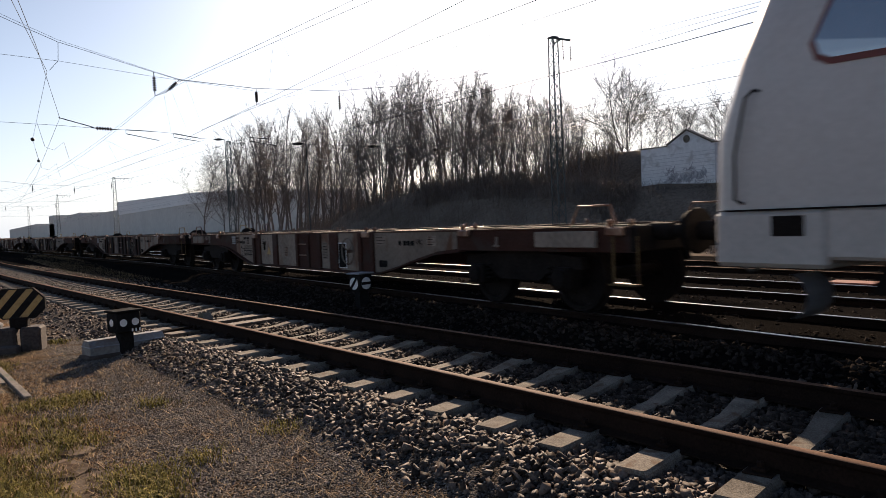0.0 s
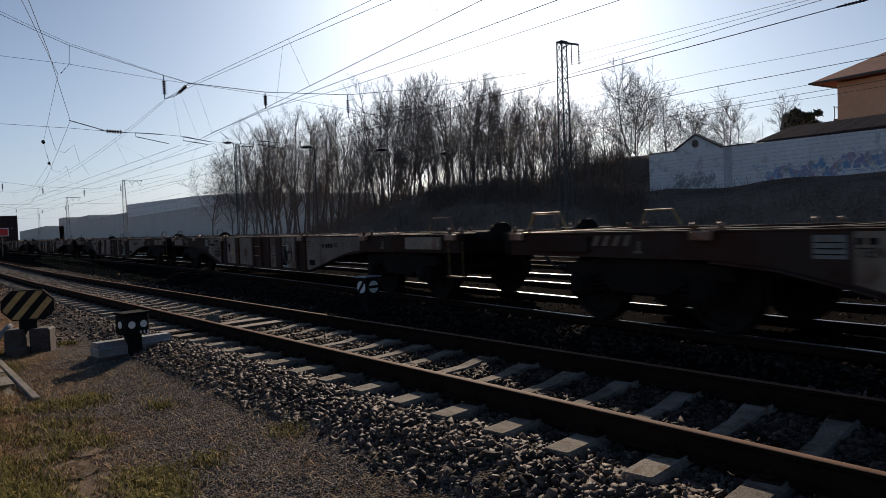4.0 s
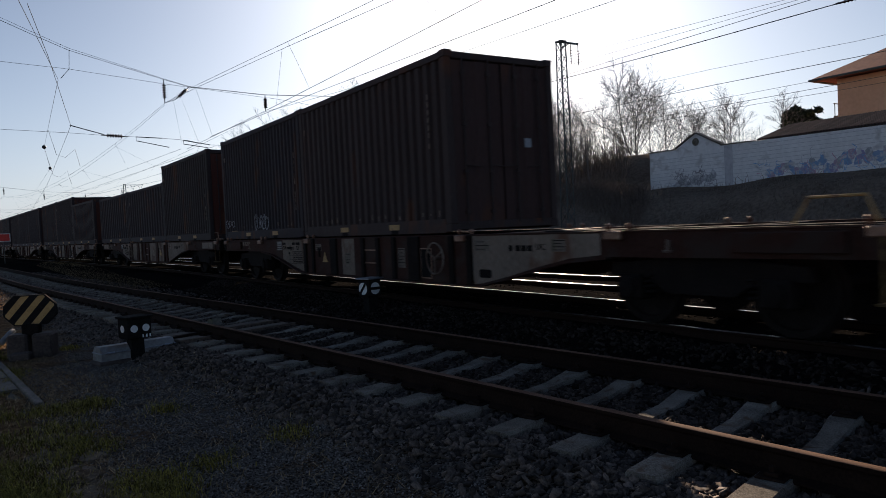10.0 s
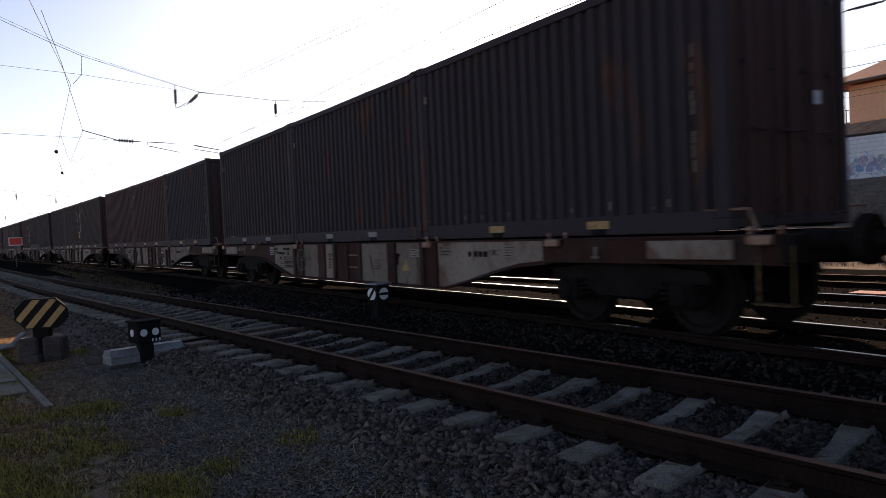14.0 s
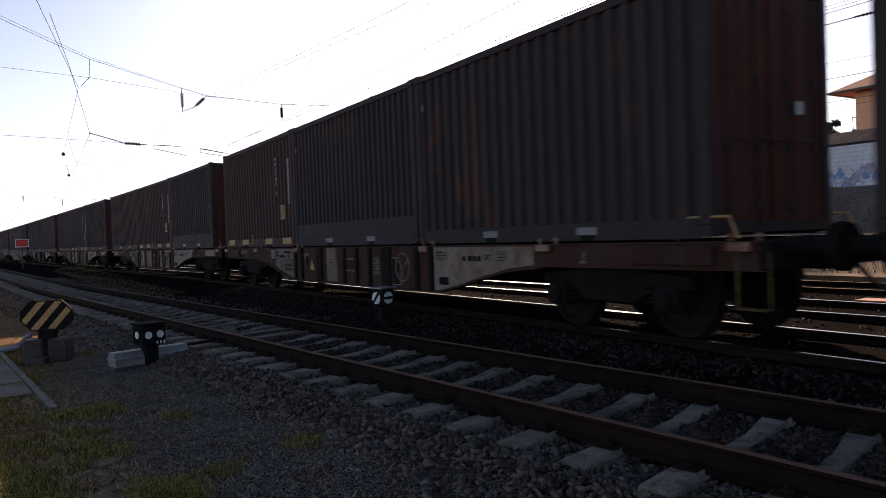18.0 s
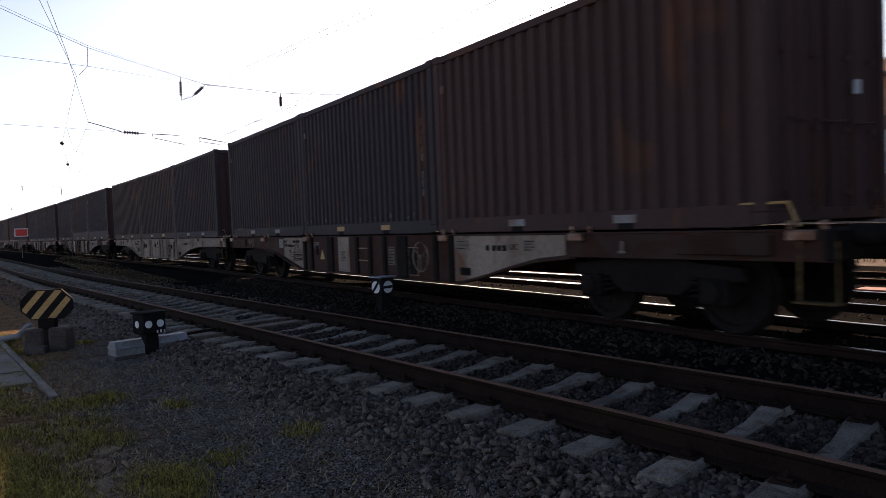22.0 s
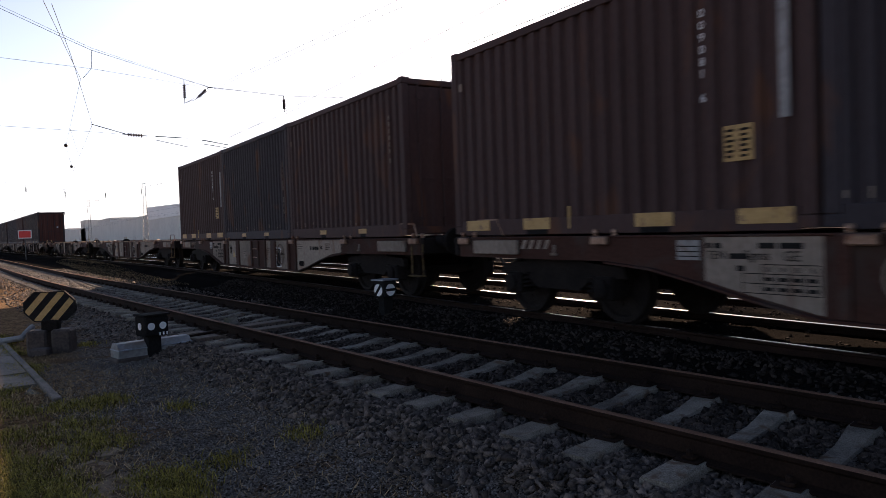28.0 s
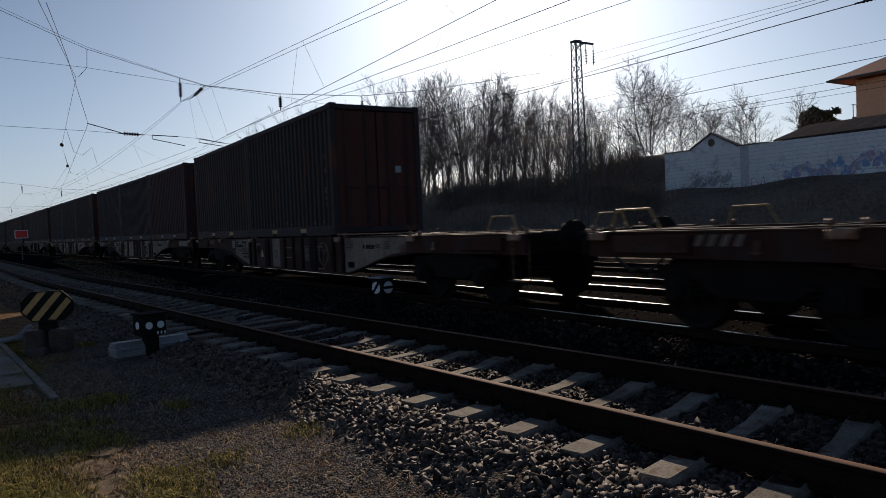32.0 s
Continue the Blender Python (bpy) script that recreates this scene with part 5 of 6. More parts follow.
def locomotive():
    """The last metres of a pale electric locomotive at the head of the train. Its rear coupling plane is at x = 0, body ahead of it."""
    lo = thing("locomotive", "pale grey electric locomotive with a sloping cab end", "locomotive")
    sect = [(-1.42, 1.24), (-1.48, 1.9), (-1.46, 2.6), (-1.36, 3.35), (-1.15, 3.72), (-0.6, 3.86), (0.6, 3.86), (1.15, 3.72), (1.36, 3.35), (1.46, 2.6), (1.48, 1.9), (1.42, 1.24)]
    def slope(z):
        return 0.50 + max(0.0, z - 1.6) ** 1.2 * 0.31
    def shell(x1):
        b, n = Build(), len(sect)
        verts = []
        for k, (pull, narrow) in enumerate(((0.0, 0.80), (0.10, 0.93), (0.2, 0.97), (0.42, 1.0), (None, 1.0))):
            for y, z in sect:
                verts.append((x1 if pull is None else slope(z) + pull, y * narrow, z))
        faces = [(i * n + k, i * n + (k + 1) % n, (i + 1) * n + (k + 1) % n, (i + 1) * n + k) for i in range(4) for k in range(n)]
        faces += [tuple(range(n))[::-1], tuple(range(4 * n, 5 * n))]
        return b.add(verts, faces)
    part("body", shell(18.3), M_LOCO, lo, "pale grey body shell", smooth=True)
    part("skirt", Build().box(0.64, 1.7, -1.45, 1.45, 0.72, 1.235, 0.04), M_LOCOLOW, lo, "dusty lower skirt")
    part("underframe", Build().box(1.7, 18.2, -1.44, 1.44, 0.80, 1.235, 0.03), M_LOCOLOW, lo)
    for s in (-1, 1):
        win = [(1.80, 2.45), (2.65, 2.42), (2.65, 3.06), (1.94, 3.1), (1.85, 3.02), (1.66, 2.62), (1.70, 2.5)]
        tilt = lambda q: 1.465 - max(0, q - 2.6) * 0.135
        for grow, mat, nm, d in ((0.10, M_REDFRAME, "window_frame", 0.012), (0.0, M_GLASS, "cab_window", 0.02)):
            cx, cz = 2.15, 2.76
            pts = [(cx + (x - cx) * (1 + grow), cz + (z - cz) * (1 + grow * 1.6)) for x, z in win]
            v = [(x, s * (tilt(z) + o), z) for o in (-0.02, d) for x, z in pts]
            m = len(pts)
            b = Build().add(v, [tuple(range(m)), tuple(range(m, 2 * m))] + [(i, (i + 1) % m, m + (i + 1) % m, m + i) for i in range(m)])
            part(nm, b, mat, lo, "dark red window surround" if grow else "tinted cab side window")
        rail = Build().tube([(1.16, s * 1.44, 2.28), (1.12, s * 1.51, 2.30), (1.04, s * 1.52, 2.24), (0.92, s * 1.515, 1.74), (0.90, s * 1.50, 1.34), (0.94, s * 1.44, 1.30)], 0.014, 8)
        part("handrail", rail, M_UNDER, lo, "grey vertical handrail")
        part("access_hatch", Build().box(1.22, 1.52, min(s * 1.44, s * 1.456), max(s * 1.44, s * 1.456), 1.0, 1.18, 0.004), M_UNDER, lo, "dark equipment hatch")
        part("seam", Build().box(0.75, 18.0, min(s * 1.43, s * 1.455), max(s * 1.43, s * 1.455), 1.228, 1.245), M_UNDER, lo)
        bf = Build().lathe([(0.14, 0.6), (0.14, 0.3), (0.10, 0.28), (0.10, 0.08), (0.24, 0.06), (0.25, 0.02), (0.21, 0.0)], (0, s * 0.875, 1.04), "x", 20)
        part("buffer", bf, M_UNDER, lo, smooth=True)
        plough = Build()
        for i in range(9):
            a0, a1 = radians(-60 + 13 * i), radians(-60 + 13 * (i + 1))
            plough.add([(1.12 + 0.3 * math.cos(a), s * 1.25 - t * 0.45 * s, 0.45 + 0.24 * math.sin(a)) for a in (a0, a1) for t in (0, 1)], [(0, 1, 3, 2)])
        part("rail_guard", plough, M_GALV, lo, "curved steel guard plate", smooth=True)
    for xb in (4.1, 14.3):
        b = Build()
        for s in (-1, 1):
            b.prism([(-2.2, 0.5), (-2.0, 0.9), (2.0, 0.9), (2.2, 0.5), (1.0, 0.45), (0.6, 0.3), (-0.6, 0.3), (-1.0, 0.45)], "y", s * 1.08 - 0.07, s * 1.08 + 0.07)
        b.box(-0.5, 0.5, -1.05, 1.05, 0.45, 0.85, 0.04)
        bg = part("bogie", b, M_UNDER, lo, "black locomotive bogie", at=pose(xb, 0, 0))
        for e in (-1, 1):
            LOCO_SETS.append(part("wheelset", LOCO_WHEELS, None, bg, at=pose(e * 1.3, 0, 0.6)))
    for xe in (3.2, 15.5):
        part("pantograph", Build().tube([(xe, 0.4, 3.86), (xe + 0.9, 0, 4.15), (xe - 0.4, 0, 4.3)], 0.03, 5).box(xe - 0.5, xe - 0.3, -0.8, 0.8, 4.28, 4.33), M_UNDER, lo, "folded pantograph")
    return lo


WHEELSETS, LOCO_SETS = [], []
WHEELSET = wheelset_mesh()
LOCO_WHEELS = wheelset_mesh(0.6)
TRAIN = []          # (thing, distance of its origin behind the locomotive's coupling plane, height)


BANDED = ((18, 0), (18, 1), (13, 1), (14, 0))


def consist():
    lo = locomotive()
    TRAIN.append((lo, 0.0, 0.0))
    kinds = [flat_wagon(M_BEAMWHITE, M_BEAMBROWN, "pale dirty-white container flat wagon with rusty brown ribs", 0),
             flat_wagon(M_BEAMBROWN, M_UNDER, "rusty brown container flat wagon with dark ribs", 1)]
    kinds.append(flat_wagon(M_BEAMWHITE, M_BEAMBROWN, "pale dirty-white container flat wagon far back in the train", 0, True))
    kinds.append(flat_wagon(M_BEAMWHITE, M_RIBGREY, "clean pale container flat wagon with pale ribs", 3))
    kinds.append(flat_wagon(M_BEAMWHITE, M_BEAMBROWN, "dirty-white container flat wagon with its brake wheel toward the rear", 0, m=-1))
    used = [False] * 5
    names = ("dull maroon", "dark blue grey", "dull taupe", "rust red", "dark grey")
    boxes, rnd = {}, random.Random(3)
    for k in range(36):
        kind = 2 if k >= 28 else 3 if k == 17 else 4 if k in (8, 10, 12, 18, 20) else 1 if k in (1, 2, 7, 13, 16, 23, 24, 27) else 0
        w = kinds[kind] if not used[kind] else clone(kinds[kind])
        used[kind] = True
        TRAIN.append((w, k * PITCH + PITCH / 2, 0.0))
        slots = (0, 1, 2)
        if k < 7 or k in (22, 23):
            slots = ()
        elif k in (7, 24):
            slots = (1, 2)
        for j in slots:
            paint = rnd.choice((0, 1, 1, 2, 2, 1, 4, 4))
            mark = 1 if rnd.random() < 0.7 else 0
            if (k, j) in ((12, 1), (13, 2), (14, 1), (15, 1), (20, 2), (21, 2)):
                paint, mark = (2 if k in (12, 15) else 0), 2
            low = (k == 8 and j > 0) or (k == 9 and j == 0)
            if low:
                paint = 1 if j else 4
            band = 0.27 if (k, j) in BANDED else 0.0
            key = (paint, mark, low and k, k >= 28, (k, j) == (7, 2), band)
            if key not in boxes:
                tint = (" with yellow fork pockets" if mark else " on a flat wagon")
                boxes[key] = container(CONTAINER_PAINT[paint], ("low " if low else "") + names[paint] + " ribbed steel container" + tint, (0.42 if paint == 1 else 0.30) if low else (0.262 if paint % 2 == 0 else 0.218), mark, (2.38 if k == 9 else 2.26) if low else None, k >= 28, band)
                c = boxes[key]
                if (k, j) == (7, 2):
                    scribble(c)
            else:
                c = copy_thing(boxes[key], Matrix())
            TRAIN.append((c, k * PITCH + 4.22 + j * 6.055, DECK))


def scribble(c):
    """Thin pale sprayed loops on a container's side, not legible."""
    rnd = random.Random(5)
    y = -BOX_W / 2 - 0.006
    spots = [(-0.25, 0.42, 0.5), (-0.05, 0.40, 0.34), (0.16, 0.42, 0.36), (0.36, 0.40, 0.42), (0.55, 0.38, 0.44), (-2.75, 0.42, 0.26), (-2.5, 0.44, 0.2), (-2.2, 0.42, 0.22)]
    for x, z, h in spots:
        a, pts = rnd.uniform(0, 6.28), []
        for i in range(12):
            a += rnd.uniform(0.35, 0.75)
            pts.append((x + 0.12 * math.cos(a) + 0.008 * i, y, z + h * 0.5 * math.sin(a) * rnd.uniform(0.6, 1.0)))
        part("spray_stroke", Build().tube(pts, 0.006, 4), M_SPRAY[3], c, "thin pale sprayed stroke")


def clone(ob):
    n = copy_thing(ob, Matrix())
    for o in n.children_recursive:
        if o.name.startswith("wheelset"):
            WHEELSETS.append(o)
    return n


# ---- lineside things ----
def lever_board():
    """A striped octagonal point-lever weight on a squat stand."""
    t = thing("point_lever", "yellow and black striped octagonal lever weight on a squat stand", "point lever", pose(-12.35, 0.62, -0.36, 0, 0, 70))
    o = [(-0.22, 0.0), (0.22, 0.0), (0.36, 0.14), (0.36, 0.30), (0.21, 0.45), (-0.21, 0.45), (-0.36, 0.30), (-0.36, 0.14)]
    o = [(x, z + 0.43) for x, z in o]
    part("plate", Build().prism(o, "y", -0.03, 0.03), M_BLACK, t, "black octagonal plate")
    inner = [(x * 0.93, 0.43 + 0.225 + (z - 0.43 - 0.225) * 0.93) for x, z in o]
    def clip(poly, a, lo, hi):
        for sgn, lim in ((1, lo), (-1, -hi)):
            out = []
            for i in range(len(poly)):
                p, q = poly[i], poly[(i + 1) % len(poly)]
                fp, fq = sgn * (p[0] - a * (p[1] - 0.655)) - lim, sgn * (q[0] - a * (q[1] - 0.655)) - lim
                if fp >= 0:
                    out.append(p)
                if fp * fq < 0:
                    k = fp / (fp - fq)
                    out.append((p[0] + (q[0] - p[0]) * k, p[1] + (q[1] - p[1]) * k))
            poly = out
            if len(poly) < 3:
                return []
        return poly
    for i in range(-3, 4):
        st = clip(inner, 0.85, i * 0.235 - 0.055, i * 0.235 + 0.055)
        if st:
            part("stripe", Build().prism(st, "y", -0.034, -0.0301), M_YELLOW, t, "yellow diagonal stripe")
    part("neck", Build().box(-0.12, 0.12, -0.08, 0.08, 0.28, 0.45, 0.02), M_UNDER, t)
    for s in (-1, 1):
        part("stand", Build().box(s * 0.17 - 0.14, s * 0.17 + 0.14, -0.16, 0.16, -0.1, 0.31, 0.03), M_STAND, t, "dark iron stand block")
    part("foot", Build().box(-0.2, 0.06, -0.42, -0.2, -0.05, 0.07, 0.02), M_STAND, t)


def point_machine():
    """A low pale machine case with a black two-lamp indicator."""
    t = thing("derailer_machine", "pale painted derailer machine case on the ballast", "track machine", pose(-10.75, 1.78, -0.36, 0, 0, 103))
    b = Build().prism([(-0.15, 0.0), (0.15, 0.0), (0.15, 0.13), (0.08, 0.21), (-0.08, 0.21), (-0.15, 0.13)], "x", -0.52, 0.50)
    part("case", b, M_BLUEBOX, t)
    part("base", Build().box(-0.56, 0.56, -0.19, 0.19, -0.12, 0.02, 0.02), M_STAND, t)
    part("rim", Build().box(-0.53, 0.51, -0.158, 0.158, 0.118, 0.132, 0.004), M_GALV, t)
    part("latch", Build().box(-0.12, 0.02, -0.175, -0.15, 0.04, 0.14, 0.006), M_UNDER, t)
    for x in (-0.4, 0.4):
        part("hinge", Build().tube([(x - 0.05, -0.16, 0.128), (x + 0.05, -0.16, 0.128)], 0.014, 8), M_GALV, t)
    s = thing("derailer_indicator", "black lantern with white lamp discs on a short post", "indicator", pose(-10.62, 1.76, -0.38, 0, 0, 106))
    part("post", Build().prism([(-0.09, -0.07), (0.09, -0.07), (0.09, 0.07), (-0.09, 0.07)], "z", -0.05, 0.30), M_BLACK, s)
    box = part("lantern", Build().box(-0.17, 0.17, -0.15, 0.15, 0.30, 0.58, 0.02), M_BLACK, s, "black lantern case")
    part("hood", Build().box(-0.19, 0.19, -0.17, 0.17, 0.58, 0.605, 0.006), M_BLACK, s)
    for x in (-0.08, 0.085):
        part("lamp_disc", Build().lathe([(0.05, -0.156), (0.05, -0.150)], (x, 0, 0.44), "y", 20), M_LENS, box, "round white lamp disc")
    part("lamp_disc", Build().lathe([(0.05, -0.176), (0.05, -0.170)], (0, 0.0, 0.44), "x", 20), M_LENS, box, "round white lamp disc")
    for i in range(3):
        part("tick", Build().box(0.03 + i * 0.05, 0.05 + i * 0.05, -0.156, -0.150, 0.31, 0.35), M_LENS, box)
    d = thing("derailer", "rusty derailer block beside the rail head", "derailer", pose(-11.24, 3.02, -0.17, 0, 0, 5.5))
    part("block", Build().prism([(-0.15, 0.0), (0.14, 0.0), (0.14, 0.08), (0.05, 0.17), (-0.08, 0.15), (-0.15, 0.06)], "y", -0.07, 0.07), M_CONCRETE, d)
    part("plate", Build().box(-0.35, 0.35, -0.2, 0.16, -0.03, 0.01, 0.006), M_RAIL, d)
    part("rod", Build().tube([(0.1, -0.1, 0.0), (0.2, -1.0, -0.05)], 0.02, 6), M_RAIL, d)


def dwarf_signal():
    t = thing("dwarf_signal", "low black shunting signal with two round white faces", "signal", pose(-11.3, 5.75, -0.32, 0, 0, 104))
    part("post", Build().prism([(-0.10, -0.08), (0.10, -0.08), (0.08, 0.08), (-0.08, 0.08)], "z", -0.1, 0.42), M_BLACK, t)
    box = part("lantern", Build().box(-0.15, 0.15, -0.14, 0.14, 0.40, 0.70, 0.02), M_BLACK, t)
    part("hood", Build().box(-0.18, 0.18, -0.17, 0.17, 0.70, 0.725, 0.006), M_GALV, t)
    for turn, tilt, off in ((0, 0, 0.0), (-90, 50, 0.01)):
        m = Matrix.Translation((0, 0, 0.54)) @ Matrix.Rotation(radians(turn), 4, "Z") @ Matrix.Translation((0, -off, 0))
        face = part("face", Build().lathe([(0.105, -0.150), (0.105, -0.142)], (0, 0, 0), "y", 22).moved(m), M_LENS, box, "round white face")
        bar = Build().box(-0.11, 0.11, -0.156, -0.1505, -0.024, 0.024).moved(m @ Matrix.Rotation(radians(-tilt), 4, "Y"))
        part("bar", bar, M_BLACK, face, "black bar")
    m = thing("track_marker", "small red and white marker stub between the tracks", "marker", pose(-7.35, 6.05, -0.33))
    part("stub", Build().lathe([(0.04, -0.05), (0.04, 0.12), (0.028, 0.15)], (0, 0, 0), "z", 12), M_WHITEPLATE, m)
    part("band", Build().lathe([(0.042, 0.05), (0.042, 0.10)], (0, 0, 0), "z", 12), M_RED, m)


def cable_trough():
    """Concrete cable channel with flush lids, ending broken, and old slabs trodden into the path beyond it."""
    turn = math.degrees(math.atan2(0.36, 4.19))
    t = thing("cable_trough", "weathered concrete cable trough with broken lids", "cable trough", pose(-9.48, 0.10, -0.385, 0, 0, turn))
    part("trough_wall", Build().box(-8.0, 1.06, 0.22, 0.30, -0.25, 0.035, 0.01), M_CONCRETE, t)
    part("trough_wall", Build().box(-8.0, -0.02, -0.36, -0.28, -0.25, 0.03, 0.01), M_CONCRETE, t)
    rnd = random.Random(4)
    for k in range(9):
        x0 = -0.02 - k * 0.9
        poly = [(x0 - 0.885, -0.27), (x0, -0.27 + rnd.uniform(-0.01, 0.01)), (x0 + rnd.uniform(-0.02, 0.02), 0.205), (x0 - 0.885, 0.205)]
        part("lid", Build().prism(poly, "z", -0.03, 0.022), M_CONCRETE, t, at=pose(0, 0, rnd.uniform(-0.006, 0.006), rnd.uniform(-1, 1), 0, 0))
    part("broken_lid", Build().prism([(0.05, 0.12), (0.5, -0.02), (1.05, -0.05), (1.22, 0.19), (0.5, 0.2)], "z", -0.05, -0.004), M_CONCRETE, t, at=pose(0, 0, 0, 3, 3, 0))
    for x, y, w, d, rot in ((-6.95, 0.46, 0.36, 0.27, 20), (-6.42, 0.36, 0.42, 0.24, -14), (-6.2, 0.62, 0.28, 0.2, 30), (-5.78, 0.5, 0.36, 0.26, 12), (-5.42, 0.72, 0.3, 0.17, 40), (-5.2, 0.52, 0.4, 0.3, 9),
                            (-4.8, 0.72, 0.42, 0.3, 5), (-7.45, 0.42, 0.24, 0.16, -20)):
        sl = thing("concrete_fragment", "broken flat piece of old concrete trodden into the path", "rubble", pose(x, y, ground_z(x, y) + 0.002, 1, -1, rot))
        n, r2 = 7, random.Random(int(x * 100))
        poly = [(w * r2.uniform(0.7, 1.25) * math.cos(2 * math.pi * i / n) / 1.5, d * r2.uniform(0.75, 1.1) * math.sin(2 * math.pi * i / n) / 1.5) for i in range(n)]
        part("slab", Build().prism(poly, "z", -0.05, 0.010), M_SLAB, sl)
    h = thing("cable_conduit", "pale bent plastic cable conduit coming out of the ground", "conduit")
    part("pipe", Build().tube([(-13.9, -0.4, -0.33), (-13.8, 0.0, -0.33), (-13.72, 0.25, -0.30), (-13.85, 0.38, -0.18), (-13.95, 0.42, -0.16)], 0.05, 8), M_BLUEBOX, h, smooth=True)


def grass():
    """Tufts of grass and dry stalks beside the path."""
    def blades(name, n, spot, hmin, hmax, mat, label, lay):
        pts = []
        while len(pts) < n:
            q = spot()
            if q:
                pts.append((*q, ground_z(*q)))
        p = np.array(pts)
        h = RNG.uniform(hmin, hmax, n)
        a = RNG.uniform(0, 2 * math.pi, n)
        out = np.stack([np.cos(a), np.sin(a), np.zeros(n)], 1)
        side = np.stack([-np.sin(a), np.cos(a), np.zeros(n)], 1) * (0.0022 + 0.002 * RNG.random(n))[:, None]
        mid = p + out * (h * lay * 0.5)[:, None] + np.array([0, 0, 1]) * (h * (1.0 - lay * 0.6) * 0.6 + 0.008)[:, None]
        tip = p + out * (h * lay * 1.2)[:, None] + np.array([0, 0, 1]) * (h * (1.0 - lay * 0.95) + 0.004)[:, None]
        v = np.stack([p - side, p + side, mid + side * 0.8, mid - side * 0.8, tip], 1).reshape(-1, 3)
        k = np.arange(n)[:, None] * 5
        f = np.concatenate([k + np.array([0, 1, 2]), k + np.array([0, 2, 3]), k + np.array([3, 2, 4])])
        tagged(new(name, fast_mesh(name, v, f, mat)), label, "grass", kind="stuff")
    rnd = random.Random(8)
    tufts = [(rnd.uniform(-15, -4), rnd.gauss(0.0, 0.3)) for i in range(46)] + [(rnd.uniform(-8.2, -6.4), rnd.gauss(0.55, 0.16)) for i in range(14)] + [(rnd.uniform(-6.4, -4.6), rnd.gauss(0.1, 0.2)) for i in range(22)] + [(rnd.uniform(-5.6, -4.6), rnd.gauss(0.85, 0.1)) for i in range(8)] + [(-7.3, 1.45), (-5.3, 1.35), (-8.0, 0.95), (-5.6, 2.05), (-6.4, 0.75)]
    def near_tuft():
        x, y = rnd.choice(tufts)
        q = (x + rnd.gauss(0, 0.13), y + rnd.gauss(0, 0.09))
        return q if q[1] < 2.4 else None
    blades("grass_tufts", 22000, near_tuft, 0.02, 0.12, M_GRASS, "short yellow green grass tufts beside the path", 0.55)
    blades("dry_stalks", 7000, lambda: (rnd.uniform(-12, -3), rnd.gauss(0.2, 0.4)), 0.03, 0.12, M_STRAW, "dry straw and dead stalks on the ground", 0.97)
    blades("path_litter", 2400, lambda: (rnd.uniform(-10, -3), rnd.uniform(0.3, 2.3)), 0.03, 0.16, M_STRAW, "scattered dry stalks on the grit path", 0.99)
    blades("far_grass", 9000, lambda: (rnd.uniform(-60, -24), rnd.uniform(3.5, 5.2)), 0.04, 0.12, M_STRAW, "dry yellow grass strip between the tracks", 0.6)


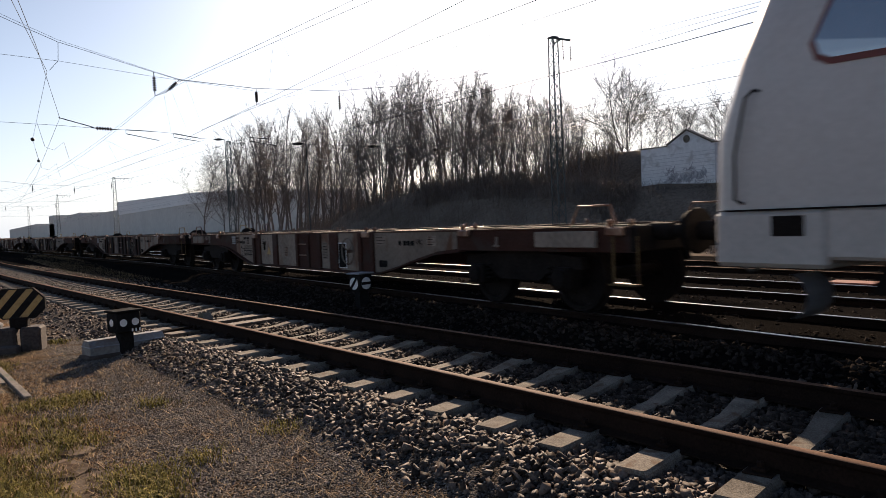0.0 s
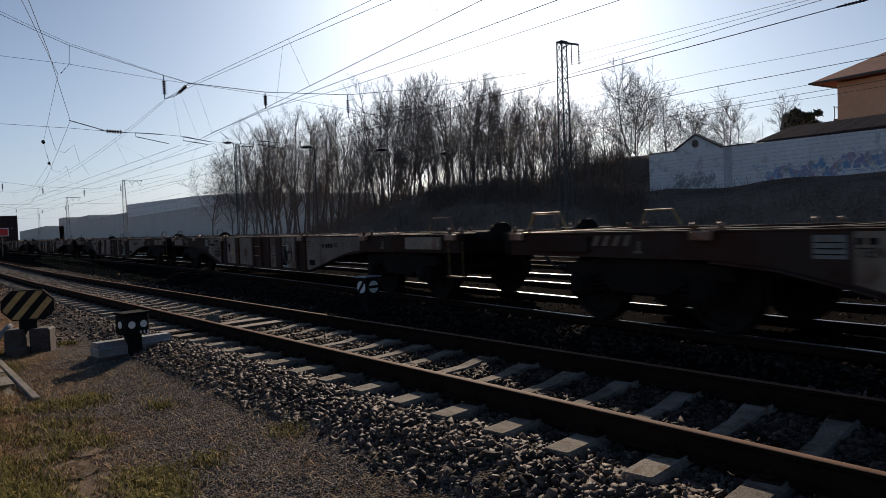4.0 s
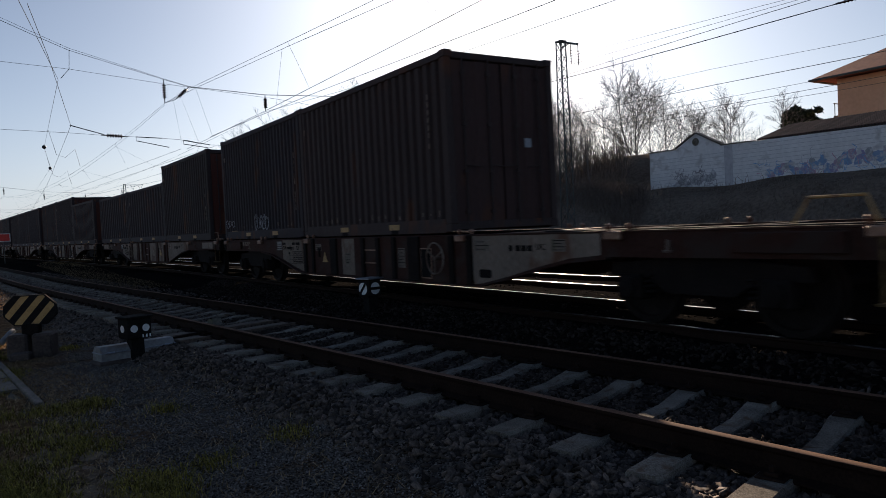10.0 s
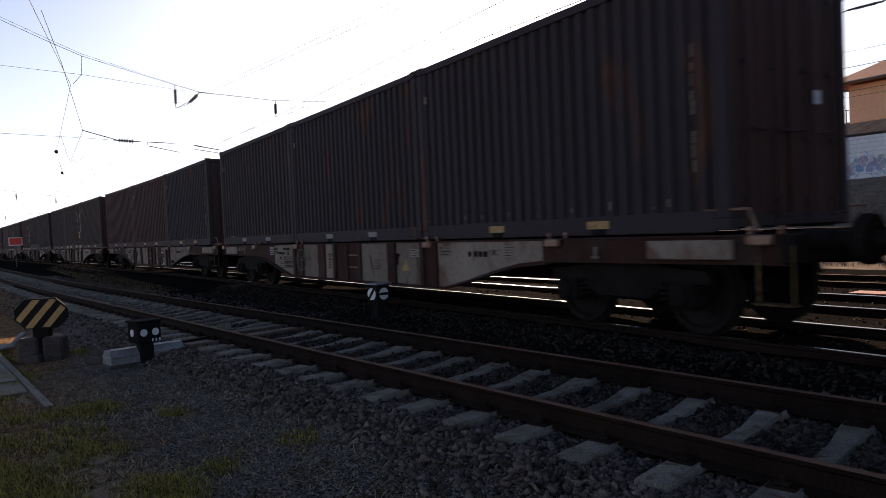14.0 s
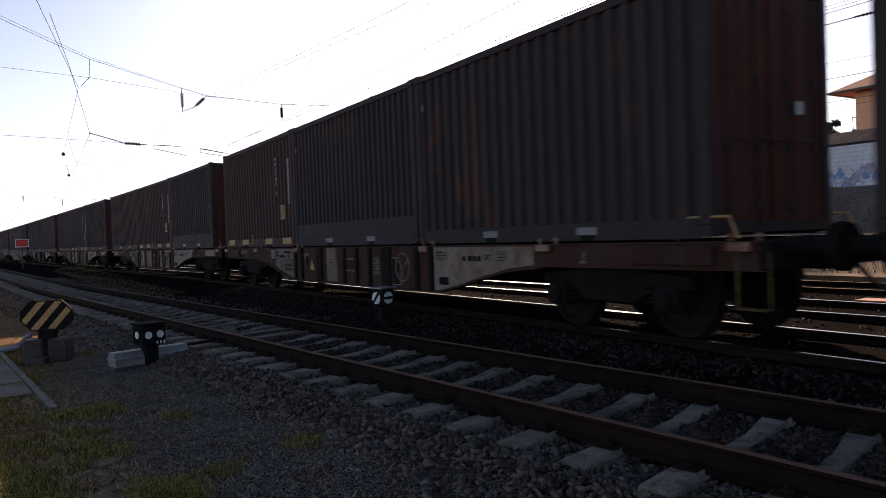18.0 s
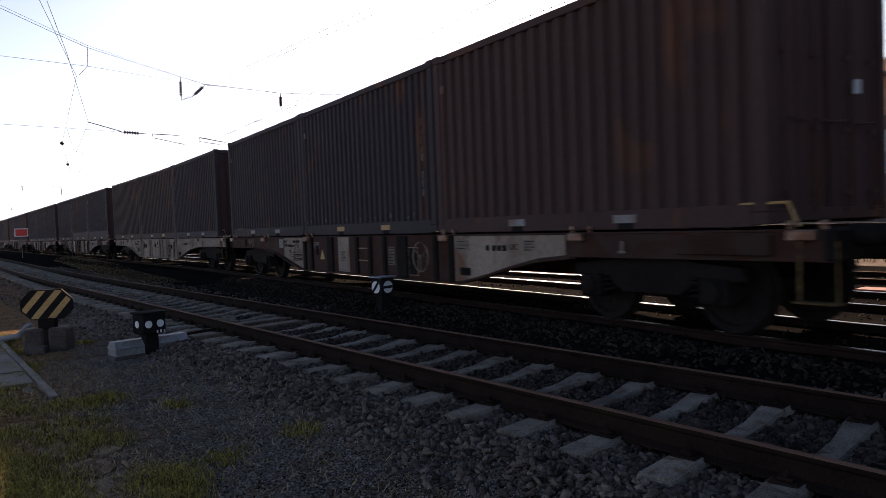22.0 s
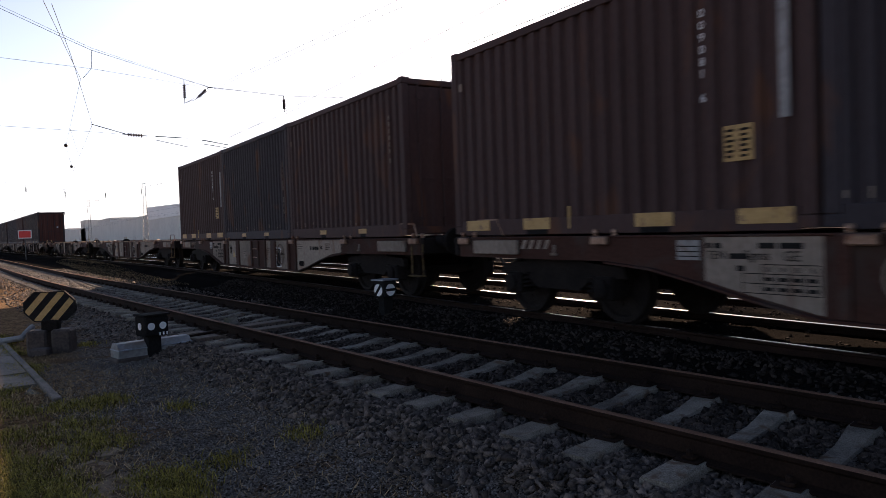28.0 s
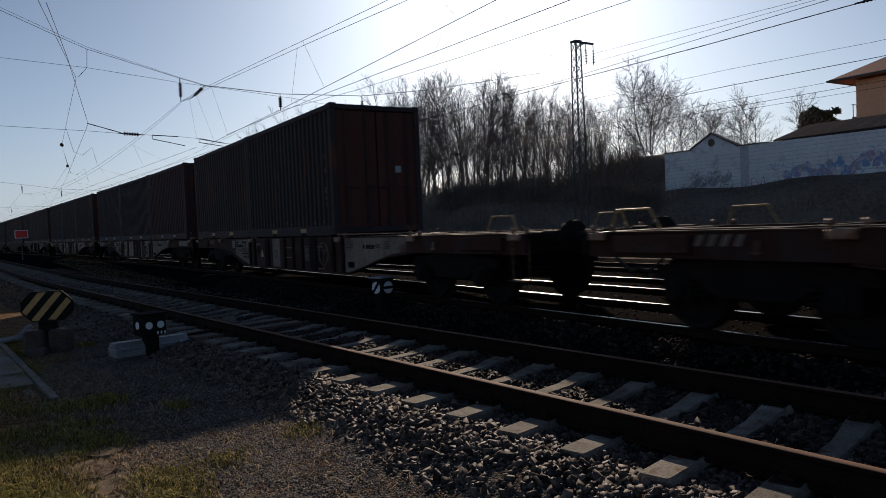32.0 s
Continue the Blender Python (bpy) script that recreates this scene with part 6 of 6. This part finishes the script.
def white_wall():
    """Plastered yard wall with a small gable, graffiti and a tiled lean-to roof behind it."""
    w = thing("yard_wall", "white plastered wall with a small gable, drip marks and graffiti", "wall")
    Y = 34.0
    prof = [(-29.3, 0.8), (6, 0.8), (6, 4.55), (-22.6, 4.80), (-24.4, 4.80), (-26.0, 5.65), (-27.35, 4.95), (-29.3, 4.88)]
    part("wall", Build().prism(prof, "y", Y, Y + 0.35), M_PLASTER, w)
    for x0, x1, z0, z1 in ((-29.35, -27.35, 4.9, 4.96), (-24.4, -22.6, 4.8, 4.86)):
        part("coping", Build().box(x0, x1, Y - 0.06, Y + 0.41, z0, z1, 0.01), M_CONCRETE, w)
    for a, c in (((-27.4, 4.97), (-26.0, 5.67)), ((-26.0, 5.67), (-24.35, 4.82))):
        b = Build().prism([(a[0], a[1]), (c[0], c[1]), (c[0], c[1] + 0.07), (a[0], a[1] + 0.07)], "y", Y - 0.06, Y + 0.41)
        part("coping", b, M_CONCRETE, w)
    part("vent", Build().lathe([(0.22, -0.02), (0.22, -0.004)], (-26.0, Y, 5.2), "y", 16), M_CONCRETE, w)
    for i in range(12):
        z = 4.62 - 0.2 * i
        part("course_line", Build().box(-22.6 if i < 1 else -29.25, 5.9, Y - 0.004, Y - 0.001, z - 0.009, z + 0.009), M_SPRAY[3], w, "dark horizontal joint in the wall")
    part("pier", Build().box(-24.2, -23.7, Y - 0.02, Y - 0.001, 1.5, 4.78, 0.003), M_SPRAY[3], w, "grey vertical streak")
    rnd = random.Random(21)
    def scrawl(x0, x1, z0, z1, mats, n, step=0.13):
        for i in range(n):
            x, z = rnd.uniform(x0, x1), rnd.uniform(z0, z1)
            pts = [Vector((x, Y - 0.004, z))]
            a = rnd.uniform(0, 6.28)
            for k in range(5):
                a += rnd.gauss(0, 1.1)
                pts.append(pts[-1] + Vector((math.cos(a) * step, 0, math.sin(a) * step)))
            b = Build()
            verts = []
            for j, p in enumerate(pts):
                d = (pts[min(j + 1, 5)] - pts[max(j - 1, 0)]).normalized()
                off = Vector((-d.z, 0, d.x)) * rnd.uniform(0.008, 0.022)
                verts += [p + off, p - off]
            b.add(verts, [(2 * j, 2 * j + 1, 2 * j + 3, 2 * j + 2) for j in range(5)])
            part("spray_stroke", b, rnd.choice(mats), w, "sprayed graffiti stroke", at=pose(0, -0.0004 * i, 0))
    def patch(x, z, w, h, mat, i):
        pts = []
        for k in range(10):
            a = 2 * math.pi * k / 10
            pts.append((x + w * rnd.uniform(0.55, 1.1) * math.cos(a), z + h * rnd.uniform(0.55, 1.1) * math.sin(a)))
        part("spray_patch", Build().prism(pts, "y", Y - 0.0025 - 0.0002 * i, Y - 0.0005), mat, w_thing, "faded sprayed patch of colour")
    w_thing = w
    for i in range(30):
        patch(-21.6 + 0.19 * i + rnd.uniform(-0.1, 0.1), 3.0 + 0.02 * i + rnd.uniform(-0.3, 0.25), 0.24, 0.3, M_FADED[(0, 1, 0, 2, 1, 3, 0)[i % 7]], i)
    for i in range(12):
        patch(-27.55 + 0.24 * i, 2.85 + 0.03 * i + rnd.uniform(-0.2, 0.2), 0.2, 0.28, M_FADED[3], i)
    scrawl(-27.5, -24.8, 2.45, 3.7, [M_SPRAY[0], M_SPRAY[0], M_SPRAY[3]], 80)
    scrawl(-22.3, -16.0, 2.6, 3.6, [M_SPRAY[1], M_SPRAY[2], M_SPRAY[3], M_SPRAY[3]], 64)
    scrawl(-16.2, -12.5, 2.9, 3.9, [M_SPRAY[0], M_SPRAY[3], M_SPRAY[3]], 40)
    r = thing("lean_to_roof", "dark ribbed tile roof behind the white wall", "roof")
    ridge, eave = 5.75, 4.86
    part("roof_deck", Build().prism([(Y + 0.2, eave - 0.08), (Y + 3.2, ridge - 0.08), (Y + 3.2, ridge - 0.2), (Y + 0.2, eave - 0.2)], "x", -22.4, 6), M_TIMBER, r)
    for i in range(100):
        x = -22.3 + i * 0.145
        b = Build().tube([(x, Y + 0.1, eave), (x, Y + 3.2, ridge)], 0.046, 6)
        part("tile_row", b, M_TILE, r)
    part("gable_end", Build().prism([(Y + 0.2, 3.0), (Y + 6.2, 3.0), (Y + 6.2, 4.8), (Y + 3.2, 5.6), (Y + 0.2, 4.7)], "x", -22.4, -22.2), M_PLASTER, r)


def orange_house():
    h = thing("house", "terracotta rendered house with a red hipped tile roof", "house")
    x0, x1, y0, y1, z1 = -31.9, -14, 60.0, 74, 11.6
    part("wall", Build().box(x0, x1, y0, y1, 0, z1, 0.02), M_ORANGE, h)
    e = 1.5
    b = Build().add([(x0 - e, y0 - e, z1 + 0.1), (x1 + e, y0 - e, z1 + 0.1), (x1 + e, y1 + e, z1 + 0.1), (x0 - e, y1 + e, z1 + 0.1), (x0 + 6, 67, z1 + 4.3), (x1 - 6, 67, z1 + 4.3)],
                    [(0, 1, 5, 4), (1, 2, 5), (2, 3, 4, 5), (3, 0, 4), (3, 2, 1, 0)])
    part("roof", b, M_REDTILE, h, "red tile hipped roof")
    part("gutter", Build().tube([(x1 + e, y0 - e, z1 + 0.05), (x0 - e, y0 - e, z1 + 0.05), (x0 - e, y1 + e, z1 + 0.05)], 0.09, 6), M_MASTSTEEL, h)
    bal = part("balcony", Build().box(x0 - 0.9, x0, y0 + 1, y0 + 4, 8.6, 8.8, 0.02), M_CONCRETE, h)
    for k in range(6):
        part("baluster", Build().box(x0 - 0.88, x0 - 0.83, y0 + 1.1 + k * 0.55, y0 + 1.15 + k * 0.55, 8.8, 9.8), M_MASTSTEEL, bal)
    part("balcony_rail", Build().box(x0 - 0.9, x0 - 0.82, y0 + 1, y0 + 4, 9.8, 9.86), M_MASTSTEEL, bal)
    for k in range(3):
        wd = part("window", Build().box(-26 + k * 4, -24.8 + k * 4, y0 - 0.03, y0 + 0.02, 8.9, 10.3, 0.01), M_GLASS, h)
        part("window_frame", Build().box(-26.1 + k * 4, -24.7 + k * 4, y0 - 0.02, y0 + 0.03, 8.8, 10.4, 0.01), M_PLASTER, wd)
    # dark round conifer beside the house
    t = thing("pine_tree", "dark green round-crowned pine beside the house", "tree", pose(-36.3, 62, 1.5))
    part("trunk", Build().tube([(0, 0, 0), (0.1, 0, 4), (0, 0.1, 8.5)], 0.2, 7, 0.07), M_BARK, t)
    n, m = 6400, 46
    hub = RNG.normal(size=(m, 3))
    hub /= np.linalg.norm(hub, axis=1)[:, None]
    hub = hub * RNG.uniform(0.35, 1.0, (m, 1)) * np.array([1.75, 1.75, 1.2]) + np.array([0, 0, 7.75])
    a = RNG.normal(size=(n, 3))
    a /= np.linalg.norm(a, axis=1)[:, None]
    c = hub[RNG.integers(0, m, n)] + a * RNG.uniform(0.1, 1.0, (n, 1)) ** 0.5 * np.array([0.42, 0.42, 0.3])
    u, v = RNG.normal(size=(n, 3)) * 0.12, RNG.normal(size=(n, 3)) * 0.05
    verts = np.stack([c - u, c + v, c + u, c - v], 1).reshape(-1, 3)
    part("crown", fast_mesh("crown", verts, np.arange(n * 4).reshape(-1, 4), M_CONIFER), None, t, "dark needle clumps")


def distance():
    hall = thing("warehouse", "long blue grey warehouse with a pale curved roof edge", "warehouse")
    Y = 100
    prof = [(-600, -1), (-215, -1), (-215, 12.5), (-300, 17.6), (-390, 20.8), (-600, 25.0)]
    part("wall", Build().prism([(x, min(z, 15 if x < -390 else z)) for x, z in prof], "y", Y, Y + 14), M_HALL, hall)
    part("roof", Build().prism([(-600, 15), (-390, 15), (-300, 15), (-215, 12.5), (-300, 17.6), (-390, 20.8), (-600, 25.0)], "y", Y - 0.4, Y + 14), M_HALLROOF, hall, "pale roof band")
    low = thing("low_factory", "pale low factory buildings with stair towers far away", "factory")
    for x0, x1, z in ((-900, -602, 21), (-1500, -1020, 19), (-1020, -900, 26), (-1250, -1180, 31), (-2400, -1500, 24)):
        part("block", Build().box(x0, x1, Y + 10, Y + 60, -1, z, 0.1), M_HALL, low)


def overhead():
    """Lattice masts, a head-span across the tracks, running wires and a mast-top line."""
    lattice_mast(-23.66, 22.0, -0.3, 9.3, 0.44, 0.29, "tall dark lattice mast with a short cross arm", 1.05, 0.0)
    lattice_mast(-70.0, 22.0, -0.5, 10.2, 0.55, 0.32, "dark lattice mast with a level bracket", 0.0)
    lattice_mast(-134.0, 22.0, -0.5, 11.3, 0.9, 0.35, "dark lattice mast with a bracket far along the line", 0.0)
    lattice_mast(-224.0, 22.0, -0.5, 13.0, 1.0, 0.4, "dark lattice mast far along the line", 0.0)
    lattice_mast(-330.0, 22.0, -0.5, 14.0, 1.0, 0.4, "dark lattice mast in the distance", 0.0)
    X = SPAN_X
    upper = [(X, -8, 14.4), (X, 0.5, 10.13), (X, 2.35, 9.35), (X, 3.53, 8.88), (X, 7.08, 7.97), (X, 8.09, 7.73), (X, 11.44, 7.57), (X, 15.6, 7.72), (X, 19.3, 8.24), (X, 27, 9.7)]
    wire(upper, 0.012, "thick dark upper head-span wire")
    wire([(a, b, c + 0.10 * max(0, 1 - abs(b - 1) / 7) + 0.02) for a, b, c in upper], 0.008, "thinner second head-span wire")
    wire([(X, -8, 8.5), (X, 0.4, 8.29), (X, 3.49, 8.14), (X, 6.96, 7.8), (X, 11.97, 7.42), (X, 15.42, 7.02), (X, 22, 6.3)], 0.009, "thin middle cross-span wire")
    wire([(X, -8, 5.9), (X, 0.28, 5.71), (X, 3.47, 5.61), (X, 4.62, 5.55)], 0.009, "thin lower cross-span wire")
    wire([(X, 5.27, 5.53), (X, 6.85, 5.49), (X, 7.91, 5.42), (X, 8.75, 5.25), (X, 14, 5.1), (X, 22, 5.0)], 0.009, "thin lower cross-span wire")
    for y, zt, zb in ((7.05, 7.97, 6.98), (11.45, 7.57, 6.82), (15.6, 7.72, 6.62)):
        insulator((X, y, zt), (X, y, zb))
    insulator((X, 8.09, 7.73), (X, 7.51, 7.16))
    insulator((X, 4.5, 5.56), (X, 5.5, 5.52))
    wire([(X, 3.38, 5.92), (X, 4.62, 5.58)], 0.024, "dark registration rod at the insulator", "registration_rod")
    wire([(X, 3.53, 8.88), (X, 3.49, 8.14), (X, 3.17, 7.75)], 0.014, "short hanger under the head-span", "hanger")
    wire([(X, 7.51, 7.16), (X, 7.04, 6.98)], 0.014, "short hanger under the head-span", "hanger")
    # steady arms
    for a, b, c in (((5.82, 5.52), (6.85, 5.49), (7.11, 5.11)), ((7.72, 5.42), (8.83, 5.25), (8.75, 5.12)), ((11.0, 5.35), (12.0, 5.3), (12.3, 5.0))):
        arm = thing("steady_arm", "thin steady arm holding the contact wire", "steady arm")
        part("arm", Build().tube([(X, *a), (X, *b)], 0.02, 5), M_WIRE, arm)
        part("registration", Build().tube([(X, a[0], a[1]), (X, a[0], a[1] - 0.16), (X, *c)], 0.016, 5), M_WIRE, arm)
    # running wires on the near side of the head-span
    near = "running wire of the overhead line"
    wire([(X, 7.05, 6.98), (-27.5, 7.05, 6.81), (-17.8, 7.05, 6.19), (-13, 7.05, 5.89), (-6, 7.05, 5.55), (8, 7.05, 5.3)], 0.008, near)
    wire([(X, 7.05, 6.98), (-26.7, 7.05, 6.67), (-17.3, 7.05, 6.03), (-12.2, 7.05, 5.66), (-5, 7.05, 5.2), (8, 7.05, 4.95)], 0.008, near)
    wire([(X, 7.85, 5.05), (-21.5, 7.85, 5.11), (-14.45, 7.85, 5.2), (-10.4, 7.85, 5.26), (8, 7.85, 5.3)], 0.0105, near)
    wire([(X, 8.9, 5.62), (-25.9, 9.0, 5.59), (-20.9, 9.0, 5.51), (-15.4, 9.0, 5.36), (-9.6, 9.0, 5.21), (8, 9.0, 4.9)], 0.0105, near)
    wire([(X, 11.45, 6.82), (-24, 11.45, 6.3), (-16.8, 11.45, 5.98), (-10.4, 11.45, 5.76), (8, 11.45, 5.6)], 0.009, near)
    wire([(X, 14.9, 5.6), (-18.4, 14.9, 5.46), (-11.7, 14.9, 5.37), (8, 14.9, 5.3)], 0.013, near)
    insulator((-7.9, 14.9, 5.36), (-7.2, 14.9, 5.345), fat=0.35)
    wire([(X, 15.6, 6.62), (-24, 15.6, 5.95), (-17.8, 15.6, 5.70), (-10.7, 15.6, 5.78), (8, 15.6, 5.9)], 0.009, near)
    for a, b in (((-17.8, 7.05, 6.19), (-18.4, 7.85, 5.15)), ((-18.2, 7.05, 6.1), (-21.0, 7.85, 5.11)), ((-11.6, 7.05, 5.85), (-11.7, 7.85, 5.24)), ((-14.6, 9.0, 5.2), (-13.6, 9.0, 6.2)),
                 ((-17.0, 11.45, 6.0), (-17.0, 11.0, 5.4)), ((-27.0, 7.05, 6.7), (-28, 7.85, 5.08)), ((-30.5, 7.05, 6.9), (-31, 7.4, 5.2)), ((-31.0, 7.5, 7.0), (-30.2, 7.9, 5.1))):
        wire([a, b], 0.0045, "thin dropper of the overhead line", "dropper", "droppers of the overhead line")
    # beyond the head-span: sagging messengers, contact wires, droppers
    for ym, yc, zm, zc, drop in ((7.05, 7.6, 6.98, 5.05, 1.25), (7.05, 9.0, 6.9, 5.18, 1.4), (11.45, 10.9, 6.82, 5.3, 0.9), (15.6, 14.9, 6.62, 5.3, 0.8)):
        for xa, xb in ((X, -97.0), (-97.0, -162.0), (-162.0, -230.0)):
            wire(sag((xa, ym - bend(xa) + bend(X), zm), (xb, ym - bend(xb) + bend(X), zm), drop), 0.0075, "messenger wire of the overhead line")
            wire([(xa, yc - bend(xa) + bend(X), zc), (xb, yc - bend(xb) + bend(X), zc)], 0.009, "contact wire of the overhead line")
            n = 7
            for i in range(1, n):
                f = i / n
                x = xa + (xb - xa) * f
                zt = zm - 4 * drop * f * (1 - f)
                if zt - zc > 0.12 and x > -170:
                    lean = (bend(xa) * (1 - f) + bend(xb) * f) - bend(X)
                    wire([(x, yc - lean, zc), (x, ym - lean, zt)], 0.004, "thin dropper of the overhead line", "dropper", "droppers of the overhead line")
    # farther head-spans with hanging insulators
    for xs in (-97.0, -162.0):
        wire([(xs, -6, 9.2), (xs, 7, 7.4), (xs, 13, 7.1), (xs, 22, 9.0)], 0.016, "dark far head-span wire")
        wire([(xs, -6, 5.4), (xs, 22, 5.3)], 0.012, "dark far lower cross-span wire")
        for y in (3.0, 7.05, 11.45, 15.6):
            top = 9.2 - (y + 6) * 0.1385 if y < 7.06 else 7.4 - (y - 7) * 0.05 if y < 13 else 7.1 + (y - 13) * 0.2111
            insulator((xs, y, top), (xs, y, top - 1.0))
    # jumper loops hanging from the siding wires
    for x, y in ((-46, 3.77), (-60, 4.71)):
        wire([(x, y, 7.62), (x - 0.3, y + 0.35, 6.3), (x - 0.4, y + 0.8, 6.15), (x - 0.2, y + 1.3, 6.6), (x, y + 1.5, 5.6)], 0.012, "slack jumper cable under the wires", "jumper_cable")
    # siding wires drawn off past the camera
    wire([(-8, -0.6, 6.41), (-20, 1.22, 7.05), (X, 3.08, 7.7), (-53.8, 4.1, 7.6), (-69, 5.6, 7.6), (-110, 6.6, 7.6)], 0.010, "siding messenger wire of the overhead line")
    wire([(-20, 1.37, 7.07), (-24, 2.09, 6.74), (X, 3.42, 5.9), (-62, 4.8, 5.8), (-110, 6.4, 5.8)], 0.010, "siding contact wire of the overhead line")
    for p in ((-53.8, 4.1, 7.6), (-69, 5.6, 7.6)):
        t = thing("wire_weight", "small round dark weight on the siding wire", "wire fitting", pose(*p))
        part("ball", Build().lathe([(0.02, -0.13), (0.10, -0.08), (0.13, 0), (0.10, 0.08), (0.02, 0.13)], (0, 0, 0), "z", 12), M_WIRE, t, smooth=True)
    # feeder lines on the mast arms
    for xa, za, xb, zb, r in ((-21.75, 7.96, -12.3, 7.57, 0.008), (-22.1, 7.62, -11.8, 7.46, 0.008), (-15.3, 6.04, -10.7, 5.85, 0.007), (-15.3, 5.50, -10.7, 5.41, 0.012),
                              (-15.4, 5.01, -10.7, 4.97, 0.007), (-15.4, 4.78, -10.7, 4.74, 0.009), (-15.4, 4.63, -10.7, 4.57, 0.007)):
        fall = (zb - za) / (xb - xa)
        pts = [Vector((10, 21, zb + 8 * fall)), Vector((xb, 21, zb)), Vector((xa, 21, za)), Vector((-30, 21, za - 0.4 * fall * (xa + 30)))]
        for xc, xd in ((-30, -70), (-70, -134), (-134, -224)):
            pts += sag((xc, 21, pts[3].z), (xd, 21, pts[3].z), 0.25, 8)[1:]
        wire(pts, r, "feeder line along the masts")
    wire([(-70, 21.8, 8.3), (-31.4, 21.6, 8.44), (-23.5, 21.9, 8.80)], 0.008, "feeder line made off at a mast top")
    # brackets of the farther masts
    for x, h in ((-70.0, 9.6), (-134.0, 10.7), (-224.0, 12.4)):
        t = thing("mast_bracket", "level bracket with hanging insulators on a mast", "bracket", pose(x, 22, h))
        reach = (1.6, 3.0, 3.4)[(-70.0, -134.0, -224.0).index(x)]
        r = h * 0.005
        part("arm", Build().tube([(0, 0, 0), (0, reach, 0.02)], r, 5), M_MASTSTEEL, t)
        for q in (0.45, 0.85):
            part("insulator", Build().tube([(0, (q - 0.13) * reach, 0), (0, q * reach, -0.28 * reach), (0, (q + 0.13) * reach, 0)], r * 0.7, 5), M_INSUL, t)


def yard_lamps():
    """Slim lattice posts with flat dark lamp heads before the wood."""
    for x, y, z in ((-72.9, 22.0, 10.3), (-55.7, 23.3, 8.0), (-56.3, 30.6, 8.0), (-57.8, 38.3, 8.0)):
        lamp = thing("yard_lamp", "flat dark yard lamp on a slim steel post", "lamp", pose(x, y, ground_z(x, y), 0, 0, 30), "yard lamps")
        h = z - ground_z(x, y)
        part("post", Build().tube([(0.75, 0, -0.2), (0.72, 0, h - 0.15)], 0.06, 8, 0.04), M_MASTSTEEL, lamp, smooth=True)
        part("arm", Build().tube([(0.72, 0, h - 0.2), (0.5, 0, h - 0.02), (0.1, 0, h)], 0.025, 6), M_MASTSTEEL, lamp)
        part("lamp_head", Build().lathe([(0.05, 0.14), (0.22, 0.08), (0.46, 0.02), (0.46, -0.04), (0.30, -0.09)], (-0.1, 0, h - 0.02), "z", 16), M_BLACK, lamp, "flat dark lamp head", smooth=True)


def cable_box():
    t = thing("cable_box", "rusty orange cable box between the far tracks", "cable box", pose(-6.2, 12.4, -0.30, 0, 0, 4))
    part("case", Build().box(-0.36, 0.36, -0.2, 0.2, -0.05, 0.2, 0.02), M_REDTILE, t)
    part("lid", Build().box(-0.39, 0.39, -0.23, 0.23, 0.2, 0.235, 0.008), M_REDTILE, t)
    for x in (-0.2, 0.2):
        part("latch", Build().box(x - 0.03, x + 0.03, -0.215, -0.2, 0.1, 0.18, 0.004), M_GALV, t)


def red_board():
    t = thing("stop_board", "rectangular red board with a white rim on a post", "signal board", pose(-73, 2.0, -0.4, 0, 0, 88))
    part("post", Build().tube([(0, 0, 0), (0, 0, 2.0)], 0.04, 8), M_MASTSTEEL, t)
    part("rim", Build().box(-0.52, 0.52, 0.0, 0.02, 2.0, 2.72, 0.005), M_WHITEPLATE, t, "white rim")
    part("panel", Build().box(-0.45, 0.45, -0.006, -0.001, 2.07, 2.65), M_RED, t, "red panel")


consist()
lever_board()
point_machine()
dwarf_signal()
cable_trough()
white_wall()
orange_house()
distance()
overhead()
yard_lamps()
cable_box()
red_board()
woods()
scrub()
grass()
ballast()
track("siding_track", siding_y, SIDING_Z, -150, 6, 1.0, "rusty siding track on concrete sleepers", M_RAILHEAD, SIDING_FIRST + 11 * 0.6142 - 0.05, 0.0, 190, timbers=(27, 28), fastened=64)
track("main_track", train_y, 0.0, -420, 30, 6, "main line track with polished rails", M_RAILSHINE, 9.0, 0.0, 85)
track("second_track", lambda x: 10.6 - bend(x), 0.0, -420, 30, 6, "second main line track with polished rails", M_RAILSHINE, -2.0, 0.0, 50)
track("third_track", lambda x: 14.2 - bend(x), 0.0, -420, 30, 6, "third track with rusty rails", M_RAILHEAD, -4.0, 0.0, 30)


def travelled(t):
    """Metres run by the train since the start."""
    return 13.807 * t + 0.02896 * t * t


COUPLING_X = -4.9


def on_line(x, z):
    """A place on the main track, turned along it."""
    return pose(x, train_y(x), z, 0, 0, math.degrees(math.atan((train_y(x + 1) - train_y(x - 1)) / 2)))


def motions():
    times = [0.5 * i for i in range(65)]
    for ob, back, z in TRAIN:
        walk(ob, [(t, on_line(COUPLING_X - back + travelled(t), z)) for t in times])
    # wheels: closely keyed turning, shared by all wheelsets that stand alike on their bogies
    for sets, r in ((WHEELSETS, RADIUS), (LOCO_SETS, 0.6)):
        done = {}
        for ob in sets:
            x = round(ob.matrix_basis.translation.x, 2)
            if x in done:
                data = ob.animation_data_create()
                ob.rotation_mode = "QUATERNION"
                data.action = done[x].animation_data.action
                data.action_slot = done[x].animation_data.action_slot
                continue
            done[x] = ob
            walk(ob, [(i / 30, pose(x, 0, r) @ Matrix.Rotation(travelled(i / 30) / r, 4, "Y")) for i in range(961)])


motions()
